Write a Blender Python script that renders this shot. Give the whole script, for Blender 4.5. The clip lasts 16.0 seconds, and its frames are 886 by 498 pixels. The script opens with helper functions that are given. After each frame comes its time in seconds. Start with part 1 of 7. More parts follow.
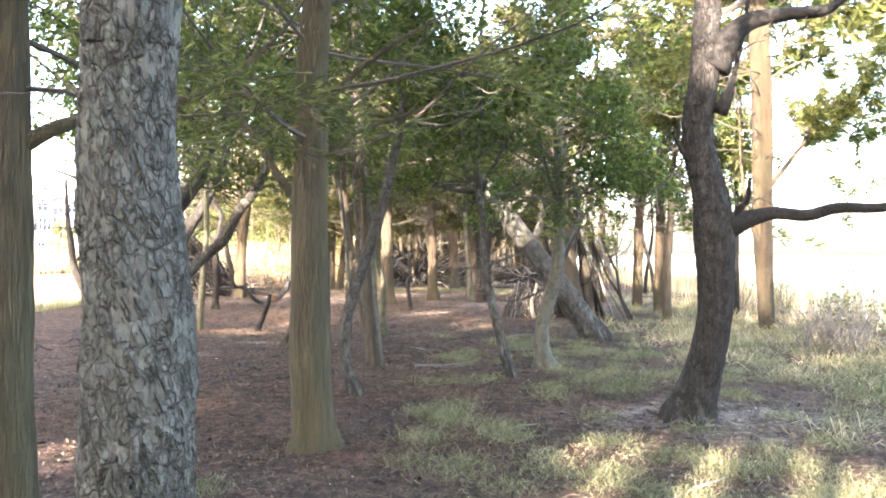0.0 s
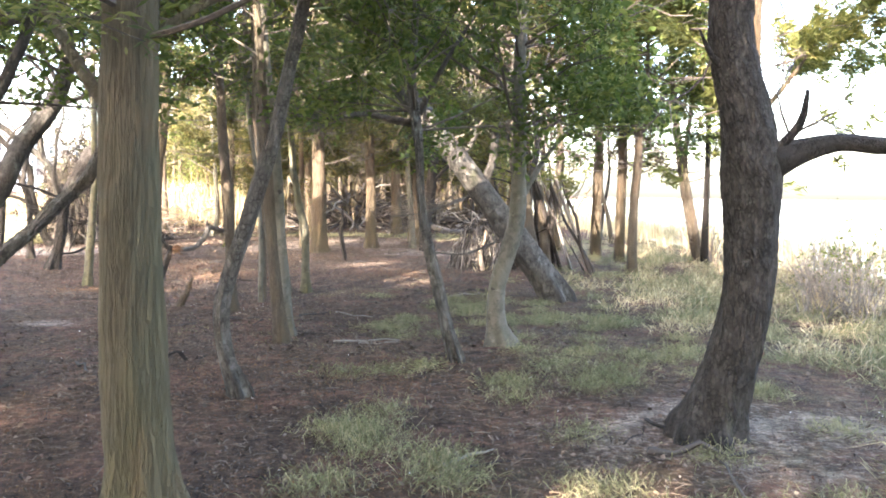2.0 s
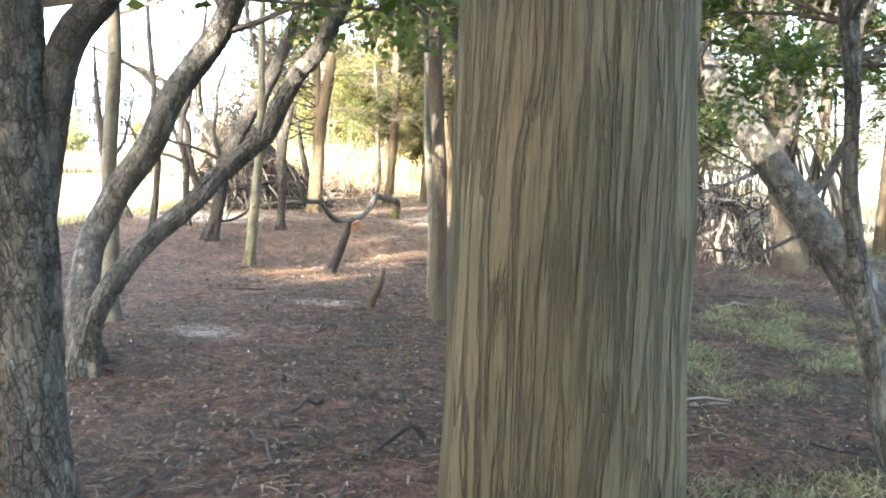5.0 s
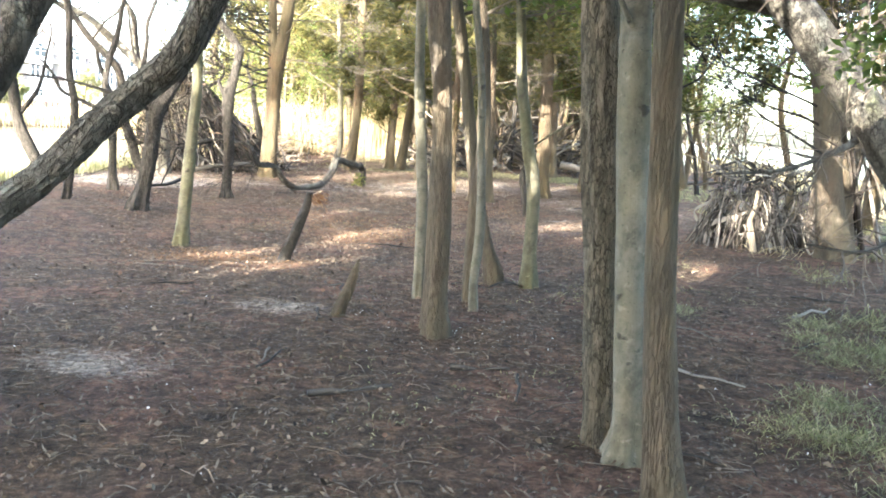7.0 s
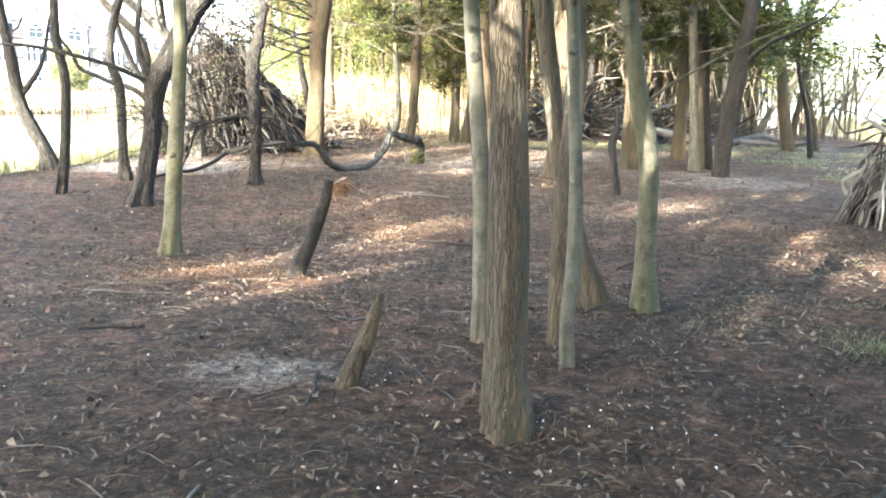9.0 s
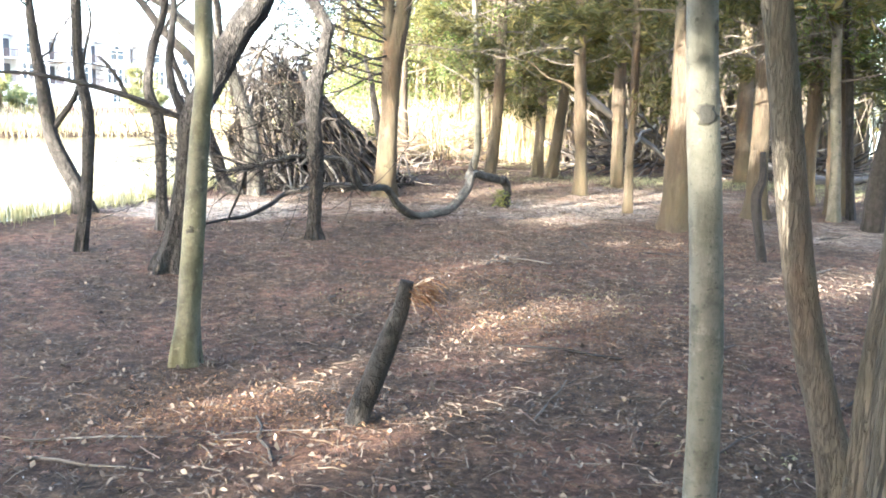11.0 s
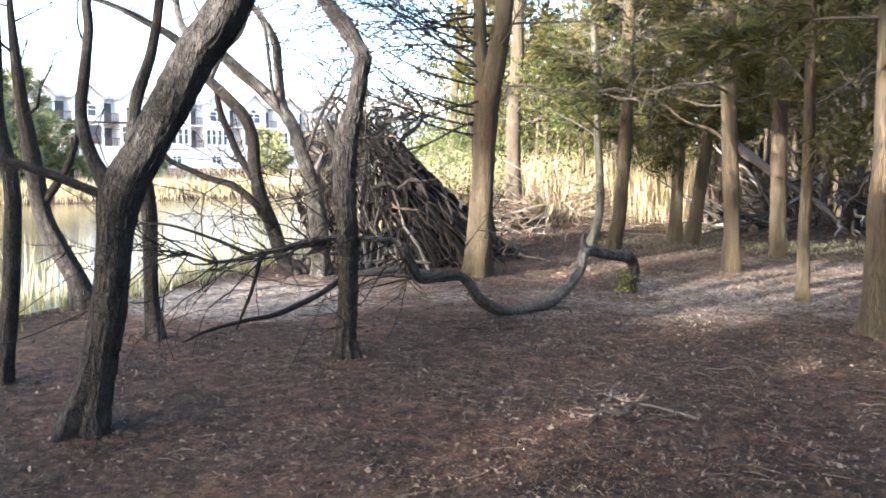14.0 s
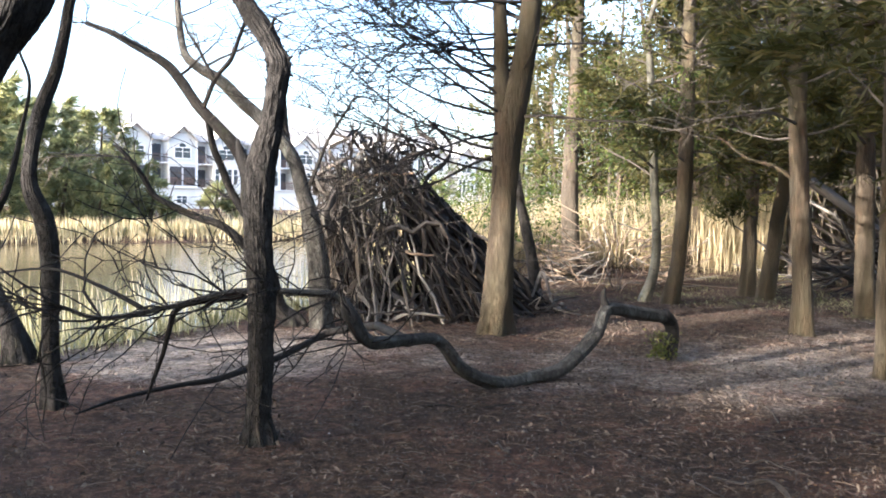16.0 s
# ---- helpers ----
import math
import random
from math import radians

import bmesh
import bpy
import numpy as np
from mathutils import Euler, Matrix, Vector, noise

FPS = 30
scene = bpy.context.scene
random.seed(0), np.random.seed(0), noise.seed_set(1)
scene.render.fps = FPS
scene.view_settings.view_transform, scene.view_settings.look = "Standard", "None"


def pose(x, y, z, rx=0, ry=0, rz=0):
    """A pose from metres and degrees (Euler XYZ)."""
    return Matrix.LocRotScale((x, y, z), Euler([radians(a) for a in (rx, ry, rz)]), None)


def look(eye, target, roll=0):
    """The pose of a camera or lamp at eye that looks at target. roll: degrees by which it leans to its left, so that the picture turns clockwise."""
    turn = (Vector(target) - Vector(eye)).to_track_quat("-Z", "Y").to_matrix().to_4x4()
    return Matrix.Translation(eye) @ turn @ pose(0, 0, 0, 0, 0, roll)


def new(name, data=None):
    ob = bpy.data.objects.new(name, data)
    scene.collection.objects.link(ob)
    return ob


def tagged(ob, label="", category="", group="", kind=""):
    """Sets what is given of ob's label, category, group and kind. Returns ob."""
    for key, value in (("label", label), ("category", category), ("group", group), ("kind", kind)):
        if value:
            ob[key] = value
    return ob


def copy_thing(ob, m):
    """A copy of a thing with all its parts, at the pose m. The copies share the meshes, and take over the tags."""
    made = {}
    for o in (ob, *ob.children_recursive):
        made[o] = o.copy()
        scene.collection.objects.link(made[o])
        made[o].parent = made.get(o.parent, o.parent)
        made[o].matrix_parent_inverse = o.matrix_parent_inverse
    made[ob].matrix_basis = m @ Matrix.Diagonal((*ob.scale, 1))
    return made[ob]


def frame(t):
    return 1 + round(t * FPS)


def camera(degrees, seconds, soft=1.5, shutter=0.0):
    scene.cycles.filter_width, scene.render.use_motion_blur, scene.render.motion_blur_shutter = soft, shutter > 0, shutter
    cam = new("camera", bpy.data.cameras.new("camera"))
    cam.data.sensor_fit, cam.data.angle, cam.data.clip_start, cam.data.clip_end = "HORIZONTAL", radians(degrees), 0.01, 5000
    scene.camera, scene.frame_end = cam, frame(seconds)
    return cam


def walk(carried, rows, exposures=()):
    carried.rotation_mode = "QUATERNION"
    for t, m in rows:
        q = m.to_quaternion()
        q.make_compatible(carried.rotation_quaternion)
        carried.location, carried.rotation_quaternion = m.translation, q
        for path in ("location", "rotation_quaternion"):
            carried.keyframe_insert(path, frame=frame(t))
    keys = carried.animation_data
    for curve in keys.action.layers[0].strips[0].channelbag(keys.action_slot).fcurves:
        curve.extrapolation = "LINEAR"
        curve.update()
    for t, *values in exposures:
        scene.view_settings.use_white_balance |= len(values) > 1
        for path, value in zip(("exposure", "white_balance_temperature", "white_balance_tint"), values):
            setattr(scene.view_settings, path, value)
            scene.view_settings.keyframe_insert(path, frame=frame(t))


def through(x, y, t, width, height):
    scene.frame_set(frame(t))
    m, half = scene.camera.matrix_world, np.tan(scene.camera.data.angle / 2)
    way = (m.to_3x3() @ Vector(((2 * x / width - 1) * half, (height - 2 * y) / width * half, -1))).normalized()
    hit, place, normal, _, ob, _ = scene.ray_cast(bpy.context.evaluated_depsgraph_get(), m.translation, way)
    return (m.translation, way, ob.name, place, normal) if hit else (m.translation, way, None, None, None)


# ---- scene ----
cam = camera(54.8, 16.0, 1.8)
METRES, EYE, TILT, LEAN, TURN = 18.072, 1.5, 0.0, 0.0, 0.0
ROWS = [
    (0.0, 0.0, 0.0, 0.0, -0.0, 0.18, -0.37),
    (0.5, 0.0061, 0.0349, -0.0024, -1.73, -2.47, 1.07),
    (1.0, 0.008, 0.0683, -0.0021, -0.95, -4.3, -0.66),
    (1.5, 0.0077, 0.1005, -0.0004, -3.6, -4.91, -1.42),
    (2.0, 0.0105, 0.1337, 0.0008, -3.59, -3.64, -0.66),
    (2.5, 0.0044, 0.1628, -0.0007, 1.57, -2.55, -1.48),
    (3.0, -0.0052, 0.1872, 0.0031, 3.38, -3.18, -0.61),
    (3.5, -0.0165, 0.2165, 0.0045, 6.91, -1.33, 0.48),
    (4.0, -0.0335, 0.2456, 0.0013, 8.03, -2.77, -0.62),
    (4.2, -0.0399, 0.2570, 0.0013, 7.14, -4.08, -1.96),
    (6.3, -0.0798, 0.3842, -0.0036, 3.76, -6.62, -1.03),
    (6.5, -0.0833, 0.3977, -0.0053, 4.8, -5.89, -1.7),
    (7.0, -0.0882, 0.4336, -0.005, 2.8, -8.22, -3.64),
    (7.5, -0.0876, 0.4715, -0.0029, 2.58, -7.48, -3.13),
    (8.0, -0.0919, 0.5045, -0.0033, 3.61, -5.02, -1.38),
    (8.5, -0.0924, 0.5378, -0.0073, 3.18, -5.84, 0.26),
    (9.0, -0.0942, 0.5722, -0.0115, 7.38, -10.28, -1.14),
    (9.5, -0.0994, 0.6049, -0.0065, 7.45, -10.33, -2.76),
    (10.0, -0.1021, 0.635, -0.0047, 7.78, -9.46, -3.93),
    (10.2, -0.1064, 0.6458, -0.0033, 9.89, -9.38, -3.81),
    (12.3, -0.1507, 0.7698, -0.0013, 12.74, -7.14, -0.96),
    (12.5, -0.1505, 0.7823, -0.0009, 12.8, -5.6, -0.84),
    (13.0, -0.152, 0.8108, -0.0003, 16.18, -5.29, -1.12),
    (13.5, -0.1517, 0.8382, 0.0007, 16.56, -5.46, -1.67),
    (14.0, -0.1461, 0.8669, 0.0017, 20.85, -5.47, -0.2),
    (14.5, -0.1442, 0.8939, 0.0008, 24.13, -4.53, -0.11),
    (15.0, -0.1384, 0.919, -0.0002, 25.7, -4.03, 0.87),
    (15.5, -0.1311, 0.943, 0.0005, 27.91, -3.56, -0.16),
    (16.0, -0.1273, 0.9667, -0.0004, 27.07, -2.57, -0.81),
]
walk(cam, [(t, pose(0, 0, EYE, TILT, LEAN, TURN) @ pose(METRES * x, METRES * y, METRES * z, 90 + pitch, roll, yaw)) for t, x, y, z, yaw, pitch, roll in ROWS],
     [(0.0, 4.55, 6250, 17), (2.0, 4.5, 6250, 17), (4.0, 4.7, 6100, 13), (7.5, 4.68, 5950, 6), (9.0, 4.62, 5850, 5), (10.0, 4.75, 5750, 6), (12.5, 3.82, 5520, 11), (14.0, 3.4, 5600, 12), (16.0, 2.88, 5600, 13)])

# ---- sky and sun ----
SUN_AWAY = Vector((0.42, 0.9, 0)).normalized()          # the way the light goes over the ground
SUN_HEIGHT = 15.5
world = bpy.data.worlds.new("sky")
scene.world = world
world.use_nodes = True
wn = world.node_tree
sky = wn.nodes.new("ShaderNodeTexSky")
sky.sky_type, sky.sun_disc = "NISHITA", False
sky.sun_elevation, sky.sun_rotation = radians(SUN_HEIGHT), math.atan2(-SUN_AWAY.x, -SUN_AWAY.y)
sky.air_density, sky.dust_density, sky.ozone_density = 1.0, 4.0, 1.0
wn.nodes["Background"].inputs["Strength"].default_value = 0.15
wn.links.new(sky.outputs["Color"], wn.nodes["Background"].inputs["Color"])
sun_data = bpy.data.lights.new("sun", "SUN")
sun_data.energy, sun_data.angle, sun_data.color = 4.5, radians(0.55), (1.0, 0.88, 0.73)
sun = new("sun", sun_data)
sun.matrix_world = look((0, 0, 30), Vector((0, 0, 30)) + SUN_AWAY * math.cos(radians(SUN_HEIGHT)) - Vector((0, 0, math.sin(radians(SUN_HEIGHT)))))


# ---- materials ----
def node(nt, kind, **values):
    n = nt.nodes.new(kind)
    for key, value in values.items():
        key = key.replace("_", " ")
        if key in n.inputs:
            n.inputs[key].default_value = value
    return n


def blank(name, rough=0.85, spec=0.3):
    m = bpy.data.materials.new(name)
    m.use_nodes = True
    b = m.node_tree.nodes["Principled BSDF"]
    b.inputs["Roughness"].default_value, b.inputs["Specular IOR Level"].default_value = rough, spec
    return m, m.node_tree, b


def coords(nt, scale, kind="Object"):
    tc, mp = nt.nodes.new("ShaderNodeTexCoord"), nt.nodes.new("ShaderNodeMapping")
    mp.inputs["Scale"].default_value = scale
    nt.links.new(tc.outputs[kind], mp.inputs["Vector"])
    return mp.outputs["Vector"]


def noise_at(nt, vec, scale, detail=4.0, rough=0.6, distort=0.0):
    n = node(nt, "ShaderNodeTexNoise", Scale=scale, Detail=detail, Roughness=rough, Distortion=distort)
    nt.links.new(vec, n.inputs["Vector"])
    return n.outputs["Fac"]


def ramp(nt, fac, *stops):
    r = nt.nodes.new("ShaderNodeValToRGB")
    els = r.color_ramp.elements
    while len(els) < len(stops):
        els.new(0.5)
    for e, (p, c) in zip(els, stops):
        e.position, e.color = p, (*c, 1) if len(c) == 3 else (c[0],) * 3 + (1,)
    nt.links.new(fac, r.inputs["Fac"])
    return r.outputs["Color"]


def blend(nt, fac, a, b, how="MIX"):
    n = nt.nodes.new("ShaderNodeMix")
    n.data_type, n.blend_type = "RGBA", how
    for slot, v in ((0, fac), (6, a), (7, b)):
        if isinstance(v, (int, float)):
            n.inputs[slot].default_value = v
        elif isinstance(v, tuple):
            n.inputs[slot].default_value = (*v, 1)
        else:
            nt.links.new(v, n.inputs[slot])
    return n.outputs[2]


def bumped(nt, b, height, strength=0.6, distance=0.02):
    n = node(nt, "ShaderNodeBump", Strength=strength, Distance=distance)
    nt.links.new(height, n.inputs["Height"])
    nt.links.new(n.outputs["Normal"], b.inputs["Normal"])


def ridge(nt, vec, scale, lo, hi, detail=3.0, distort=0.0):
    """Thin wandering lines, dark, on a light ground."""
    n = noise_at(nt, vec, scale, detail, 0.55, distort)
    off = nt.nodes.new("ShaderNodeMath")
    off.operation = "SUBTRACT"
    nt.links.new(n, off.inputs[0])
    off.inputs[1].default_value = 0.5
    size = nt.nodes.new("ShaderNodeMath")
    size.operation = "ABSOLUTE"
    nt.links.new(off.outputs[0], size.inputs[0])
    return ramp(nt, size.outputs[0], (lo, (0,)), (hi, (1,)))


def bark_plates(name, dark, mid, light, lichen, lichen_at, scale=16.0, long=0.32, moss=(0.09, 0.1, 0.04), moss_at=0.62, carved=False):
    """Rough bark of upright flakes between dark cracks, with lichen and some moss."""
    m, nt, b = blank(name, 0.92, 0.2)
    v = coords(nt, (1, 1, long))
    stir = node(nt, "ShaderNodeTexNoise", Scale=scale * 0.7, Detail=5.0, Roughness=0.65)
    nt.links.new(v, stir.inputs["Vector"])
    shift = nt.nodes.new("ShaderNodeVectorMath")
    shift.operation = "MULTIPLY_ADD"
    nt.links.new(stir.outputs["Color"], shift.inputs[0])
    shift.inputs[1].default_value = (0.9 / scale,) * 3
    nt.links.new(v, shift.inputs[2])

    def plates(size, tight):
        """Distance from the gaps between plates, with gaps that open and close."""
        vo = node(nt, "ShaderNodeTexVoronoi", Scale=size, Randomness=1.0)
        vo.feature = "DISTANCE_TO_EDGE"
        nt.links.new(shift.outputs[0], vo.inputs["Vector"])
        add = nt.nodes.new("ShaderNodeMath")
        add.operation = "MULTIPLY_ADD"
        nt.links.new(noise_at(nt, v, scale * 0.45, 4, 0.65), add.inputs[0])
        add.inputs[1].default_value = tight
        nt.links.new(vo.outputs["Distance"], add.inputs[2])
        return ramp(nt, add.outputs[0], (tight * 0.5 - 0.025, (0,)), (tight * 0.5 + 0.075, (1,)))

    wide, small = plates(scale, 0.4), plates(scale * 2.3, 0.6)
    cracks = blend(nt, 1.0, wide, blend(nt, 0.55, (1, 1, 1), small), "MULTIPLY")
    fine = noise_at(nt, coords(nt, (1, 1, 0.5)), 70, 5, 0.7)
    tone = ramp(nt, noise_at(nt, v, 14, 4), (0.3, mid), (0.7, light))
    each = node(nt, "ShaderNodeTexVoronoi", Scale=scale, Randomness=1.0)
    nt.links.new(shift.outputs[0], each.inputs["Vector"])
    tone = blend(nt, 1.0, tone, ramp(nt, each.outputs["Color"], (0.15, (0.72,)), (0.85, (1.25,))), "MULTIPLY")
    tone = blend(nt, ramp(nt, fine, (0.35, (0,)), (0.7, (0.8,))), tone, mid)
    spots = ramp(nt, noise_at(nt, coords(nt, (1, 1, 0.7)), 7, 6, 0.75), (lichen_at - 0.06, (0,)), (lichen_at + 0.06, (1,)))
    tone = blend(nt, spots, tone, lichen)
    green = ramp(nt, noise_at(nt, coords(nt, (1, 1, 0.5)), 3, 4), (moss_at, (0,)), (moss_at + 0.15, (0.6,)))
    tone = blend(nt, green, tone, moss)
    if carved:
        # hollows darkened by pointiness: dark crack colour with some shade painted in
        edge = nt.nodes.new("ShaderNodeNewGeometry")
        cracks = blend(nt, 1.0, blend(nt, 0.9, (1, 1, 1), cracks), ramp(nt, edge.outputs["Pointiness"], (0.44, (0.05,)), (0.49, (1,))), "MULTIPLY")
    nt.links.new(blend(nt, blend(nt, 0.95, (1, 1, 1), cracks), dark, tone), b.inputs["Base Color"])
    bumped(nt, b, blend(nt, 0.35, cracks, blend(nt, 0.5, fine, noise_at(nt, v, scale, 5, 0.7, 0.6))), 1.0, 0.05)
    return m


def bark_fibre(name, dark, mid, light, red, green, green_at=0.5, rows=26.0, long=0.05):
    """Stringy bark in long upright strips, greenish in places, reddish where it has peeled."""
    m, nt, b = blank(name, 0.9, 0.2)
    v = coords(nt, (1, 1, long))
    a = noise_at(nt, v, rows, 5, 0.65, 0.6)
    c = noise_at(nt, coords(nt, (1, 1, long * 2.2)), rows * 2.7, 4, 0.6, 0.3)
    strips = blend(nt, 0.4, a, c)
    hair = noise_at(nt, coords(nt, (1, 1, long * 0.7)), rows * 6.5, 3, 0.6, 0.2)
    grooves = ridge(nt, coords(nt, (1, 1, long * 1.1)), rows * 1.9, 0.0, 0.06, 4.0, 0.4)
    strips = blend(nt, 0.4, strips, hair)
    soft = tuple(0.55 * d + 0.45 * c_ for d, c_ in zip(dark, mid))
    tone = ramp(nt, strips, (0.37, soft), (0.48, mid), (0.62, light))
    tone = blend(nt, blend(nt, 0.13, (1, 1, 1), grooves), dark, tone)
    age = ramp(nt, noise_at(nt, coords(nt, (1, 1, 0.5)), 6, 6, 0.7), (0.35, (0.76, 0.75, 0.73)), (0.65, (1.18,)))
    tone = blend(nt, 1.0, tone, age, "MULTIPLY")
    peel = ramp(nt, noise_at(nt, coords(nt, (1, 1, 0.3)), 4.5, 4), (0.5, (0,)), (0.64, (0.75,)))
    tone = blend(nt, peel, tone, red)
    moss = ramp(nt, noise_at(nt, coords(nt, (1, 1, 0.25)), 2.6, 4), (green_at - 0.08, (0,)), (green_at + 0.12, (0.62,)))
    tone = blend(nt, moss, tone, green)
    nt.links.new(tone, b.inputs["Base Color"])
    bumped(nt, b, blend(nt, 0.5, strips, grooves), 1.0, 0.025)
    return m


def bark_smooth(name, base, pale, green, green_at=0.5):
    """Thin smooth grey bark, blotched with lichen and algae."""
    m, nt, b = blank(name, 0.8, 0.3)
    blot = noise_at(nt, coords(nt, (1, 1, 0.8)), 9, 6, 0.7)
    tone = ramp(nt, blot, (0.4, base), (0.56, pale))
    moss = ramp(nt, noise_at(nt, coords(nt, (1, 1, 0.4)), 3.5, 5), (green_at - 0.1, (0,)), (green_at + 0.15, (0.75,)))
    tone = blend(nt, moss, tone, green)
    dots = ramp(nt, noise_at(nt, coords(nt, (1, 1, 1.6)), 60, 2), (0.62, (1,)), (0.72, (0.5,)))
    tone = blend(nt, 1.0, tone, dots, "MULTIPLY")
    crust = ramp(nt, noise_at(nt, coords(nt, (1, 1, 1)), 17, 5, 0.7), (0.6, (0,)), (0.66, (0.8,)))
    tone = blend(nt, crust, tone, tuple(min(0.5, 1.35 * c) for c in pale))
    knots = ramp(nt, noise_at(nt, coords(nt, (1, 1, 1.3)), 8, 3, 0.5), (0.655, (0,)), (0.7, (0.85,)))
    tone = blend(nt, knots, tone, tuple(0.3 * c for c in base))
    nt.links.new(tone, b.inputs["Base Color"])
    bumped(nt, b, blend(nt, 0.4, blend(nt, 0.5, noise_at(nt, coords(nt, (1, 1, 0.7)), 28, 5, 0.7), noise_at(nt, coords(nt, (1, 1, 0.25)), 14, 5, 0.7)), knots), 0.9, 0.025)
    return m


def leaf_matter(name, a, b_, c, through=0.42, rough=0.62, glow=(1.5, 1.55, 0.8)):
    """Thin leaves: they pass light on, and no two are of one colour."""
    m, nt, b = blank(name, rough, 0.14)
    geo = nt.nodes.new("ShaderNodeNewGeometry")
    tone = ramp(nt, geo.outputs["Random Per Island"], (0.0, a), (0.55, b_), (1.0, c))
    big = noise_at(nt, coords(nt, (1, 1, 1)), 0.9, 2)
    tone = blend(nt, 1.0, tone, ramp(nt, big, (0.3, (0.7, 0.72, 0.68)), (0.7, (1.15, 1.12, 1.05))), "MULTIPLY")
    nt.links.new(tone, b.inputs["Base Color"])
    tr = nt.nodes.new("ShaderNodeBsdfTranslucent")
    nt.links.new(blend(nt, 1.0, tone, glow, "MULTIPLY"), tr.inputs["Color"])
    mix = nt.nodes.new("ShaderNodeMixShader")
    mix.inputs[0].default_value = through
    nt.links.new(b.outputs[0], mix.inputs[1])
    nt.links.new(tr.outputs[0], mix.inputs[2])
    nt.links.new(mix.outputs[0], nt.nodes["Material Output"].inputs["Surface"])
    return m


def scatter_matter(name, *colours, rough=0.9):
    """Loose bits, each of its own tone."""
    m, nt, b = blank(name, rough, 0.2)
    geo = nt.nodes.new("ShaderNodeNewGeometry")
    n = len(colours) - 1
    tone = ramp(nt, geo.outputs["Random Per Island"], *[(i / n, c) for i, c in enumerate(colours)])
    fine = ramp(nt, noise_at(nt, coords(nt, (1, 1, 1)), 45, 4), (0.3, (0.65,)), (0.7, (1.2,)))
    nt.links.new(blend(nt, 1.0, tone, fine, "MULTIPLY"), b.inputs["Base Color"])
    return m


def stick_matter(name, *colours):
    """Dead wood, each stick of its own tone."""
    m, nt, b = blank(name, 0.88, 0.2)
    info = nt.nodes.new("ShaderNodeObjectInfo")
    n = len(colours) - 1
    tone = ramp(nt, info.outputs["Random"], *[(i / n, c) for i, c in enumerate(colours)])
    grain = noise_at(nt, coords(nt, (1, 1, 0.08)), 60, 4)
    blot = noise_at(nt, coords(nt, (1, 1, 0.5)), 9, 4)
    tone = blend(nt, 1.0, tone, ramp(nt, blend(nt, 0.5, grain, blot), (0.35, (0.6,)), (0.65, (1.25,))), "MULTIPLY")
    nt.links.new(tone, b.inputs["Base Color"])
    bumped(nt, b, grain, 0.5, 0.006)
    return m


def plain(name, colour, rough=0.7, vary=0.15, scale=3.0, spec=0.3, metal=0.0):
    m, nt, b = blank(name, rough, spec)
    f = noise_at(nt, coords(nt, (1, 1, 1)), scale, 5)
    lo, hi = [tuple(c * k for c in colour) for k in (1 - vary, 1 + vary)]
    nt.links.new(ramp(nt, f, (0.3, lo), (0.7, hi)), b.inputs["Base Color"])
    b.inputs["Metallic"].default_value = metal
    return m


BARK = {
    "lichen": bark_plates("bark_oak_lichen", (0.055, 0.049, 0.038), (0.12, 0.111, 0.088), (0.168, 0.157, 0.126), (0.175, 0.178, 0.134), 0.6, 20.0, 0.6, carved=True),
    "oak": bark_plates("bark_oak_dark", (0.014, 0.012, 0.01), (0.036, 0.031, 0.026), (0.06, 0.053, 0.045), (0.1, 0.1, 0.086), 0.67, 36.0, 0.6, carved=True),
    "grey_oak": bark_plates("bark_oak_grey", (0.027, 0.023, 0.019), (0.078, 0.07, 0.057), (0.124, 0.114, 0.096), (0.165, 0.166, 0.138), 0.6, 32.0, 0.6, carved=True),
    "olive": bark_fibre("bark_cedar_olive", (0.03, 0.024, 0.015), (0.07, 0.056, 0.034), (0.104, 0.085, 0.053), (0.12, 0.076, 0.045), (0.082, 0.074, 0.037), 0.42, 34.0),
    "ridged": bark_plates("bark_ridged", (0.0315, 0.0263, 0.0195), (0.0863, 0.075, 0.054), (0.135, 0.118, 0.0885), (0.15, 0.15, 0.105), 0.68, 62.0, 0.26),
    "cedar": bark_fibre("bark_cedar", (0.028, 0.021, 0.014), (0.06, 0.045, 0.029), (0.09, 0.07, 0.045), (0.112, 0.063, 0.038), (0.066, 0.058, 0.031), 0.47, 36.0),
    "mid": bark_fibre("bark_grey_fibre", (0.04, 0.032, 0.023), (0.074, 0.06, 0.043), (0.108, 0.088, 0.065), (0.098, 0.066, 0.043), (0.074, 0.067, 0.04), 0.52, 38.0, 0.11),
    "pale": bark_smooth("bark_pale_smooth", (0.05, 0.046, 0.034), (0.1, 0.093, 0.072), (0.066, 0.062, 0.038), 0.5),
    "moss": bark_smooth("bark_mossy", (0.0375, 0.0345, 0.0232), (0.09, 0.0825, 0.0562), (0.054, 0.0518, 0.021), 0.46),
}
LEAF = leaf_matter("leaf_green", (0.0346, 0.0533, 0.0173), (0.0634, 0.0878, 0.0274), (0.13, 0.144, 0.049))
NEEDLE = leaf_matter("leaf_cedar", (0.032, 0.036, 0.0135), (0.058, 0.058, 0.02), (0.112, 0.092, 0.036), 0.32)
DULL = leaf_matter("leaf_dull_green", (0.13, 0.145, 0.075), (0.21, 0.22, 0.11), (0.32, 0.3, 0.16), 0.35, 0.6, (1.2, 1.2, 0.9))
# brighter copy of leaf_cedar for the nearer cedars, light put into the colour
NEEDLE_LIT = leaf_matter("leaf_cedar_fresh", (0.05, 0.064, 0.025), (0.092, 0.105, 0.04), (0.155, 0.148, 0.062), 0.4)
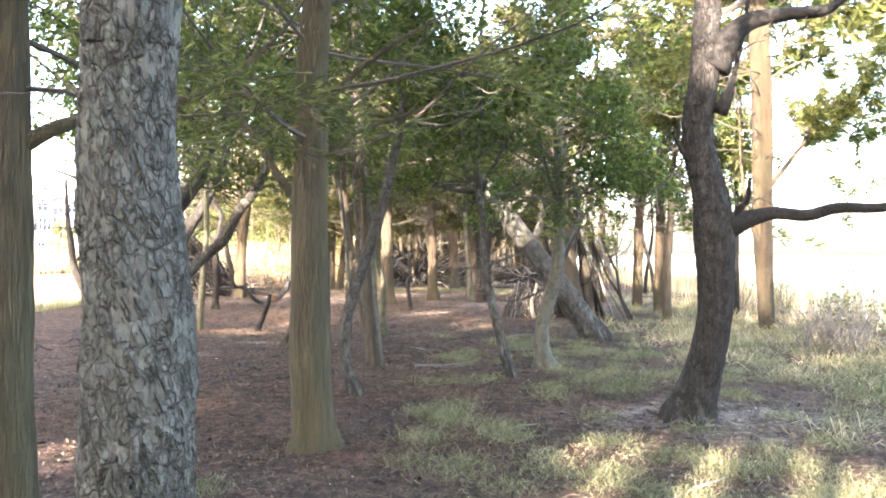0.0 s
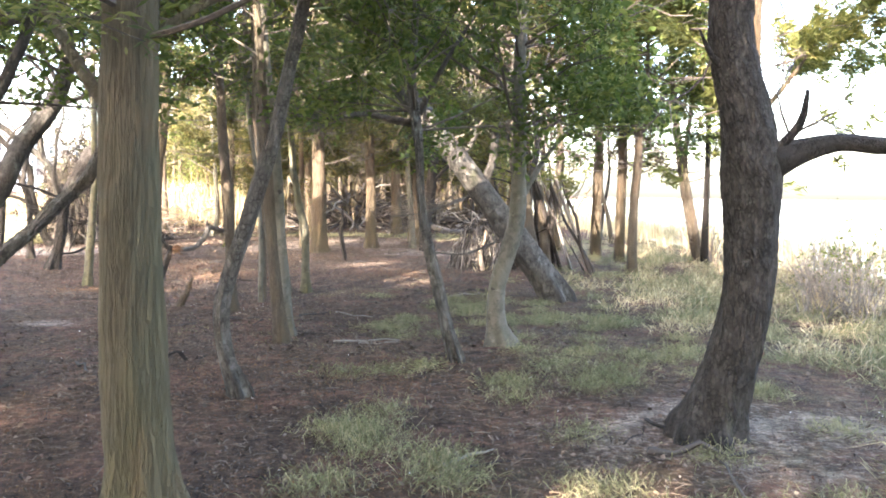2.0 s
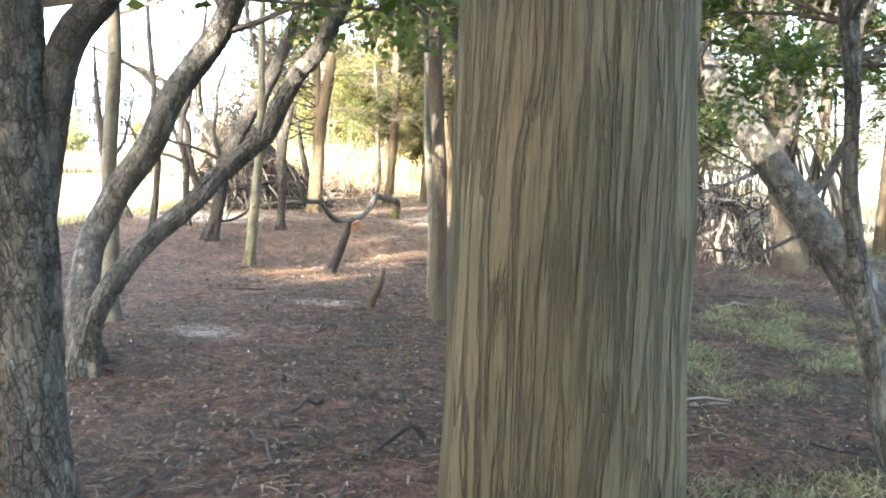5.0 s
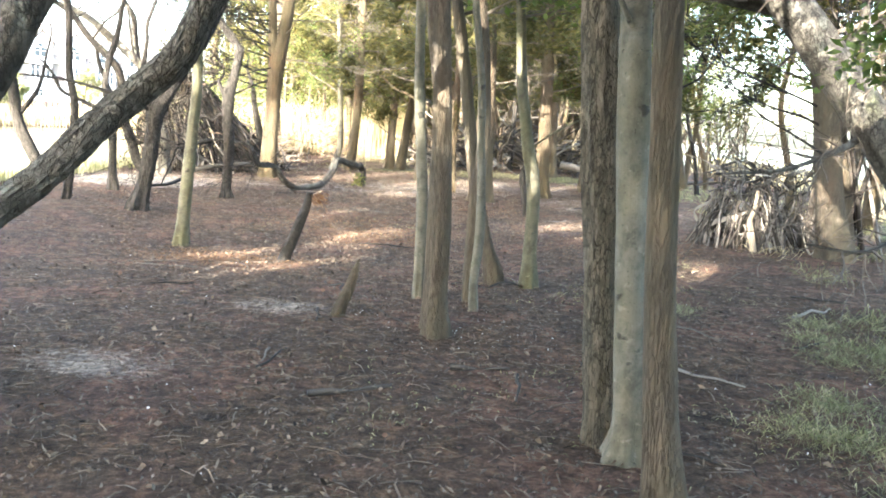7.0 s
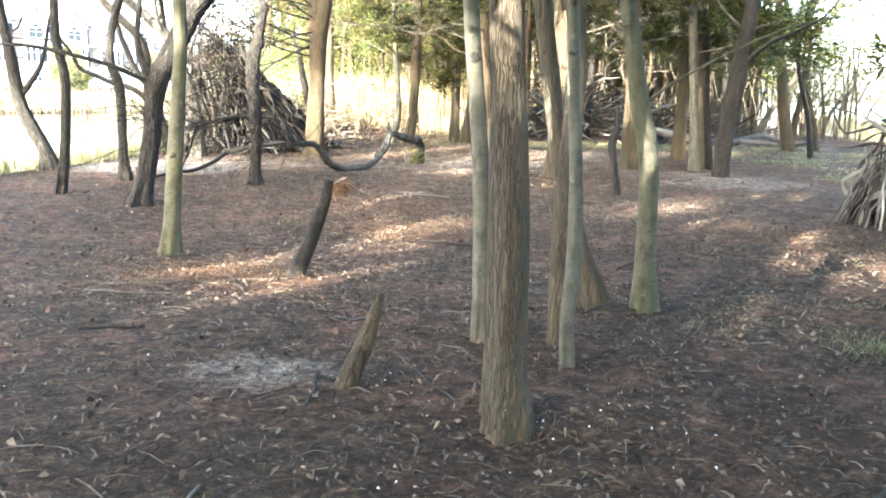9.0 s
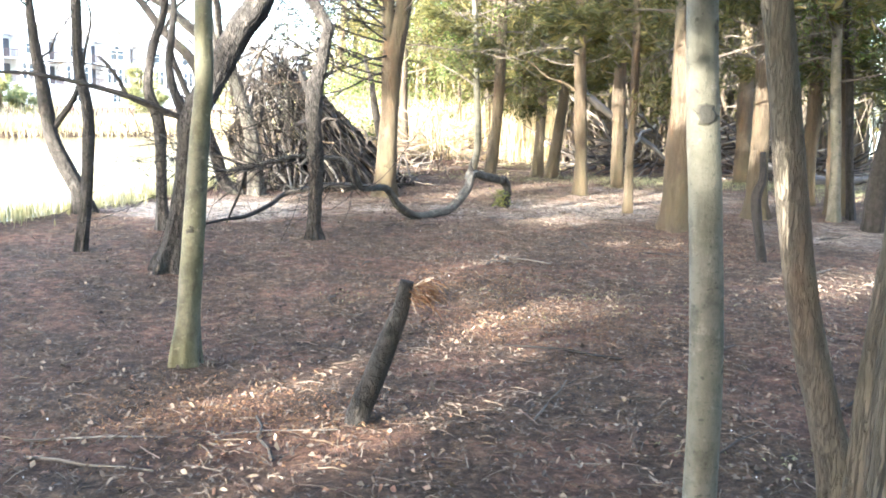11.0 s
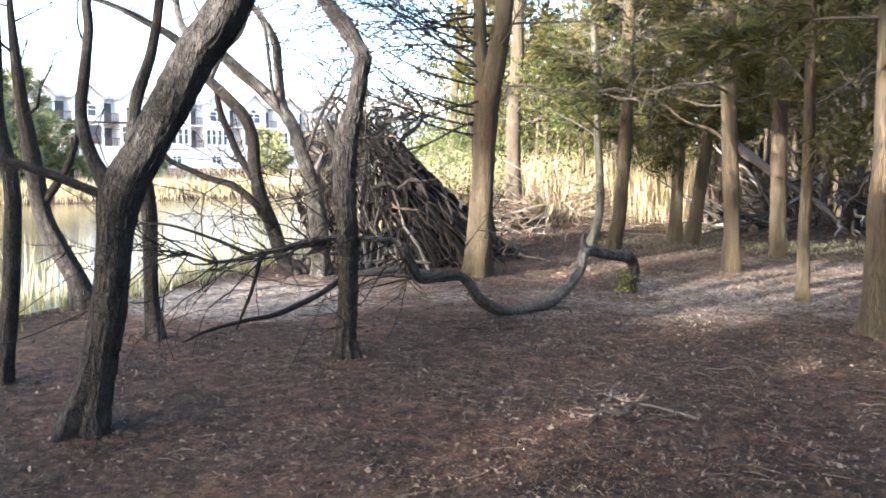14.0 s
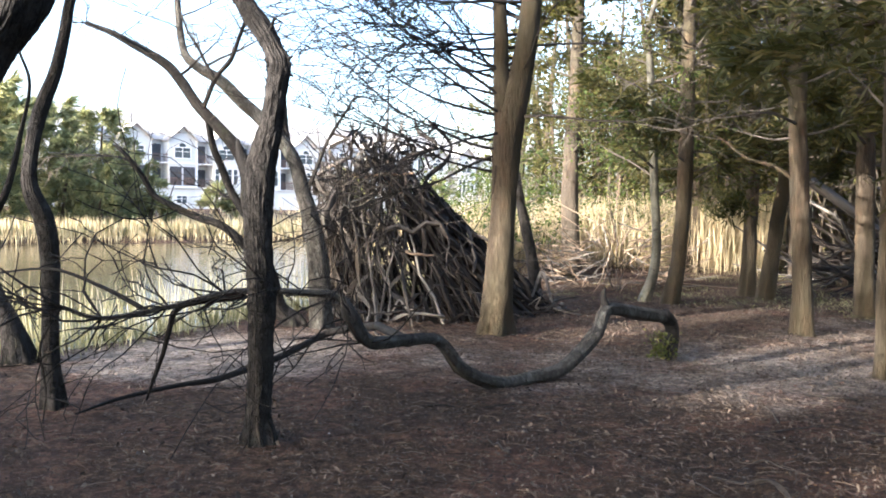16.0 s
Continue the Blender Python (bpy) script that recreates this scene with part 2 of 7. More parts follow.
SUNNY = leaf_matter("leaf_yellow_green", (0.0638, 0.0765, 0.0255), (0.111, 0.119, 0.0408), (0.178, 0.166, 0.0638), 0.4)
GRASS = leaf_matter("grass_blades", (0.115, 0.117, 0.064), (0.19, 0.186, 0.106), (0.33, 0.3, 0.195), 0.4, 0.6, (1.25, 1.22, 0.85))
DRYGRASS = leaf_matter("dry_grass", (0.3, 0.24, 0.14), (0.42, 0.35, 0.22), (0.52, 0.46, 0.32), 0.35, 0.7, (1.15, 1.1, 0.95))
REED = leaf_matter("reed_stalks", (0.24, 0.24, 0.11), (0.46, 0.42, 0.26), (0.68, 0.62, 0.46), 0.35, 0.7, (1.2, 1.15, 0.9))
BRANCH = scatter_matter("living_twigs", (0.036, 0.0304, 0.024), (0.068, 0.0568, 0.0448), (0.12, 0.1, 0.08))
TWIG = scatter_matter("dead_twigs", (0.1, 0.083, 0.066), (0.17, 0.145, 0.118), (0.26, 0.225, 0.185))
LITTER = scatter_matter("leaf_litter", (0.02, 0.015, 0.0115), (0.05, 0.037, 0.027), (0.086, 0.066, 0.048), (0.15, 0.12, 0.09), (0.09, 0.05, 0.034))
BLEACHED = scatter_matter("bleached_splinters", (0.055, 0.044, 0.034), (0.092, 0.076, 0.06), (0.14, 0.12, 0.097))
CHIP = scatter_matter("shell_chips", (0.55, 0.52, 0.47), (0.75, 0.72, 0.67), (0.4, 0.36, 0.3))
STICK = stick_matter("grey_stick", (0.0429, 0.0367, 0.0312), (0.0858, 0.0741, 0.0624), (0.148, 0.131, 0.112), (0.211, 0.187, 0.156), (0.0702, 0.0585, 0.0452))
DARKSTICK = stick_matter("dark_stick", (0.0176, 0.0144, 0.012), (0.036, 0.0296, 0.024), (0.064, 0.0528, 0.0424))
TANSTICK = stick_matter("tan_stick", (0.17, 0.12, 0.08), (0.24, 0.175, 0.12), (0.32, 0.245, 0.17))
# near-black sticks; on the tall shelter's slope the colour carries its shade
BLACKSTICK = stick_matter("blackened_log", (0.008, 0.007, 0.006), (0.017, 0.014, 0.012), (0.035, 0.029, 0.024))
FLOORTWIG = scatter_matter("floor_twigs", (0.046, 0.032, 0.022), (0.08, 0.058, 0.039), (0.115, 0.087, 0.062), (0.155, 0.122, 0.09))
RUST = leaf_matter("dead_cedar_needles", (0.09, 0.045, 0.027), (0.144, 0.0765, 0.045), (0.216, 0.135, 0.081), 0.25, 0.8)


def ground_matter():
    m, nt, b = blank("forest_floor", 0.95, 0.15)
    v = coords(nt, (1, 1, 1))
    soil = ramp(nt, noise_at(nt, v, 26, 10, 0.85, 0.8), (0.36, (0.0211, 0.0143, 0.0093)), (0.5, (0.0608, 0.0415, 0.0273)), (0.6, (0.1, 0.0725, 0.0502)), (0.7, (0.169, 0.131, 0.0967)))
    soil = blend(nt, 1.0, soil, (0.93, 0.88, 0.825), "MULTIPLY")
    broad = ramp(nt, noise_at(nt, v, 0.7, 5, 0.6), (0.3, (0.72, 0.7, 0.7)), (0.7, (1.2, 1.16, 1.12)))
    soil = blend(nt, 1.0, soil, broad, "MULTIPLY")
    red = ramp(nt, noise_at(nt, v, 1.1, 4, 0.65), (0.46, (0,)), (0.62, (0.7,)))
    soil = blend(nt, red, soil, ramp(nt, noise_at(nt, v, 45, 5), (0.3, (0.062, 0.031, 0.0211)), (0.7, (0.136, 0.0744, 0.0496))))
    # pale sand shows through beside the water, on the worn track and in scattered patches
    pos = nt.nodes.new("ShaderNodeSeparateXYZ")
    nt.links.new(v, pos.inputs[0])

    def spot(cx, cy, rx, ry):
        parts_ = []
        for k, c, r in ((0, cx, rx), (1, cy, ry)):
            a = nt.nodes.new("ShaderNodeMath")
            a.operation = "SUBTRACT"
            nt.links.new(pos.outputs[k], a.inputs[0])
            a.inputs[1].default_value = c
            d = nt.nodes.new("ShaderNodeMath")
            d.operation = "DIVIDE"
            nt.links.new(a.outputs[0], d.inputs[0])
            d.inputs[1].default_value = r
            e = nt.nodes.new("ShaderNodeMath")
            e.operation = "MULTIPLY"
            nt.links.new(d.outputs[0], e.inputs[0])
            nt.links.new(d.outputs[0], e.inputs[1])
            parts_.append(e.outputs[0])
        s = nt.nodes.new("ShaderNodeMath")
        nt.links.new(parts_[0], s.inputs[0])
        nt.links.new(parts_[1], s.inputs[1])
        return ramp(nt, s.outputs[0], (0.0, (1,)), (1.0, (0,)))

    where = None
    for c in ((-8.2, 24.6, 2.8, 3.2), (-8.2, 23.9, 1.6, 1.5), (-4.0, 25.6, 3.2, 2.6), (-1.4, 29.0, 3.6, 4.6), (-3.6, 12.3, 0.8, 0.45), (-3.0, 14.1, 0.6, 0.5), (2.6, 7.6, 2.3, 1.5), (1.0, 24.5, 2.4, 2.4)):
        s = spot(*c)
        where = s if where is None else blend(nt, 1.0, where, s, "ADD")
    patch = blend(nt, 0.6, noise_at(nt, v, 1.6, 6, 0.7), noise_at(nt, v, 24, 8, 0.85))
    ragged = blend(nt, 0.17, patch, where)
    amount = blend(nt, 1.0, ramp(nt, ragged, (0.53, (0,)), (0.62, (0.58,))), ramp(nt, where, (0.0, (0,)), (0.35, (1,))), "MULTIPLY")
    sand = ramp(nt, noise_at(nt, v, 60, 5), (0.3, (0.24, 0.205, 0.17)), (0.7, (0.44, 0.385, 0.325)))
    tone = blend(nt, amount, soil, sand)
    # low green growth under the grass and along the open side
    lawn = None
    for c in ((2.2, 5.6, 3.2, 2.6), (3.8, 12.0, 2.8, 6.0), (6.5, 20.0, 3.5, 16.0), (-0.5, 33.5, 5.0, 2.6), (7.0, 0.0, 4.0, 8.0)):
        s = spot(*c)
        lawn = s if lawn is None else blend(nt, 1.0, lawn, s, "ADD")
    moss = blend(nt, 1.0, ramp(nt, noise_at(nt, v, 3.0, 6, 0.7), (0.46, (0,)), (0.62, (0.22,))), lawn, "MULTIPLY")
    tone = blend(nt, moss, tone, ramp(nt, noise_at(nt, v, 50, 5), (0.3, (0.09, 0.1, 0.045)), (0.7, (0.19, 0.19, 0.09))))
    nt.links.new(tone, b.inputs["Base Color"])
    mottle = ramp(nt, noise_at(nt, v, 8, 9, 0.82, 0.5), (0.36, (0.32, 0.3, 0.29)), (0.5, (0.95,)), (0.62, (1.95, 1.9, 1.85)))
    tone = blend(nt, 1.0, tone, mottle, "MULTIPLY")
    nt.links.new(tone, b.inputs["Base Color"])
    bumped(nt, b, blend(nt, 0.4, noise_at(nt, v, 26, 10, 0.85, 0.8), noise_at(nt, v, 9, 6, 0.7)), 1.0, 0.09)
    return m


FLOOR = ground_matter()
WATER, nt_, b_ = blank("pond_water", 0.1, 0.5)
b_.inputs["Base Color"].default_value = (0.06, 0.05, 0.03, 1)
bumped(nt_, b_, noise_at(nt_, coords(nt_, (1, 1, 1)), 2.2, 4), 0.4, 0.04)


# ---- tools for meshes ----
def mesh_of(name, verts, faces, material, smooth=False):
    me = bpy.data.meshes.new(name)
    me.from_pydata([tuple(v) for v in verts], [], faces)
    me.materials.append(material)
    if smooth:
        me.polygons.foreach_set("use_smooth", [True] * len(me.polygons))
    me.update()
    return me


# spots of floor that low sun reaches through gaps in the leaves: x, y, half width
GAPS = ((1.5, 6.3, 0.65), (1.7, 5.3, 0.7), (2.6, 5.6, 0.6), (1.1, 4.8, 0.6), (-2.6, 6.2, 0.3), (-2.5, 8.0, 0.35), (-6.2, 13.6, 0.3), (5.4, 11.9, 0.45), (3.9, 14.2, 0.55),
        (-4.4, 16.4, 0.5), (-3.8, 15.9, 0.35), (-3.3, 17.7, 0.4), (-2.7, 19.1, 0.4), (-3.6, 19.9, 0.35), (0.9, 17.2, 0.4), (-0.4, 21.0, 0.5), (-3.3, 18.5, 0.4), (-1.9, 21.7, 0.3),
        (-3.0, 27.9, 0.6), (-1.6, 30.0, 0.7), (-2.2, 22.9, 0.5), (-2.2, 27.5, 0.6), (-3.6, 21.2, 0.35), (-3.2, 24.7, 0.4), (-8.8, 22.6, 0.4), (-8.3, 24.8, 0.55), (-7.3, 25.4, 0.5), (1.6, 22.6, 0.5), (-5.2, 27.9, 0.5),
        (0.3, 19.6, 0.3), (0.55, 18.9, 0.35), (0.5, 17.5, 0.25), (-1.7, 23.0, 0.35), (-2.9, 18.8, 0.3), (-3.5, 19.1, 0.25))

# trunks that it reaches: x, y, height, half width
GLINTS = [(6.1, 16.4, 1.2, 0.7), (6.1, 16.4, 3.0, 1.0), (6.1, 16.4, 4.6, 1.0), (-1.6, 24.3, 1.8, 0.45), (-0.32, 26.2, 1.5, 0.45), (-3.2, 28.8, 2.0, 0.45), (-6.35, 26.9, 1.0, 0.35), (-2.5, 31.4, 1.6, 0.45), (-1.0, 12.8, 2.5, 0.3), (-4.85, 17.1, 0.8, 0.25),
          (0.5, 42.0, 1.6, 1.2), (3.0, 42.0, 1.6, 1.2), (-2.0, 42.0, 1.4, 1.0), (5.5, 41.0, 1.6, 1.2), (4.96, 18.9, 1.2, 0.6), (5.55, 22.0, 1.3, 0.7), (5.28, 23.2, 1.3, 0.7), (7.1, 21.8, 1.3, 0.7), (3.0, 19.0, 0.9, 0.6)]


def let_sun_in(corners, base, more=0.05):
    """Leaves out the leaves that would close the gaps through which low sun reaches the floor."""
    mid = corners.mean(axis=1) + np.array(base)
    run = np.array([SUN_AWAY.x, SUN_AWAY.y])
    fall = math.tan(radians(SUN_HEIGHT))
    keep = np.ones(len(mid), dtype=bool)
    for x, y, z, wide in [(x, y, 0.0, 0.9 * w) for x, y, w in GAPS] + GLINTS:
        wide += more
        d = mid[:, :2] - np.array([x, y])
        along = -(d @ run)
        off = np.abs(d @ np.array([-run[1], run[0]]))
        up = np.abs(mid[:, 2] - z - along * fall)
        keep &= ~((along > 0) & ((off / wide) ** 2 + (up / (wide * (0.4 if z == 0 else 1.0))) ** 2 < 1))
    return corners[keep]


def quads_mesh(name, corners, material):
    """A mesh of loose four-cornered faces, from an array (n, 4, 3)."""
    n = len(corners)
    me = bpy.data.meshes.new(name)
    me.vertices.add(4 * n)
    me.vertices.foreach_set("co", np.asarray(corners, dtype=np.float32).ravel())
    me.loops.add(4 * n)
    me.loops.foreach_set("vertex_index", np.arange(4 * n, dtype=np.int32))
    me.polygons.add(n)
    me.polygons.foreach_set("loop_start", np.arange(0, 4 * n, 4, dtype=np.int32))
    me.materials.append(material)
    me.update(calc_edges=True)
    me.validate()
    return me


def group_at(name, place, label, category, group="", kind=""):
    e = new(name)
    e.location = place
    e.empty_display_size = 0.2
    return tagged(e, label, category, group, kind)


def child(name, me, parent, label=""):
    ob = new(name, me)
    ob.parent = parent
    if label:
        ob["label"] = label
    return ob


def part(name, bm, material, parent, label="", smooth=False):
    me = bpy.data.meshes.new(name)
    bm.to_mesh(me)
    bm.free()
    me.materials.append(material)
    if smooth:
        me.polygons.foreach_set("use_smooth", [True] * len(me.polygons))
    return child(name, me, parent, label)


def bank_x(y):
    """The near edge of the pond."""
    return -10.0 - max(0.0, y - 30) * 0.3 - max(0.0, 18 - y) * 0.12 + 0.35 * noise.noise((0, y * 0.35, 3))


def far_bank_x(y):
    return -39.0 + max(0.0, y - 38) * 0.33 + 1.5 * noise.noise((5, y * 0.06, 3))


def shore_x(y):
    """The edge of the added open water on the other side of the wood."""
    return 9.5 + max(0.0, 8 - y) * 0.2 + 0.8 * noise.noise((9, y * 0.2, 1)) - 17.5 * ease((y - 63) / 4)


def ease(u):
    u = min(1.0, max(0.0, u))
    return u * u * (3 - 2 * u)


def ground_z(x, y):
    z = 0.035 * noise.noise((x * 0.4, y * 0.4, 0)) + 0.012 * noise.noise((x * 2.3, y * 2.3, 4))
    z += 0.085 * math.exp(-((y - 9.4) / 1.9) ** 2) * ease((4.2 - abs(x - 0.4)) / 2.0) - 0.1 * math.exp(-((y - 17.3) / 2.3) ** 2) * ease((3.6 - abs(x + 3.6)) / 1.8)
    if y < 78:
        inside = min(bank_x(y) - x, x - far_bank_x(y), (78 - y) * 0.3)
        z -= 0.85 * ease((inside + 0.3) / 2.2)
    if y > -60:
        z -= 0.85 * ease((min(x - shore_x(y), 880 - x) + 0.3) / 2.5)
    z += 1.3 * ease((far_bank_x(y) - 4 - x) / 16)
    return z


def smooth_path(points, step):
    """A curve through the points (x, y, z, radius), sampled every so many metres."""
    p = [np.array(q, dtype=float) for q in points]
    p = [2 * p[0] - p[1]] + p + [2 * p[-1] - p[-2]]
    out = []
    for a, b, c, d in zip(p, p[1:], p[2:], p[3:]):
        n = max(1, int(round(np.linalg.norm((c - b)[:3]) / step)))
        for k in range(n):
            u = k / n
            q = 0.5 * (2 * b + (c - a) * u + (2 * a - 5 * b + 4 * c - d) * u * u + (3 * b - a - 3 * c + d) * u ** 3)
            q[3] = max(0.003, q[3])
            out.append(q)
    out.append(p[-2])
    return out


def tube(points, sides, step=0.1, rough=0.0, seed=0.0, base=(0, 0, 0), cap=True, ridges=0.0, count=9, foot=None, flakes=None):
    """Vertices and faces of a tapering limb along points. rough: lumps, as a share of the radius; ridges: upright folds of the bark."""
    path = smooth_path(points, step)
    if sides >= 30:
        path = [q for i, q in enumerate(path) if q[2] < 3.9 or i % 5 == 0 or i == len(path) - 1]
    verts, faces = [], []
    up = Vector((0.31, 0.95, 0.05))
    for i, q in enumerate(path):
        ahead = Vector((path[min(i + 1, len(path) - 1)] - path[max(i - 1, 0)])[:3]).normalized()
        side = ahead.cross(up).normalized()
        other = side.cross(ahead)
        up = other
        centre = Vector(q[:3])
        for k in range(sides):
            a = 2 * math.pi * k / sides
            c, s = math.cos(a), math.sin(a)
            r = q[3]
            if rough:
                w = noise.noise((c * 1.4 + seed, s * 1.4, q[2] * 1.6))
                w2 = noise.noise((c * 3.5 + seed, s * 3.5, q[2] * 6))
                r *= 1 + rough * (w + 0.45 * w2)
            if ridges:
                fold = noise.noise((c * count * 0.35, s * count * 0.35 + seed, q[2] * 2.2))
                r += ridges * (abs(fold) * 2.4 - 0.5)
            if flakes:
                deep, per_m, long = flakes
                bx, by, bz = q[3] * c * per_m + seed, q[3] * s * per_m, q[2] * per_m * long
                w = 0.55 * noise.noise((bx * 1.3, by * 1.3, bz * 1.3 + 7))
                d = noise.voronoi((bx + w, by - w, bz + 1.4 * w))[0]
                gap = min(1.0, (d[1] - d[0]) / (0.42 + 0.25 * noise.noise((bx * 0.6, by * 0.6, bz * 0.6))))
                r += deep * (gap - 0.6 + 0.5 * noise.noise((bx * 0.9, by * 0.9, bz * 0.5 + 3)) + 0.4 * noise.noise((bx * 3.1, by * 3.1, bz * 3.1)))
            if foot and q[2] < foot[0] + foot[1]:
                u = 1 - max(0.0, q[2] - foot[0]) / foot[1]
                r *= 1 + foot[2] * u * u * (0.55 * math.cos(foot[3] * a + seed) + 0.45 * math.cos((foot[3] - 2) * a + seed * 2.1))
            p = centre + side * (r * c) + other * (r * s)
            verts.append((p.x - base[0], p.y - base[1], p.z - base[2]))
    n = len(path)
    for i in range(n - 1):
        for k in range(sides):
            k2 = (k + 1) % sides
            faces.append((i * sides + k, i * sides + k2, (i + 1) * sides + k2, (i + 1) * sides + k))
    if cap:
        faces.append(tuple(range((n - 1) * sides, n * sides)))
        faces.append(tuple(reversed(range(sides))))
    return verts, faces


def joined(bits):
    """One mesh's vertices and faces out of several."""
    verts, faces = [], []
    for v, f in bits:
        o = len(verts)
        verts.extend(v)
        faces.extend([tuple(i + o for i in t) for t in f])
    return verts, faces


def blades(rng, roots, aim, length, width, droop=0.25):
    """Leaf-shaped faces: roots (n, 3), aim (n, 3) unit ways, lengths and widths (n,)."""
    n = len(roots)
    side = np.cross(aim, rng.normal(size=(n, 3)))
    side /= np.linalg.norm(side, axis=1, keepdims=True) + 1e-9
    tip = roots + aim * length[:, None]
    tip[:, 2] -= droop * length
    mid = roots + aim * (length * 0.5)[:, None]
    mid[:, 2] -= droop * 0.2 * length
    w = side * (width * 0.5)[:, None]
    return np.stack([roots, mid + w, tip, mid - w], axis=1)


def scattered_leaves(rng, centres, each, spread, size, flat=0.5):
    """Small leaves gathered about centres."""
    c = np.repeat(np.asarray(centres, dtype=float), each, axis=0)
    n = len(c)
    p = c + rng.normal(size=(n, 3)) * np.array([spread, spread, spread * 0.7])
    aim = rng.normal(size=(n, 3))
    aim[:, 2] = aim[:, 2] * flat - 0.15
    aim /= np.linalg.norm(aim, axis=1, keepdims=True)
    length = size * rng.uniform(0.6, 1.35, n)
    return blades(rng, p, aim, length, length * rng.uniform(0.4, 0.62, n), 0.15)


def limb_from(rng, start, way, length, r, lift, bends=5, wobble=0.12):
    """Points of a side branch."""
    pts = [(*start, r)]
    p, w = np.array(start, dtype=float), np.array(way, dtype=float)
    for i in range(1, bends + 1):
        w = w + rng.normal(size=3) * wobble + np.array([0, 0, lift / bends])
        w /= np.linalg.norm(w)
        p = p + w * (length / bends)
        pts.append((*p, max(0.004, r * (1 - 0.88 * i / bends))))
    return pts


# ---- trees ----
def tree(name, kind, label, trunk, height, seed, limbs=(), crown="", low=2.2, spread=1.4, amount=1.0, near=1, lean=(0, 0), group="trees of the wood", leaf=None, bare=0, fan=None, green=None, canopy=None, twiggy=0):
    """A tree whose trunk follows points (x, y, z, radius) and then tapers on to its height. crown: leaf, cedar or bare."""
    rng = np.random.default_rng(seed)
    x0, y0, _, r0 = trunk[0]
    base = (x0, y0, ground_z(x0, y0))
    thing = group_at(name, base, label, "tree", group)
    pts = [(x0, y0, base[2] - 0.15, r0 * 1.08), (x0, y0, max(base[2] + 0.02, trunk[0][2]), r0)] + [p for p in trunk[1:] if p[2] > base[2] + 0.06]
    top = pts[-1]
    if height > top[2] + 0.3:
        dx, dy = (top[0] - pts[-2][0]), (top[1] - pts[-2][1])
        dz = max(0.2, top[2] - pts[-2][2])
        sx, sy = max(-0.35, min(0.35, dx / dz)), max(-0.35, min(0.35, dy / dz))
        for i in range(1, 5):
            u = i / 4
            z = top[2] + (height - top[2]) * u
            f = (height - top[2]) * (u - 0.35 * u * u)
            pts.append((top[0] + sx * f + rng.normal() * 0.05 + lean[0] * u, top[1] + sy * f + rng.normal() * 0.05 + lean[1] * u, z, max(0.015, top[3] * (1 - 0.8 * u))))
    sides, step = ((10, 0.25), (18, 0.12), (30, 0.08), (48, 0.05), (150, 0.019), (84, 0.03))[near]
    ridge = {"lichen": 0.003, "oak": 0.0025, "grey_oak": 0.003, "ridged": 0.006, "cedar": 0.007, "olive": 0.004, "mid": 0.0025}.get(kind, 0.0) if near >= 1 else 0.0
    count = {"lichen": 16, "oak": 12, "grey_oak": 14, "ridged": 16, "cedar": 10, "olive": 10, "mid": 14}.get(kind, 8)
    v, f = tube(pts, sides, step, 0.07 if kind not in ("cedar", "olive") else 0.09, seed * 1.7, base, True, ridge, count, (base[2], 0.45, 0.3, 5 + seed % 3) if near >= 1 else None, {4: (0.012, 20.0, 0.6), 5: (0.008, 28.0, 0.6)}.get(near))
    child("trunk", mesh_of("trunk", v, f, BARK[kind], True), thing)
    for i, limb in enumerate(limbs):
        end, last = np.array(limb[-1]), np.array(limb[-2])
        if end[3] > 0.0125:
            way = (end - last)[:3] / np.linalg.norm((end - last)[:3])
            limb = list(limb) + [(*(end[:3] + way * end[3] * 16 * k + np.array([0, 0, 0.12 * k * k]) + rng.normal(size=3) * 0.05 * k), end[3] * (1 - 0.28 * k)) for k in (1, 2, 3)]
        v, f = tube(limb, 8 if near < 2 else 14, 0.1 if near < 2 else 0.06, 0.08, seed + 3.3 * i, base, True, ridge * 0.5, count)
        child("limb", mesh_of("limb", v, f, BARK[kind], True), thing)
        run = smooth_path(limb, 0.1)
        for _ in range(twiggy):
            k = int(rng.integers(len(run) // 4, len(run) - 1))
            w = np.array((run[k + 1] - run[k])[:3])
            w = w / (np.linalg.norm(w) + 1e-6) + rng.normal(size=3) * 0.65
            w /= np.linalg.norm(w)
            spur = limb_from(rng, run[k][:3], w, rng.uniform(0.25, 0.9), min(0.009, 0.6 * run[k][3]), 0.1, 5, 0.22)
            bits = [tube(spur, 4, 0.12, 0, 0, base, False)]
            for j in (1, 2, 3, 4):
                w2 = w + rng.normal(size=3) * 0.6
                w2 /= np.linalg.norm(w2)
                bits.append(tube(limb_from(rng, spur[j][:3], w2, rng.uniform(0.1, 0.35), 0.004, 0.1, 3, 0.2), 3, 0.15, 0, 0, base, False))
            child("twig", mesh_of("twig", *joined(bits), BRANCH), thing)
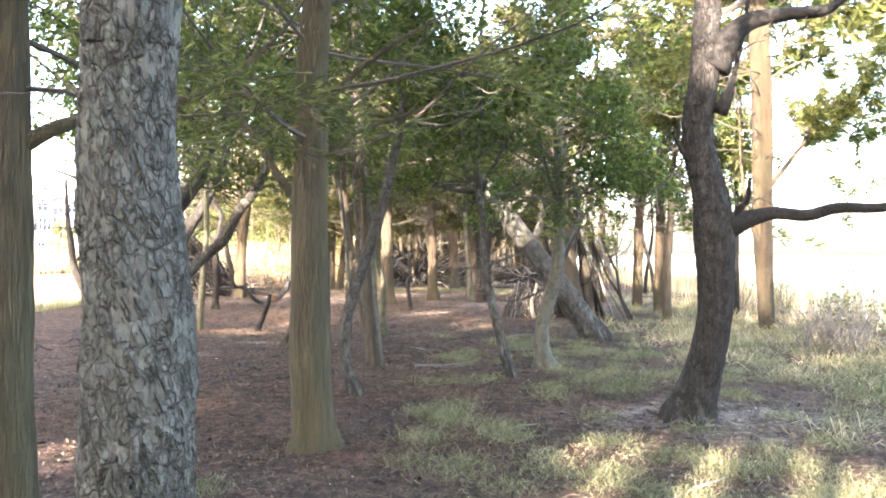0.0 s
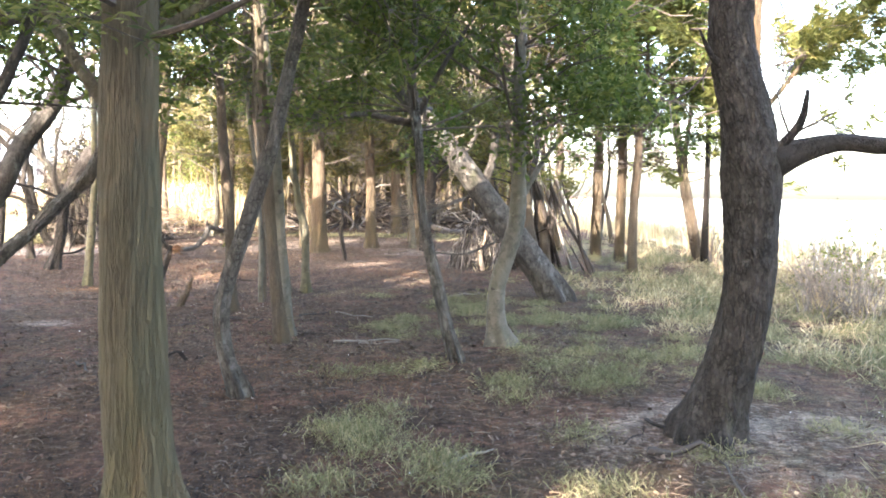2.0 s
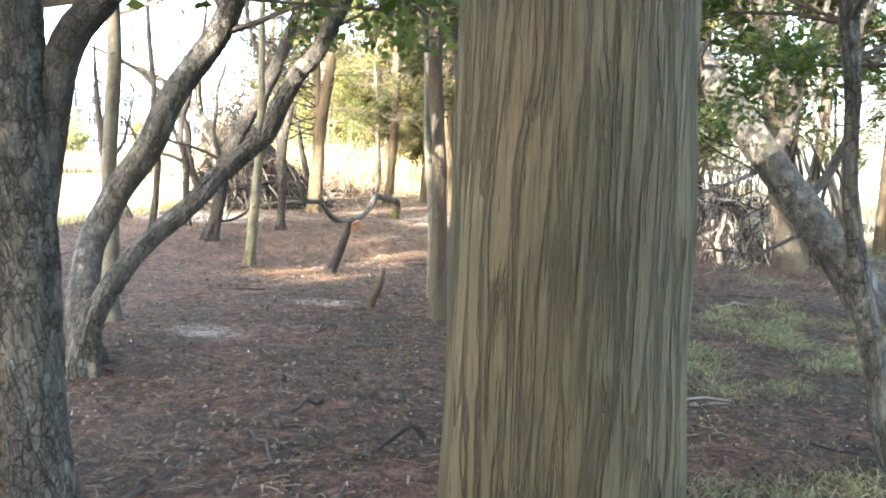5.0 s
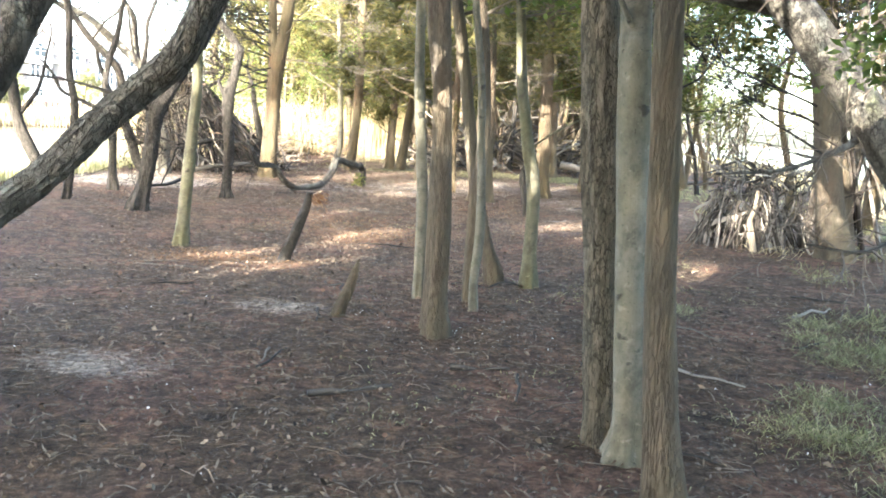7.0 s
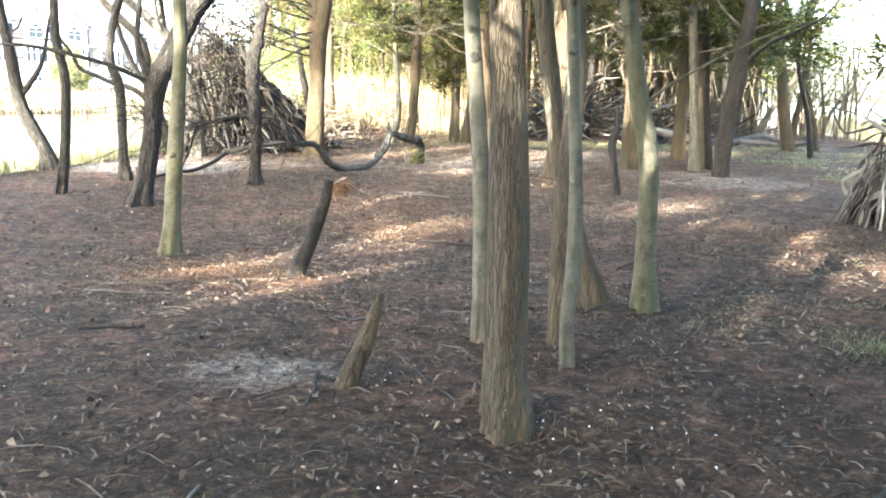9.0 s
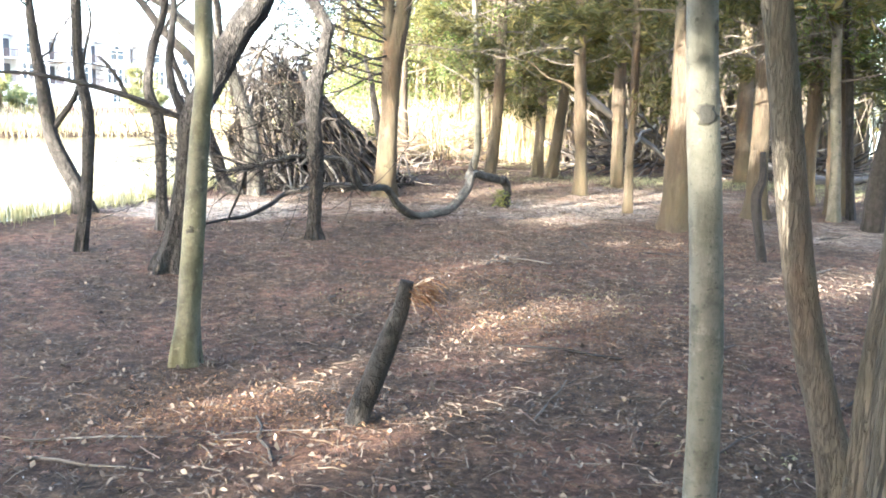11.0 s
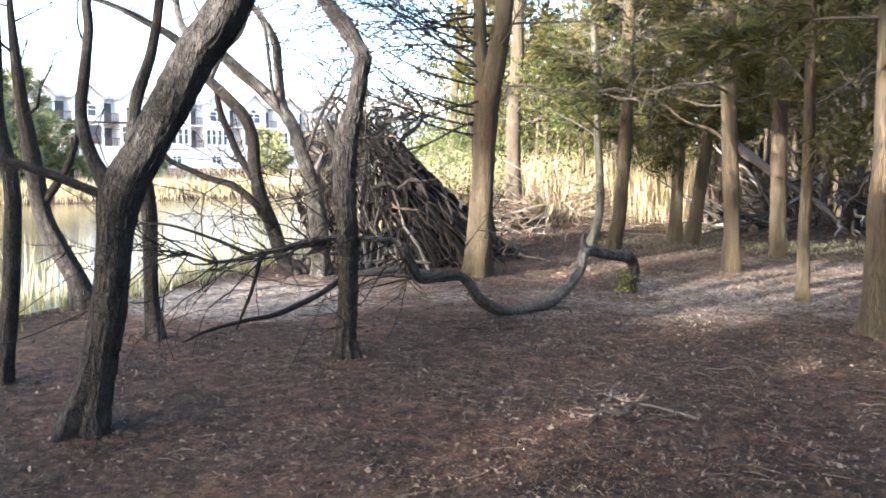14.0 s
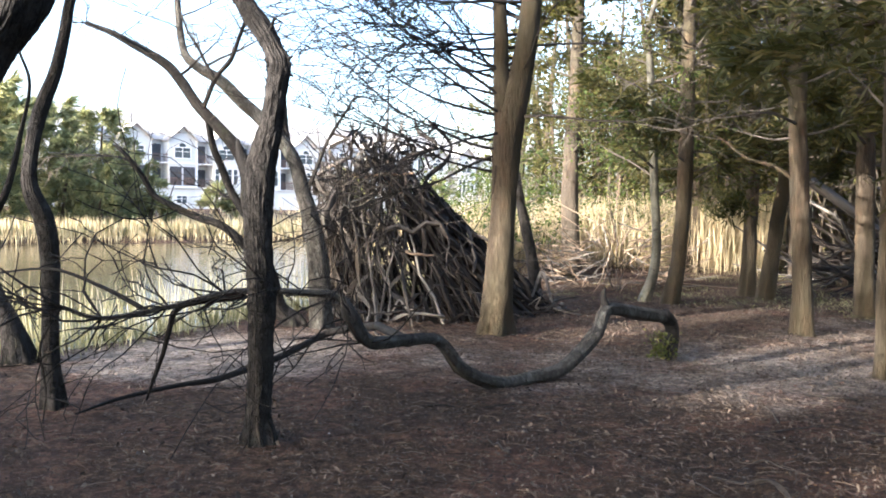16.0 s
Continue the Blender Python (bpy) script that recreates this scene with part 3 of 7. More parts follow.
    if fan:
        way, n, z0, z1 = fan
        path = smooth_path(pts, 0.15)
        for i in range(n):
            z = z0 + (z1 - z0) * i / n
            q = path[int(np.argmin([abs(p[2] - z) for p in path]))]
            w = np.array(way) + rng.normal(size=3) * 0.22
            w /= np.linalg.norm(w)
            limb = limb_from(rng, q[:3], w, rng.uniform(1.8, 3.3), 0.02, 0.45, 7, 0.13)
            bits = [tube(limb, 5, 0.15, 0, 0, base, False)]
            for k in (2, 3, 4, 5, 6, 7):
                for _ in range(3):
                    w2 = w + rng.normal(size=3) * 0.45
                    w2 /= np.linalg.norm(w2)
                    shoot = limb_from(rng, limb[k][:3], w2, rng.uniform(0.4, 1.0), 0.008, 0.2, 4, 0.18)
                    bits.append(tube(shoot, 3, 0.2, 0, 0, base, False))
                    for j in (1, 2, 3, 4):
                        w3 = w2 + rng.normal(size=3) * 0.6
                        w3 /= np.linalg.norm(w3)
                        bits.append(tube(limb_from(rng, shoot[j][:3], w3, rng.uniform(0.12, 0.35), 0.005, 0.1, 2, 0.2), 3, 0.2, 0, 0, base, False))
            child("branch", mesh_of("branch", *joined(bits), BARK["oak"]), thing, "bare upswept dead branch")
    if not crown:
        return thing
    path = smooth_path(pts, 0.15)
    zs = np.array([q[2] for q in path])
    rest, quads = [], []
    for crown, low, spread, amount, height in [(crown, low, spread, amount, height)] + ([("leaf", *canopy, height)[:5]] if canopy else []):
        n = int(max(6, (height - low) * (5.0 if crown == "cedar" else 3.6) * (0.6 + 0.4 * amount)))
        for i in range(n):
            z = low + (height - low) * ((i + rng.uniform(0, 0.8)) / n)
            q = path[int(np.argmin(np.abs(zs - z)))]
            a = i * 2.4 + rng.uniform(-0.4, 0.4)
            reach = spread * rng.uniform(0.6, 1.15) * (1 - 0.55 * ((z - low) / (height - low)) ** 1.5)
            rise = 0.1 if crown == "cedar" else 0.35
            way = np.array([math.cos(a), math.sin(a), rise + rng.uniform(-0.1, 0.2)])
            way /= np.linalg.norm(way)
            limb = limb_from(rng, q[:3], way, reach, max(0.008, min(0.3 * q[3], 0.03 if crown != "cedar" else 0.019) * rng.uniform(0.7, 1.2)), 0.15 if crown != "cedar" else 0.25, 5, 0.12 if crown != "cedar" else 0.2)
            bits = [tube(limb, 5, 0.2, 0, 0, base, False)]
            tips = []
            for k in range(2, 6):
                for _ in range(2 if crown == "leaf" or not near else 3):
                    at = np.array(limb[k][:3])
                    w2 = np.array(limb[k][:3]) - np.array(limb[k - 1][:3])
                    w2 = w2 / np.linalg.norm(w2) + rng.normal(size=3) * (0.6 if crown == "leaf" else 0.5)
                    w2 /= np.linalg.norm(w2)
                    twig = limb_from(rng, at, w2, reach * rng.uniform(0.16, 0.36), 0.006 if crown != "cedar" else 0.0045, -0.1 if crown == "leaf" else 0.15, 3, 0.25 if crown != "cedar" else 0.4)
                    bits.append(tube(twig, 3, 0.2, 0, 0, base, False))
                    tips += [np.array(t[:3]) - base for t in twig[1:]]
            if near:
                child("branch", mesh_of("branch", *joined(bits), BRANCH if crown != "bare" else BARK[kind]), thing)
            else:
                rest += bits
            if rng.uniform() < bare and z < low + 0.55 * (height - low):
                continue
            if crown == "leaf":
                each = max(2, int(7.6 * amount))
                quads.append(scattered_leaves(rng, tips, each, 0.11, leaf or 0.076))
            elif crown == "cedar":
                c = np.repeat(np.array(tips), max(2, int(9 * amount)), axis=0)
                m = len(c)
                roots = c + rng.normal(size=(m, 3)) * 0.06
                aim = np.array([math.cos(a), math.sin(a), 0.25]) + rng.normal(size=(m, 3)) * 0.65
                aim /= np.linalg.norm(aim, axis=1, keepdims=True)
                length = rng.uniform(0.09, 0.25, m) * (leaf or 1.0)
                quads.append(blades(rng, roots, aim, length, length * rng.uniform(0.11, 0.22, m), 0.1))
    if rest:
        tagged(child("branchwork", mesh_of("branchwork", *joined(rest), BRANCH), thing, "thin twiggy grey branches"), kind="stuff")
    if quads:
        quads = np.concatenate(quads)
        high = quads[:, 0, 2] > 5.0
        kept = quads[high & (rng.uniform(size=len(quads)) < 0.32)]
        middle = kept.mean(axis=1, keepdims=True)
        quads = [quads[~high], middle + (kept - middle) * 1.95]
        child("crown", quads_mesh("crown", let_sun_in(np.concatenate(quads), base), green or (NEEDLE if crown == "cedar" else LEAF)), thing,
              "feathery dark green cedar foliage" if crown == "cedar" else "small glossy green leaves with gaps")
    return thing


# ---- the ground, the water ----
def lines(inner_lo, inner_hi, step, reach):
    mid = list(np.arange(inner_lo, inner_hi + step / 2, step))
    out, d, x = [], step * 2, inner_hi
    while x < reach:
        x += d
        d *= 1.22
        out.append(x)
    low, d, x = [], step * 2, inner_lo
    while x > -reach:
        x -= d
        d *= 1.22
        low.append(x)
    return low[::-1] + mid + out


XS, YS = lines(-13, 11, 0.2, 3000), lines(-4, 40, 0.2, 3000)
verts = [(x, y, ground_z(x, y)) for y in YS for x in XS]
w_ = len(XS)
faces = [(j * w_ + i, j * w_ + i + 1, (j + 1) * w_ + i + 1, (j + 1) * w_ + i) for j in range(len(YS) - 1) for i in range(w_ - 1)]
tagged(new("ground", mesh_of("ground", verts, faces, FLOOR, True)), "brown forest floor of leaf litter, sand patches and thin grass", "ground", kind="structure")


def sheet(name, x0, x1, y0, y1, z, material, label):
    me = mesh_of(name, [(x0, y0, z), (x1, y0, z), (x1, y1, z), (x0, y1, z)], [(0, 1, 2, 3)], material)
    return tagged(new(name, me), label, "water", kind="structure")


sheet("water_pond", -46, -8.5, -80, 80, -0.3, WATER, "still brown pond reflecting a pale sky")
# guessed water, added so mirrored sky whitens the open side
sheet("water_bay", -8.4, 900, -62, 900, -0.3, WATER, "added open water mirroring white sky beyond the wood")


# ---- the row of houses across the pond ----
def box(bm, x0, x1, y0, y1, z0, z1):
    vs = [bm.verts.new(p) for p in ((x0, y0, z0), (x1, y0, z0), (x1, y1, z0), (x0, y1, z0), (x0, y0, z1), (x1, y0, z1), (x1, y1, z1), (x0, y1, z1))]
    for f in ((3, 2, 1, 0), (4, 5, 6, 7), (0, 1, 5, 4), (1, 2, 6, 5), (2, 3, 7, 6), (3, 0, 4, 7)):
        bm.faces.new([vs[i] for i in f])


def siding(name, colour):
    m, nt, b = blank(name, 0.6, 0.3)
    w = node(nt, "ShaderNodeTexWave", Scale=2.6, Distortion=0.0)
    w.bands_direction = "Z"
    nt.links.new(coords(nt, (1, 1, 1)), w.inputs["Vector"])
    tone = blend(nt, 1.0, ramp(nt, w.outputs["Fac"], (0.0, (0.82,)), (0.3, (1.0,))), colour, "MULTIPLY")
    nt.links.new(tone, b.inputs["Base Color"])
    return m


WALL_BLUE, WALL_WHITE = siding("siding_pale_blue", (0.68, 0.68, 0.66)), siding("siding_white", (0.76, 0.74, 0.7))
TRIM, ROOFING = plain("white_trim", (0.82, 0.82, 0.8), 0.5, 0.05), plain("grey_shingles", (0.36, 0.34, 0.31), 0.9, 0.15, 6)
PANE, PORCH_SHADE = plain("window_pane", (0.06, 0.075, 0.09), 0.08, 0.2, 1.0, 0.6), plain("dark_porch", (0.07, 0.07, 0.075), 0.8, 0.2)
RAIL = plain("brown_railing", (0.16, 0.11, 0.09), 0.6, 0.2)


def window(parent, x, y, z, w, h, arch=False):
    """A window in the face towards +x, its lower middle at y, z."""
    bm = bmesh.new()
    t = 0.12
    box(bm, x, x + 0.1, y - w / 2 - t, y - w / 2, z - t, z + h + t)
    box(bm, x, x + 0.1, y + w / 2, y + w / 2 + t, z - t, z + h + t)
    box(bm, x, x + 0.13, y - w / 2, y + w / 2, z - t, z)
    box(bm, x, x + 0.1, y - w / 2, y + w / 2, z + h, z + h + t)
    n = max(1, round(w / 0.8))
    for k in range(1, n):
        yy = y - w / 2 + w * k / n
        box(bm, x, x + 0.08, yy - 0.04, yy + 0.04, z, z + h)
    box(bm, x, x + 0.07, y - w / 2, y + w / 2, z + h * 0.62 - 0.03, z + h * 0.62 + 0.03)
    if arch:
        r = w * 0.3
        ring = [(y + r * math.cos(a), z + h + t + r * math.sin(a)) for a in np.linspace(0, math.pi, 11)]
        inner = [(y + (r - t) * math.cos(a), z + h + t + (r - t) * math.sin(a)) for a in np.linspace(0, math.pi, 11)]
        for (a, b, c, d) in zip(ring, ring[1:], inner[1:], inner):
            vs = [bm.verts.new((xx, p[0], p[1])) for xx in (x, x + 0.1) for p in (a, b, c, d)]
            for f in ((4, 5, 6, 7), (0, 1, 5, 4), (2, 3, 7, 6)):
                bm.faces.new([vs[i] for i in f])
    win = part("window", bm, TRIM, parent, "white framed window")
    bm = bmesh.new()
    box(bm, x, x + 0.03, y - w / 2, y + w / 2, z, z + h)
    if arch:
        vs = [bm.verts.new((x + 0.03, p[0], p[1])) for p in inner]
        bm.faces.new(vs)
    part("pane", bm, PANE, win)
    return win


def town_house(wall, gable=True, deck=False):
    """One unit of the row: a gabled bay with an arched window, and a recessed stack of porches beside it."""
    house = group_at("town_house", (-74, 0, 1.2), "pale three-storey town house with gable, arched window and porches" if gable else "plain end unit of a pale town house row", "house", "row of town houses")
    W, D, H, P = 5.8, 11.0, 8.5, 2.3
    mid = (W + P) / 2
    bm = bmesh.new()
    box(bm, -D, 0, 0, W, -1, 2.6)
    box(bm, -D, 0.25, P, W, 2.6, H)
    box(bm, -D, -1.8, 0, P, 2.6, H)
    if gable:
        g = [bm.verts.new(p) for p in ((0.25, P, H), (0.25, W, H), (0.25, mid, H + 1.45), (-5, P, H), (-5, W, H), (-5, mid, H + 1.45))]
        bm.faces.new((g[0], g[1], g[2]))
        bm.faces.new((g[3], g[5], g[4]))
    part("wall", bm, wall, house)
    bm = bmesh.new()
    if gable:
        for side in (-1, 1):
            y1 = mid + side * (W - P + 0.5) / 2
            for x0, x1, lift in ((-5, 0.75, 0.0),):
                a = [bm.verts.new(p) for p in ((x1, y1, H - 0.18), (x1, mid, H + 1.62), (x0, mid, H + 1.62), (x0, y1, H - 0.18), (x1, y1, H - 0.32), (x1, mid, H + 1.46), (x0, mid, H + 1.46), (x0, y1, H - 0.32))]
                for f in ((0, 1, 2, 3), (7, 6, 5, 4), (0, 4, 5, 1), (3, 2, 6, 7)):
                    bm.faces.new([a[i] for i in f])
    b = [bm.verts.new(p) for p in ((0.4 if not gable else -1.2, -0.05, H - 0.1), (0.4 if not gable else -1.2, W, H - 0.1), (-6, W, H + 3.5), (-6, -0.05, H + 3.5), (-D - 0.5, W, H - 0.1), (-D - 0.5, -0.05, H - 0.1))]
    bm.faces.new((b[0], b[1], b[2], b[3]))
    bm.faces.new((b[3], b[2], b[4], b[5]))
    bm.faces.new((b[0], b[3], b[5]))
    part("roof", bm, ROOFING, house)
    bm = bmesh.new()
    box(bm, 0.26, 0.36, P - 0.1, W, 2.5, 2.75)
    box(bm, 0.26, 0.36, P - 0.1, W, 5.45, 5.65)
    box(bm, -1.8, 0.3, 0, 0.2, 2.6, H)
    part("trim", bm, TRIM, house)
    for z in (2.6, 5.6):
        bm = bmesh.new()
        box(bm, -1.79, 0.2, 0.2, P, z - 0.15, z)
        bal = part("balcony", bm, TRIM, house, "recessed porch with brown railing")
        # thin dark panel on the back wall puts the porch's shade into colour
        bm = bmesh.new()
        box(bm, -1.795, -1.76, 0.35, P - 0.2, z, z + 2.3)
        part("opening", bm, PORCH_SHADE, bal, "dark panel standing for the porch's shade")
        bm = bmesh.new()
        for k in range(10):
            yy = 0.27 + k * 0.2
            box(bm, 0.1, 0.15, yy, yy + 0.05, z, z + 0.9)
        box(bm, 0.08, 0.17, 0.2, P, z + 0.9, z + 1.0)
        tagged(part("railing", bm, RAIL, bal), kind="stuff")
    if gable:
        window(house, 0.26, mid, 6.2, 2.0, 1.2, True)
    if deck:
        for y0, y1 in ((P + 0.15, mid - 0.12), (mid + 0.12, W - 0.15)):
            # porch drawn as a dark panel on the wall; its shade is the colour
            bm = bmesh.new()
            box(bm, 0.255, 0.29, y0, y1, 2.8, 5.1)
            bay = part("porch_opening", bm, PORCH_SHADE, house, "flat dark panel as porch shade, behind brown railing")
            bm = bmesh.new()
            for k in range(8):
                yy = y0 + 0.05 + k * (y1 - y0 - 0.1) / 8
                box(bm, 0.32, 0.36, yy, yy + 0.07, 2.8, 3.7)
            box(bm, 0.31, 0.38, y0, y1, 3.65, 3.75)
            tagged(part("railing", bm, RAIL, bay), kind="stuff")
    else:
        for yy in (P + 0.5, P + 1.3, P + 2.2, P + 3.0):
            window(house, 0.26, yy, 3.1, 0.55, 1.9)
    window(house, 0.01, mid, 0.6, 1.3, 0.9)
    return house


HOUSES = {"deck": town_house(WALL_BLUE, True, True), "white": town_house(WALL_WHITE), "blue": town_house(WALL_BLUE), "plain": town_house(WALL_WHITE, False)}
standing = set()
for i in range(-2, 14):
    at = pose(-83.3 + 2.308 * i, 88.1 + 5.32 * i, 1.35, 0, 0, -23.4)
    kind = "plain" if i < 0 else "deck" if i < 2 else "blue" if i in (3, 7, 10) else "white"
    if kind in standing:
        copy_thing(HOUSES[kind], at)
    else:
        HOUSES[kind].matrix_basis = at
        standing.add(kind)


# ---- the trees along the way ----
OAK, CEDAR = "oak_tree", "cedar_tree"
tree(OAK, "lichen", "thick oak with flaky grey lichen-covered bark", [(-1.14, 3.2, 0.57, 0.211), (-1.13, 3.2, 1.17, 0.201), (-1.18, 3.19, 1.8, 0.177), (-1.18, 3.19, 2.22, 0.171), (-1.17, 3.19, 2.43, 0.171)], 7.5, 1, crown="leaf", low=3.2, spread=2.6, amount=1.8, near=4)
tree(CEDAR, "olive", "straight cedar with stringy reddish-brown bark", [(-2.36, 4.63, 0.15, 0.15), (-2.37, 4.63, 1.01, 0.144), (-2.38, 4.62, 1.93, 0.138), (-2.39, 4.62, 2.85, 0.128)], 8.0, 2, [[(-2.3, 4.62, 2.05, 0.05), (-2.1, 4.7, 2.18, 0.04), (-1.8, 4.9, 2.3, 0.03), (-1.4, 5.1, 2.45, 0.02)]], crown="cedar", low=2.35, spread=2.4, near=2, bare=0.25, amount=3.2, leaf=0.5, green=NEEDLE_LIT)
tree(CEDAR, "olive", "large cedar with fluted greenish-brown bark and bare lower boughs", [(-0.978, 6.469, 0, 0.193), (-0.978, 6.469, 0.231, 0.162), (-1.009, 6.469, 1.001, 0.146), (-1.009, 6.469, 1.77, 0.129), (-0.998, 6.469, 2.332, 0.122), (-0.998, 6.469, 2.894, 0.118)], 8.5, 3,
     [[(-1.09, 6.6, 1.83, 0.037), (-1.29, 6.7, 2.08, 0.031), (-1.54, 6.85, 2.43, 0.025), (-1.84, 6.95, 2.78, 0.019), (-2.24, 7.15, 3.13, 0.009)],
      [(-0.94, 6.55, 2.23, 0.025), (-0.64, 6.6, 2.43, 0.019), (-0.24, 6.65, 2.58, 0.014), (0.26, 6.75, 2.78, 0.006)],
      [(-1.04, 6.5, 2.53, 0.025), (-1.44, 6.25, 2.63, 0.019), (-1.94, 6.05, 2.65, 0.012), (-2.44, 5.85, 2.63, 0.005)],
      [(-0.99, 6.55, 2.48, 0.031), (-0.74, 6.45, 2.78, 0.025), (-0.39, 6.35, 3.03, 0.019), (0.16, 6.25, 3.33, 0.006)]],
     crown="cedar", low=2.1, spread=2.9, amount=2.8, near=3, bare=0.4, leaf=0.55, green=NEEDLE_LIT)
tree(OAK, "grey_oak", "slender dark tree with a crooked trunk", [(-0.86, 8.5, 0.07, 0.086), (-0.94, 8.49, 0.3, 0.059), (-0.98, 8.48, 0.55, 0.057), (-0.98, 8.48, 0.72, 0.058), (-0.92, 8.49, 0.96, 0.055), (-0.83, 8.5, 1.23, 0.055), (-0.72, 8.52, 1.59, 0.058), (-0.63, 8.53, 1.88, 0.054), (-0.56, 8.55, 2.19, 0.048), (-0.5, 8.55, 2.46, 0.047), (-0.44, 8.56, 2.73, 0.044)], 6.5, 4, crown="leaf", low=2.5, spread=1.9, near=2, amount=1.8)
tree("holly_tree", "grey_oak", "thin speckled young tree with forked stem", [(0.77, 9.65, 0.01, 0.079), (0.7, 9.66, 0.35, 0.058), (0.61, 9.67, 0.73, 0.054), (0.52, 9.68, 1.1, 0.046), (0.46, 9.69, 1.47, 0.037), (0.44, 9.69, 1.88, 0.037), (0.4, 9.7, 2.21, 0.045), (0.37, 9.7, 2.54, 0.037), (0.4, 9.7, 3.02, 0.029)], 6.0, 5,
     [[(0.44, 9.87, 2.2, 0.03), (0.58, 9.9, 2.5, 0.024), (0.75, 9.95, 2.8, 0.018), (1.0, 10.0, 3.2, 0.008)]], crown="leaf", low=2.0, spread=2.2, amount=5.0, near=2, leaf=0.07, canopy=(2.0, 2.0, 2.5, 3.4))
tree("holly_tree", "pale", "pale smooth-barked holly with flared foot", [(1.28, 10.62, 0.01, 0.162), (1.24, 10.63, 0.23, 0.105), (1.24, 10.63, 0.61, 0.081), (1.35, 10.61, 1, 0.08), (1.42, 10.59, 1.3, 0.08), (1.43, 10.59, 1.7, 0.07), (1.43, 10.59, 2.12, 0.065), (1.42, 10.59, 2.77, 0.058)], 6.5, 6,
     [[(1.4, 10.7, 1.2, 0.05), (1.5, 10.8, 1.5, 0.035), (1.75, 10.9, 1.9, 0.025), (2.1, 11.0, 2.3, 0.012)]], crown="leaf", low=1.95, spread=2.4, amount=5.2, near=2, leaf=0.07, canopy=(2.0, 2.2, 3.0, 3.4))
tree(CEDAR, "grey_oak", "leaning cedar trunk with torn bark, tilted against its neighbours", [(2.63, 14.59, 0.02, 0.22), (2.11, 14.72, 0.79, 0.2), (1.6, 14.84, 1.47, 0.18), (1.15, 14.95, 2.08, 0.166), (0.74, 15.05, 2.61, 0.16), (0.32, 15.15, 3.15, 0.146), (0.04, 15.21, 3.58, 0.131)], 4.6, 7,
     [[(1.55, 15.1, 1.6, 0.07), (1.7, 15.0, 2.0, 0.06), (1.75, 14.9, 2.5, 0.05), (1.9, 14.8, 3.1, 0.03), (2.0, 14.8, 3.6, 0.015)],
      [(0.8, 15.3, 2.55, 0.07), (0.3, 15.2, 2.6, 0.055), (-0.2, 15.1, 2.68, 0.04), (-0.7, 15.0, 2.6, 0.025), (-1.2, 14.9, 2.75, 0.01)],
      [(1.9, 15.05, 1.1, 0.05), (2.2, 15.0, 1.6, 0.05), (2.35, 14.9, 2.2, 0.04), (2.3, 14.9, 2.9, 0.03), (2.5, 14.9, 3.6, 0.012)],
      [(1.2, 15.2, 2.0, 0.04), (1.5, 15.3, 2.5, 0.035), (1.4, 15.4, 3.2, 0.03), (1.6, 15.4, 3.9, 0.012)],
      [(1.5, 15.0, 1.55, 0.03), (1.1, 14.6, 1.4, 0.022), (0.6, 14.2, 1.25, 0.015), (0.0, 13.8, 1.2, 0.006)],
      [(2.0, 14.95, 0.95, 0.03), (1.7, 14.5, 0.85, 0.02), (1.2, 14.1, 0.7, 0.014), (0.7, 13.9, 0.75, 0.006)]], crown="cedar", low=2.2, spread=2.0, amount=2.6, near=2, bare=0.3, twiggy=20, leaf=0.7, green=NEEDLE_LIT)
tree(OAK, "oak", "dark oak with a flared foot and one long bare bough", [(2.18, 7.55, -0.02, 0.256), (2.22, 7.54, 0.2, 0.195), (2.32, 7.51, 0.57, 0.157), (2.39, 7.49, 0.99, 0.151), (2.39, 7.49, 1.35, 0.16), (2.38, 7.49, 1.67, 0.178), (2.34, 7.5, 1.99, 0.151), (2.26, 7.53, 2.36, 0.137), (2.24, 7.53, 2.68, 0.132), (2.29, 7.52, 3.12, 0.127)], 7.5, 8,
     [[(2.47, 7.46, 1.72, 0.114), (2.65, 7.41, 1.8, 0.077), (2.86, 7.35, 1.85, 0.054), (3.1, 7.28, 1.83, 0.053), (3.33, 7.21, 1.89, 0.048), (3.71, 7.09, 1.9, 0.039)], [(2.36, 7.5, 3.13, 0.149), (2.49, 7.46, 3.37, 0.109), (2.66, 7.41, 3.52, 0.078), (2.97, 7.32, 3.56, 0.058), (3.23, 7.25, 3.57, 0.048), (3.4, 7.2, 3.69, 0.033)], [(2.41, 7.48, 2.73, 0.074), (2.48, 7.46, 2.88, 0.049), (2.52, 7.45, 3.02, 0.025)], [(2.45, 7.45, 1.75, 0.03), (2.6, 7.35, 1.95, 0.025), (2.62, 7.3, 2.15, 0.012)], [(2.25, 7.5, 2.25, 0.03), (2.1, 7.45, 2.35, 0.02), (2.0, 7.4, 2.5, 0.006)],
      [(3.71, 7.09, 1.9, 0.039), (4.1, 7.0, 1.93, 0.034), (4.6, 6.9, 2.05, 0.028), (5.2, 6.9, 2.3, 0.015)]], crown="leaf", low=3.6, spread=2.4, amount=1.6, near=5, twiggy=2)

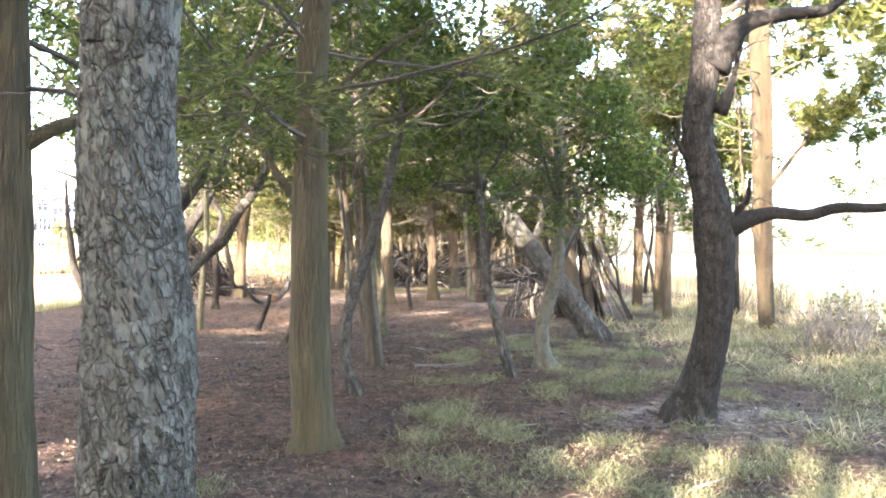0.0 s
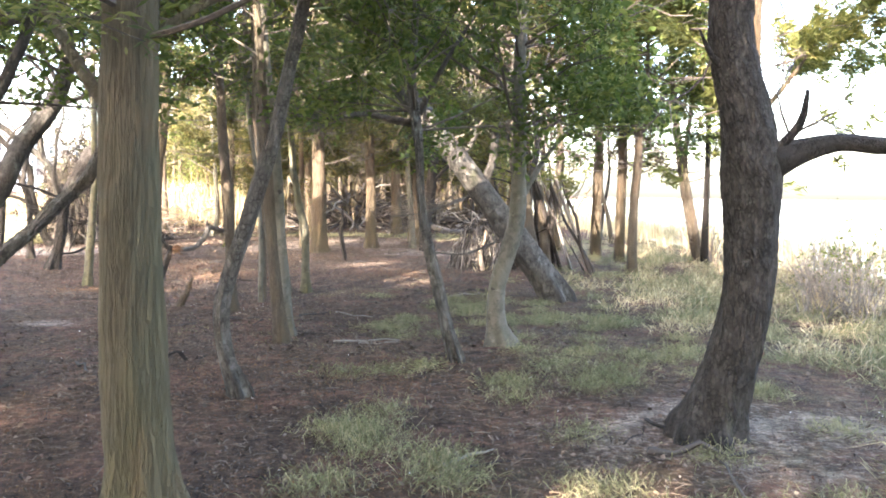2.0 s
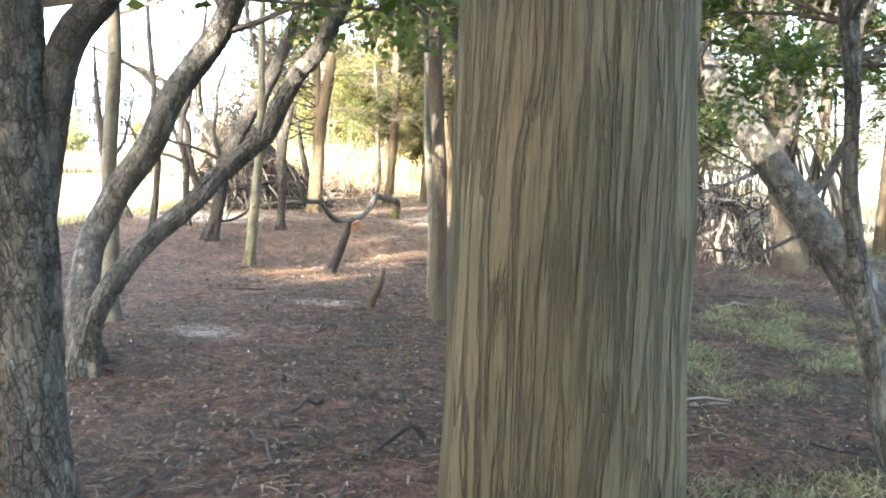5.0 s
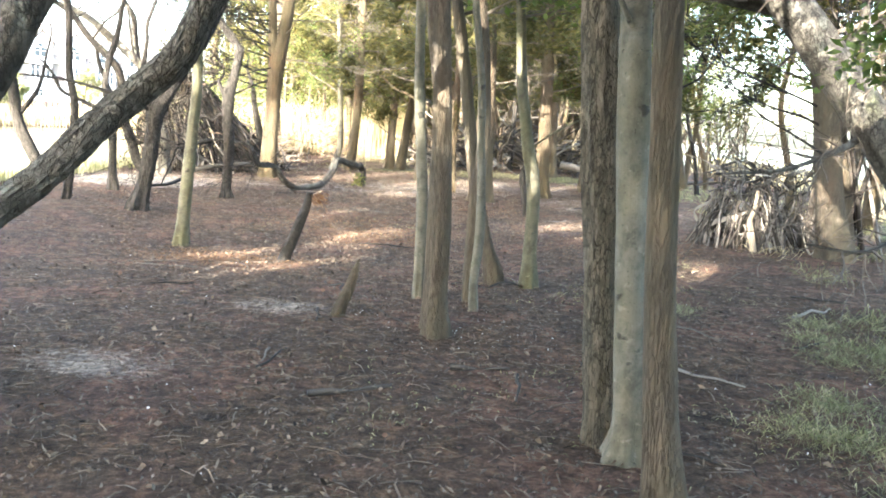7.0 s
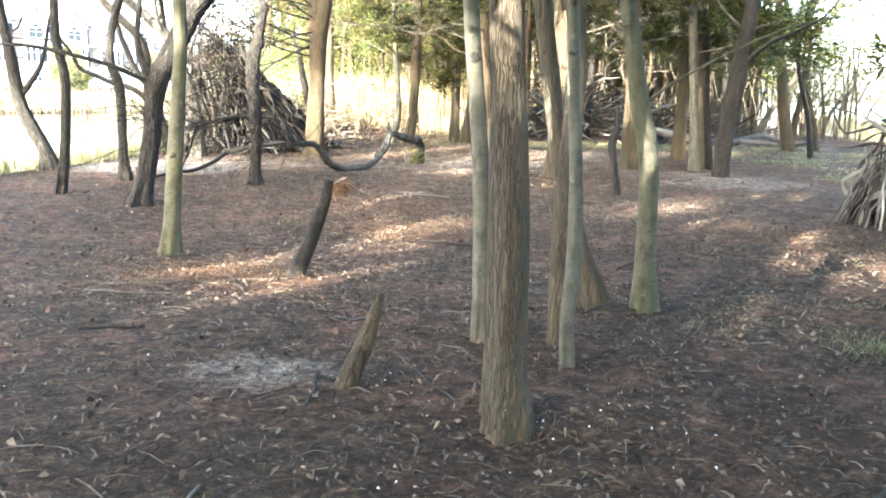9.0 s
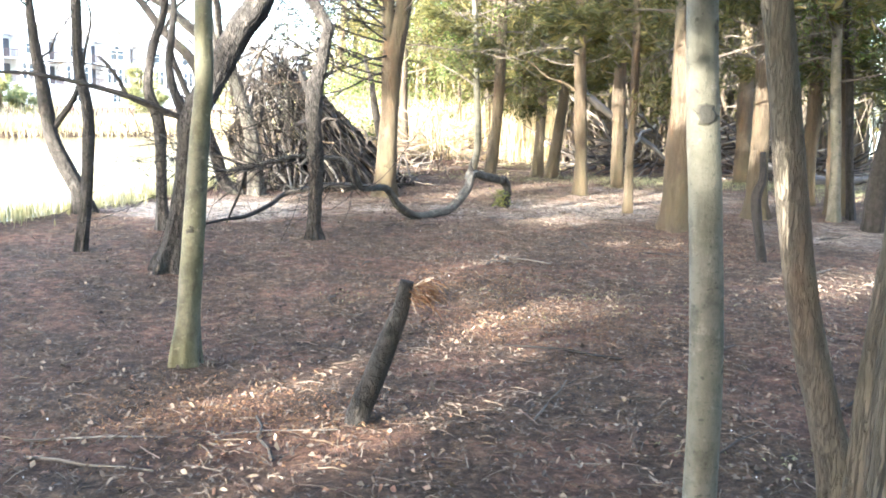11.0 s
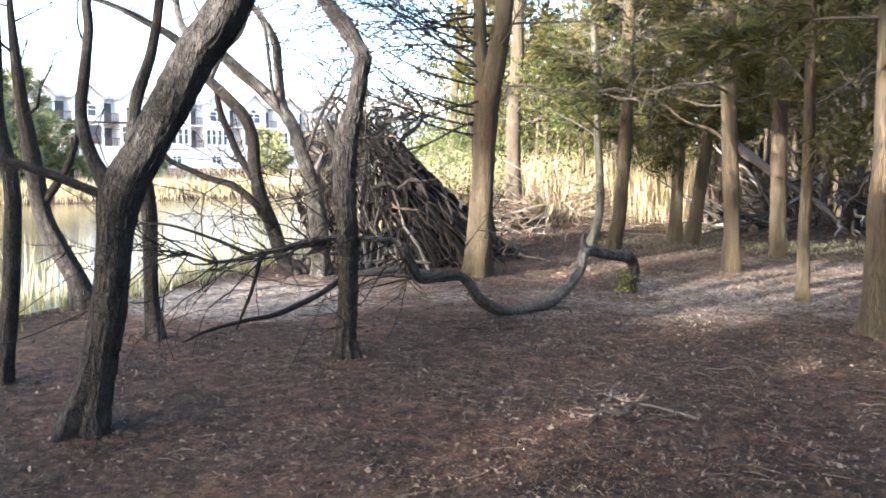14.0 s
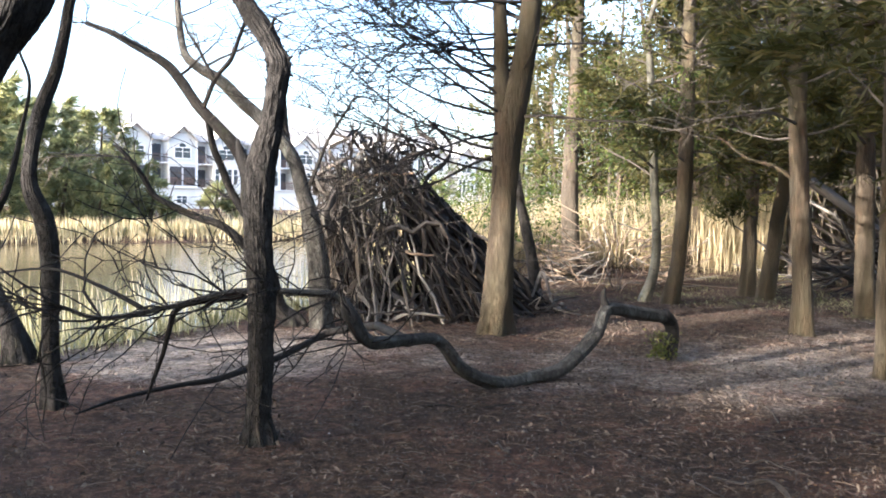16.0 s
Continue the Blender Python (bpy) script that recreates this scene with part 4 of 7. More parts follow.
tree(CEDAR, "mid", "slim brown-barked tree in a close group of three", [(-0.842, 10.82, -0.01, 0.086), (-0.892, 10.83, 0.43, 0.064), (-0.942, 10.83, 0.92, 0.055), (-0.972, 10.84, 1.39, 0.052), (-1.002, 10.84, 1.86, 0.048), (-1.012, 10.85, 2.09, 0.046)], 6.5, 9, crown="leaf", low=3.0, spread=1.7, near=2, group="three trunks close together", amount=1.6)
tree("holly_tree", "pale", "smooth grey holly with dark knots in a close group of three", [(-0.882, 11.45, -0.01, 0.103), (-0.882, 11.45, 0.15, 0.074), (-0.912, 11.45, 0.56, 0.069), (-0.952, 11.46, 1.04, 0.062), (-0.982, 11.47, 1.51, 0.069), (-1.002, 11.47, 1.79, 0.066), (-1.012, 11.47, 1.97, 0.062)], 7.0, 10, [[(-0.96, 11.46, 1.78, 0.014), (-1.06, 11.4, 1.9, 0.012), (-1.12, 11.35, 2.05, 0.01), (-1.1, 11.3, 2.3, 0.006)]], crown="leaf", low=2.5, spread=2.0, amount=2.0, near=3, group="three trunks close together")
tree(OAK, "ridged", "ridged dark-barked trunk in a close group of three", [(-0.975, 11.65, 0.02, 0.067), (-1.005, 11.66, 0.5, 0.076), (-1.045, 11.66, 1.01, 0.078), (-1.095, 11.67, 1.51, 0.083), (-1.135, 11.68, 1.99, 0.082)], 7.0, 11, crown="leaf", low=3.0, spread=1.9, near=3, group="three trunks close together", amount=1.6)
tree(CEDAR, "mid", "twin brown trunk with a knobby foot", [(-1.83, 13.5, 0.01, 0.099), (-1.84, 13.5, 0.17, 0.081), (-1.84, 13.5, 0.38, 0.067), (-1.84, 13.5, 0.71, 0.064), (-1.85, 13.5, 1.02, 0.062), (-1.87, 13.5, 1.33, 0.061), (-1.89, 13.5, 1.63, 0.062)], 7.0, 12, crown="cedar", low=2.6, spread=1.5, near=3, bare=0.5)
tree(CEDAR, "mid", "slender brown trunk rising beside its twin", [(-1.87, 13.75, 0.01, 0.08), (-1.89, 13.75, 0.52, 0.063), (-1.89, 13.75, 1.11, 0.062), (-1.89, 13.75, 1.5, 0.058), (-1.96, 13.74, 1.94, 0.05), (-1.99, 13.74, 2.24, 0.046)], 6.8, 13, crown="cedar", low=2.6, spread=1.3, near=2, bare=0.5)
tree("holly_tree", "pale", "thin pale smooth young trunk", [(-2.06, 14.85, -0.01, 0.05), (-2.06, 14.85, 0.29, 0.046), (-2.07, 14.85, 0.75, 0.045), (-2.1, 14.85, 1.2, 0.044), (-2.15, 14.84, 1.77, 0.04)], 6.0, 14, crown="leaf", low=2.7, spread=1.2, near=2)
tree("holly_tree", "pale", "thin pale sapling with a crooked stem", [(-1.59, 14.45, 0, 0.039), (-1.6, 14.45, 0.23, 0.033), (-1.58, 14.45, 0.54, 0.038), (-1.59, 14.45, 0.95, 0.032), (-1.62, 14.45, 1.35, 0.029), (-1.64, 14.45, 1.73, 0.029)], 5.5, 15, crown="leaf", low=2.5, spread=1.1, near=2)
tree(CEDAR, "mid", "leaning brown cedar trunk", [(-1.42, 15.85, 0.04, 0.085), (-1.51, 15.85, 0.33, 0.062), (-1.59, 15.86, 0.62, 0.062), (-1.66, 15.86, 0.94, 0.058), (-1.73, 15.86, 1.36, 0.057), (-1.81, 15.87, 1.88, 0.056)], 6.5, 16, crown="cedar", low=2.4, spread=1.4, near=2, bare=0.5)
tree("holly_tree", "moss", "sinuous pale trunk blotched with lichen", [(-1.09, 15.75, -0, 0.086), (-1.1, 15.75, 0.29, 0.064), (-1.1, 15.75, 0.65, 0.06), (-1.12, 15.76, 0.96, 0.063), (-1.19, 15.76, 1.27, 0.059), (-1.24, 15.77, 1.57, 0.052), (-1.29, 15.78, 1.87, 0.048)], 6.0, 17, [[(-1.17, 15.76, 1.25, 0.01), (-0.9, 15.7, 1.45, 0.008), (-0.4, 15.6, 1.7, 0.006), (0.1, 15.5, 1.8, 0.003)]], crown="leaf", low=2.4, spread=1.5, near=2)
tree("holly_tree", "mid", "thin upright sapling in the shade", [(-1.63, 14.85, -0.01, 0.063), (-1.63, 14.85, 0.75, 0.055), (-1.6, 14.85, 1.44, 0.048), (-1.66, 14.85, 2.13, 0.048)], 4.5, 18, crown="leaf", low=2.2, spread=1.0, amount=0.8, near=1)
# crown widened out of view to shade the floor
tree("holly_tree", "moss", "slim straight trunk covered with yellow-green moss", [(-4.88, 17.12, -0.06, 0.09), (-4.86, 17.13, 0.23, 0.072), (-4.83, 17.15, 0.7, 0.064), (-4.79, 17.16, 1.22, 0.058), (-4.76, 17.18, 1.61, 0.054), (-4.76, 17.18, 2.0, 0.052)], 7.0, 19, crown="leaf", low=3.6, spread=2.2, amount=2.4, near=2)

tree(OAK, "grey_oak", "dark oak stem with rough lichened bark", [(-2.82, 8.35, 0.06, 0.172), (-2.82, 8.35, 0.58, 0.125), (-2.83, 8.35, 1.14, 0.118), (-2.86, 8.35, 1.69, 0.112), (-2.87, 8.35, 2.1, 0.106), (-2.86, 8.35, 2.51, 0.1)], 6.5, 20, [[(-2.82, 8.38, 0.85, 0.05), (-2.8, 8.39, 1.19, 0.058), (-2.78, 8.4, 1.42, 0.063), (-2.75, 8.4, 1.61, 0.063), (-2.71, 8.4, 1.81, 0.062), (-2.65, 8.4, 1.93, 0.059), (-2.57, 8.4, 2.01, 0.055), (-2.48, 8.4, 2.12, 0.05), (-2.4, 8.4, 2.24, 0.044), (-2.33, 8.4, 2.39, 0.039), (-2.27, 8.4, 2.51, 0.036)]], crown="leaf", low=2.6, spread=2.6, amount=2.6, near=5, group="clump of dark oak stems", canopy=(2.5, 2.0, 2.0, 3.8))
tree(OAK, "grey_oak", "dark oak stem leaning out of a clump", [(-2.93, 8.24, 0.05, 0.105), (-2.95, 8.23, 0.3, 0.075), (-2.98, 8.22, 0.5, 0.064), (-3.04, 8.22, 0.82, 0.061), (-3.07, 8.22, 1.14, 0.06), (-3.1, 8.22, 1.42, 0.06), (-3.11, 8.22, 1.69, 0.062), (-3.12, 8.22, 1.95, 0.063), (-3.14, 8.22, 2.22, 0.064), (-3.13, 8.22, 2.48, 0.062)], 6.0, 21, crown="leaf", low=2.2, spread=2.2, near=3, group="clump of dark oak stems", amount=1.6)
tree(OAK, "olive", "smooth olive-grey stem at the back of a clump", [(-3.32, 8.95, 0.05, 0.105), (-3.33, 8.93, 0.36, 0.076), (-3.33, 8.93, 0.75, 0.077), (-3.35, 8.93, 1.08, 0.078), (-3.37, 8.93, 1.4, 0.08), (-3.39, 8.93, 1.72, 0.082), (-3.41, 8.93, 2.04, 0.084), (-3.42, 8.93, 2.35, 0.085), (-3.4, 8.93, 2.67, 0.085)], 5.5, 22, crown="leaf", low=2.1, spread=1.9, amount=1.8, near=2, group="clump of dark oak stems")
tree(OAK, "grey_oak", "grey oak trunk bowed in a long curve", [(-4.06, 11.02, 0, 0.14), (-4.09, 11.08, 0.16, 0.115), (-4.18, 11.25, 0.41, 0.106), (-4.31, 11.62, 0.76, 0.104), (-4.27, 11.78, 0.99, 0.106), (-4.18, 11.83, 1.2, 0.106), (-4.03, 11.85, 1.41, 0.106), (-3.94, 11.88, 1.58, 0.106), (-3.88, 12.0, 1.83, 0.103), (-3.83, 12.15, 2.03, 0.1), (-3.72, 12.25, 2.23, 0.101), (-3.58, 12.3, 2.45, 0.1), (-3.48, 12.3, 2.66, 0.096), (-3.4, 12.3, 2.92, 0.09), (-3.41, 12.3, 3.17, 0.08), (-3.46, 12.3, 3.47, 0.068)], 5.5, 23, crown="leaf", low=2.3, spread=2.2, near=2, amount=2.4, canopy=(2.4, 2.2, 2.0, 3.6))
tree(OAK, "grey_oak", "grey oak trunk leaning low over the ground", [(-3.93, 10.78, 0, 0.12), (-3.92, 10.8, 0.16, 0.098), (-3.88, 10.82, 0.38, 0.084), (-3.82, 10.95, 0.56, 0.075), (-3.76, 11.18, 0.76, 0.072), (-3.66, 11.36, 0.92, 0.072), (-3.51, 11.55, 1.1, 0.073), (-3.34, 11.72, 1.34, 0.073), (-3.18, 11.79, 1.5, 0.072), (-3.02, 11.8, 1.66, 0.071), (-2.9, 11.8, 1.9, 0.069), (-2.78, 11.8, 2.1, 0.066), (-2.61, 11.8, 2.31, 0.062)], 5.0, 24, crown="leaf", low=2.3, spread=1.8, near=5, amount=1.6)

tree("holly_tree", "pale", "straight pale trunk beside the bowed oaks", [(-4.63, 12.53, -0.02, 0.109), (-4.62, 12.53, 0.15, 0.079), (-4.61, 12.54, 0.71, 0.067), (-4.62, 12.53, 1.27, 0.063), (-4.6, 12.54, 1.82, 0.062), (-4.58, 12.55, 2.35, 0.06)], 6.5, 60, crown="leaf", low=2.5, spread=2.2, amount=2.0, near=2)
# this oak and the next carry unseen leaf canopies, added to shade the floor
tree(OAK, "oak", "dark leaning oak with a wide fork", [(-6.35, 19.49, -0.02, 0.158), (-6.3, 19.54, 0.25, 0.109), (-6.23, 19.59, 0.67, 0.102), (-6.19, 19.62, 1.09, 0.101), (-6.16, 19.65, 1.37, 0.125), (-6.06, 19.74, 1.62, 0.115), (-5.93, 19.84, 1.92, 0.12), (-5.8, 19.92, 2.2, 0.12), (-5.64, 20.02, 2.49, 0.12)], 7.0, 25, [[(-6.19, 19.63, 1.37, 0.07), (-6.27, 19.56, 1.56, 0.041), (-6.31, 19.52, 1.81, 0.034), (-6.29, 19.54, 2.08, 0.031), (-6.27, 19.56, 2.32, 0.027), (-6.27, 19.56, 2.52, 0.027)], [(-6.2, 19.6, 1.35, 0.03), (-6.6, 19.3, 1.55, 0.024), (-7.2, 19.0, 1.7, 0.018), (-7.7, 18.9, 1.72, 0.01)]], crown="bare", low=2.8, spread=1.5, near=5, canopy=(4.2, 2.6, 3.0))
tree(OAK, "oak", "dark forked oak with broken stubs", [(-5.77, 21.74, 0.01, 0.104), (-5.78, 21.74, 0.15, 0.081), (-5.77, 21.74, 0.38, 0.077), (-5.76, 21.74, 0.69, 0.08), (-5.76, 21.74, 0.92, 0.086), (-5.79, 21.74, 1.31, 0.087), (-5.79, 21.74, 1.57, 0.093), (-5.77, 21.74, 1.76, 0.093), (-5.72, 21.74, 1.91, 0.077), (-5.68, 21.74, 2.06, 0.066), (-5.65, 21.74, 2.24, 0.066), (-5.62, 21.74, 2.37, 0.07), (-5.66, 21.74, 2.45, 0.06), (-5.74, 21.74, 2.58, 0.066), (-5.86, 21.74, 2.72, 0.063), (-5.94, 21.74, 2.82, 0.057), (-6.02, 21.74, 2.94, 0.053)], 6.8, 26,
     [[(-5.84, 21.74, 1.66, 0.045), (-5.91, 21.74, 1.79, 0.036), (-5.94, 21.74, 1.86, 0.027), (-5.96, 21.74, 1.93, 0.01)], [(-5.63, 21.74, 2.38, 0.03), (-5.58, 21.74, 2.41, 0.016), (-5.53, 21.74, 2.42, 0.006)], [(-5.74, 21.74, 2.56, 0.014), (-5.68, 21.72, 2.6, 0.011), (-5.64, 21.7, 2.66, 0.006)]], crown="bare", low=3.0, spread=1.0, near=5, canopy=(4.4, 2.4, 3.0))
tree(OAK, "oak", "dark bare oak leaning out over the pond's edge", [(-8.95, 26.35, 0.0, 0.12), (-9.13, 26.25, 0.21, 0.105), (-9.2, 26.14, 0.63, 0.104), (-9.32, 26.03, 1.07, 0.096), (-9.36, 25.92, 1.52, 0.088), (-9.31, 25.82, 1.91, 0.08), (-9.4, 25.74, 2.22, 0.079), (-9.66, 25.67, 2.51, 0.072), (-9.91, 25.61, 2.76, 0.065), (-10.15, 25.52, 3.11, 0.063), (-10.35, 25.47, 3.3, 0.058), (-10.78, 25.42, 3.53, 0.048), (-11.14, 25.37, 3.71, 0.037), (-11.56, 25.34, 3.86, 0.03)], 4.1, 63,
     [[(-9.34, 25.95, 1.3, 0.055), (-9.55, 25.83, 1.68, 0.051), (-9.66, 25.74, 2.03, 0.047), (-9.73, 25.69, 2.24, 0.044), (-9.75, 25.64, 2.46, 0.036), (-9.78, 25.6, 2.62, 0.01)],
      [(-9.84, 25.62, 2.7, 0.03), (-9.56, 25.54, 3.06, 0.028), (-9.28, 25.49, 3.26, 0.028), (-9.11, 25.43, 3.48, 0.024), (-8.93, 25.37, 3.72, 0.02), (-8.81, 25.33, 3.9, 0.012)],
      [(-9.56, 25.54, 3.05, 0.021), (-9.65, 25.5, 3.2, 0.018), (-9.76, 25.44, 3.45, 0.018), (-9.85, 25.4, 3.59, 0.014), (-9.93, 25.35, 3.81, 0.01)],
      [(-9.12, 25.95, 0.68, 0.06), (-9.21, 25.69, 1.02, 0.055), (-9.45, 25.54, 1.27, 0.05), (-9.81, 25.48, 1.37, 0.043), (-10.04, 25.41, 1.48, 0.04), (-10.34, 25.33, 1.62, 0.036), (-10.4, 25.2, 1.84, 0.033), (-10.45, 25.1, 1.99, 0.029), (-10.54, 25.01, 2.15, 0.025), (-10.65, 24.96, 2.24, 0.012)],
      [(-10.45, 25.08, 2.03, 0.015), (-10.68, 25.04, 2.1, 0.014), (-11.01, 25.03, 2.12, 0.014), (-11.52, 25.01, 2.14, 0.011), (-11.87, 25.0, 2.17, 0.007)],
      [(-9.52, 25.84, 1.6, 0.022), (-9.66, 25.82, 1.64, 0.018), (-9.76, 25.8, 1.72, 0.008)]], crown="bare", low=3.0, spread=1.0, near=3, twiggy=6)
# these two thin trunks get unseen leaf canopies too, added for floor shade
tree(OAK, "oak", "slender dark trunk with a bend", [(-7.67, 21.72, 0, 0.096), (-7.68, 21.71, 0.35, 0.066), (-7.68, 21.71, 0.76, 0.062), (-7.68, 21.71, 1.1, 0.066), (-7.7, 21.68, 1.38, 0.07), (-7.76, 21.61, 1.63, 0.057), (-7.75, 21.62, 1.91, 0.049), (-7.71, 21.67, 2.2, 0.053), (-7.65, 21.74, 2.45, 0.045), (-7.61, 21.79, 2.74, 0.041), (-7.58, 21.83, 3.03, 0.037)], 6.8, 27, crown="bare", low=3.0, spread=1.0, near=3, canopy=(4.4, 2.2, 3.0))
tree(OAK, "oak", "thin dark upright trunk", [(-7.67, 20.11, -0.01, 0.074), (-7.62, 20.15, 0.48, 0.06), (-7.59, 20.18, 1.03, 0.06), (-7.58, 20.18, 1.4, 0.055), (-7.64, 20.14, 1.85, 0.05), (-7.64, 20.14, 2.3, 0.05), (-7.65, 20.13, 2.74, 0.049)], 6.6, 28, crown="bare", low=3.0, spread=1.0, near=2, canopy=(4.4, 2.0, 3.0))
tree(OAK, "oak", "dark bowed trunk at the water's edge", [(-9.44, 22.75, -0, 0.154), (-9.49, 22.71, 0.33, 0.11), (-9.6, 22.61, 0.64, 0.103), (-9.71, 22.51, 1, 0.096), (-9.75, 22.48, 1.36, 0.089), (-9.78, 22.45, 1.71, 0.083)], 3.6, 29, [[(-9.72, 22.5, 1.1, 0.05), (-9.4, 22.6, 1.6, 0.035), (-9.3, 22.7, 2.2, 0.02)]], crown="bare", low=1.9, spread=1.2, near=2)
tree(OAK, "grey_oak", "grey oak leaning over the pond with bare boughs", [(-8.6, 26.42, 0.03, 0.15), (-8.63, 26.4, 0.74, 0.134), (-8.75, 26.4, 1.33, 0.112), (-8.88, 26.4, 1.71, 0.097), (-8.99, 26.4, 2.04, 0.09), (-9.17, 26.4, 2.31, 0.088), (-9.38, 26.4, 2.5, 0.088), (-9.61, 26.4, 2.7, 0.084), (-9.9, 26.4, 2.91, 0.082), (-10.24, 26.4, 3.19, 0.076), (-10.59, 26.4, 3.37, 0.068), (-10.85, 26.4, 3.55, 0.056), (-10.95, 26.4, 3.79, 0.048), (-11.0, 26.4, 4.11, 0.046), (-11.03, 26.4, 4.43, 0.04)], 5.2, 30,
     [[(-9.14, 26.42, 2.22, 0.078), (-9.27, 26.5, 2.5, 0.074), (-9.31, 26.5, 2.92, 0.068), (-9.35, 26.5, 3.3, 0.064), (-9.54, 26.5, 3.62, 0.05), (-9.73, 26.5, 3.86, 0.038), (-9.82, 26.5, 4.1, 0.031), (-9.89, 26.5, 4.33, 0.02)],
      [(-9.2, 26.34, 2.35, 0.032), (-9.28, 26.3, 2.6, 0.026), (-9.33, 26.3, 2.98, 0.026), (-9.39, 26.3, 3.42, 0.022), (-9.51, 26.3, 3.8, 0.012)],
      [(-8.85, 26.4, 1.62, 0.03), (-8.6, 26.5, 2.3, 0.022), (-8.35, 26.6, 2.75, 0.018), (-8.2, 26.6, 2.9, 0.014), (-7.9, 26.7, 2.85, 0.008)]], crown="bare", low=3.2, spread=1.3, near=3, twiggy=5)
tree(CEDAR, "cedar", "two-stemmed cedar with flared fluted foot beside the stick shelter", [(-6.44, 27.03, -0.02, 0.242), (-6.43, 27.03, 0.35, 0.193), (-6.4, 27.04, 0.97, 0.165), (-6.37, 27.06, 1.8, 0.158), (-6.33, 27.07, 2.48, 0.178), (-6.23, 27.12, 3.02, 0.15), (-6.14, 27.16, 3.63, 0.129), (-6.1, 27.18, 4.17, 0.122)], 8.0, 31, [[(-6.36, 27.06, 2.41, 0.137), (-6.42, 27.04, 3.02, 0.102), (-6.44, 27.03, 3.63, 0.088), (-6.46, 27.02, 4.17, 0.081)],
     [(-6.46, 27.02, 4.17, 0.081), (-6.5, 27.0, 5.2, 0.06), (-6.6, 27.0, 6.4, 0.03)]], crown="cedar", low=2.6, spread=2.3, amount=0.5, near=2, bare=0.7, fan=((-0.85, -0.42, 0.12), 28, 2.0, 4.6))
tree("holly_tree", "mid", "pale trunk with a black scar behind the shelter", [(-8.49, 35.89, -0.03, 0.28), (-8.48, 35.89, 0.81, 0.203), (-8.52, 35.88, 1.95, 0.19), (-8.5, 35.88, 3.09, 0.164), (-8.43, 35.91, 4.34, 0.151), (-8.43, 35.91, 5.59, 0.126)], 8.0, 32, crown="cedar", low=2.4, spread=2.2, amount=1.6, near=1)
tree("holly_tree", "oak", "short dark sapling behind the shelter", [(-7.87, 32.05, 0.26, 0.113), (-7.95, 32.02, 0.83, 0.103), (-8.08, 31.97, 1.44, 0.092)], 3.0, 33, crown="leaf", low=1.5, spread=0.8, amount=0.7, near=1)
tree("holly_tree", "pale", "pale curved sapling before the reeds", [(-5.77, 31.71, 0.01, 0.095), (-5.65, 31.74, 0.44, 0.085), (-5.6, 31.75, 1.01, 0.075), (-5.66, 31.74, 1.95, 0.07), (-5.71, 31.73, 2.97, 0.061), (-5.78, 31.71, 4.09, 0.056)], 6.0, 34, crown="leaf", low=1.6, spread=1.7, amount=1.4, near=1)
tree(CEDAR, "cedar", "leaning cedar with orange-brown bark", [(-5.32, 31.59, -0.04, 0.158), (-5.21, 31.62, 0.75, 0.12), (-5.15, 31.63, 1.85, 0.119), (-5.13, 31.64, 2.95, 0.119), (-5.14, 31.63, 4.03, 0.109), (-5.13, 31.64, 4.93, 0.1)], 7.5, 35, crown="cedar", low=2.0, spread=1.9, amount=1.9, leaf=1.1, near=1, bare=0.25)
tree(CEDAR, "cedar", "far cedar trunk lit warm by low sun", [(-6.53, 39.86, 0.07, 0.174), (-6.5, 39.87, 0.91, 0.145), (-6.5, 39.87, 2.06, 0.13)], 7.0, 36, crown="cedar", low=1.8, spread=2.0, amount=1.9, leaf=1.1, near=0)
tree(CEDAR, "cedar", "cedar at the back of the clearing", [(-4.46, 34.2, 0.01, 0.169), (-4.45, 34.21, 0.87, 0.126), (-4.42, 34.21, 2.03, 0.115), (-4.43, 34.21, 3.38, 0.104)], 7.5, 37, crown="cedar", low=1.9, spread=2.0, amount=1.9, leaf=1.1, near=1)
tree(CEDAR, "cedar", "cedar leaning beside its neighbour", [(-4.07, 33.6, -0, 0.171), (-3.99, 33.61, 0.71, 0.13), (-3.9, 33.62, 1.51, 0.12), (-3.82, 33.63, 2.11, 0.109), (-3.82, 33.63, 3.29, 0.099)], 7.5, 38, crown="cedar", low=2.0, spread=2.0, amount=1.9, leaf=1.1, near=1)
tree(CEDAR, "cedar", "straight cedar with peeling orange bark", [(-3.11, 28.9, 0.02, 0.147), (-3.13, 28.9, 0.67, 0.119), (-3.19, 28.9, 1.72, 0.112), (-3.25, 28.89, 2.76, 0.105), (-3.27, 28.89, 3.73, 0.097)], 8.0, 39, [[(-3.2, 28.9, 1.9, 0.03), (-3.5, 28.8, 2.1, 0.025), (-3.8, 28.7, 2.2, 0.015)]], crown="cedar", low=2.3, spread=2.0, amount=1.9, leaf=1.1, near=1, bare=0.25)
tree(CEDAR, "cedar", "grey-brown cedar among dead twigs", [(-2.46, 31.5, -0, 0.156), (-2.48, 31.5, 0.8, 0.134), (-2.5, 31.5, 1.82, 0.133), (-2.52, 31.5, 2.84, 0.122), (-2.57, 31.5, 4.04, 0.112)], 8.0, 40, crown="cedar", low=2.2, spread=2.1, amount=1.9, leaf=1.1, near=1, bare=0.25)
tree("holly_tree", "cedar", "slim yellowish trunk among the cedars", [(-2.22, 26.4, 0, 0.085), (-2.24, 26.4, 0.61, 0.067), (-2.24, 26.4, 1.6, 0.063), (-2.25, 26.4, 2.63, 0.059), (-2.29, 26.4, 3.65, 0.052)], 6.5, 41, crown="cedar", low=2.2, spread=1.5, near=1, bare=0.6)
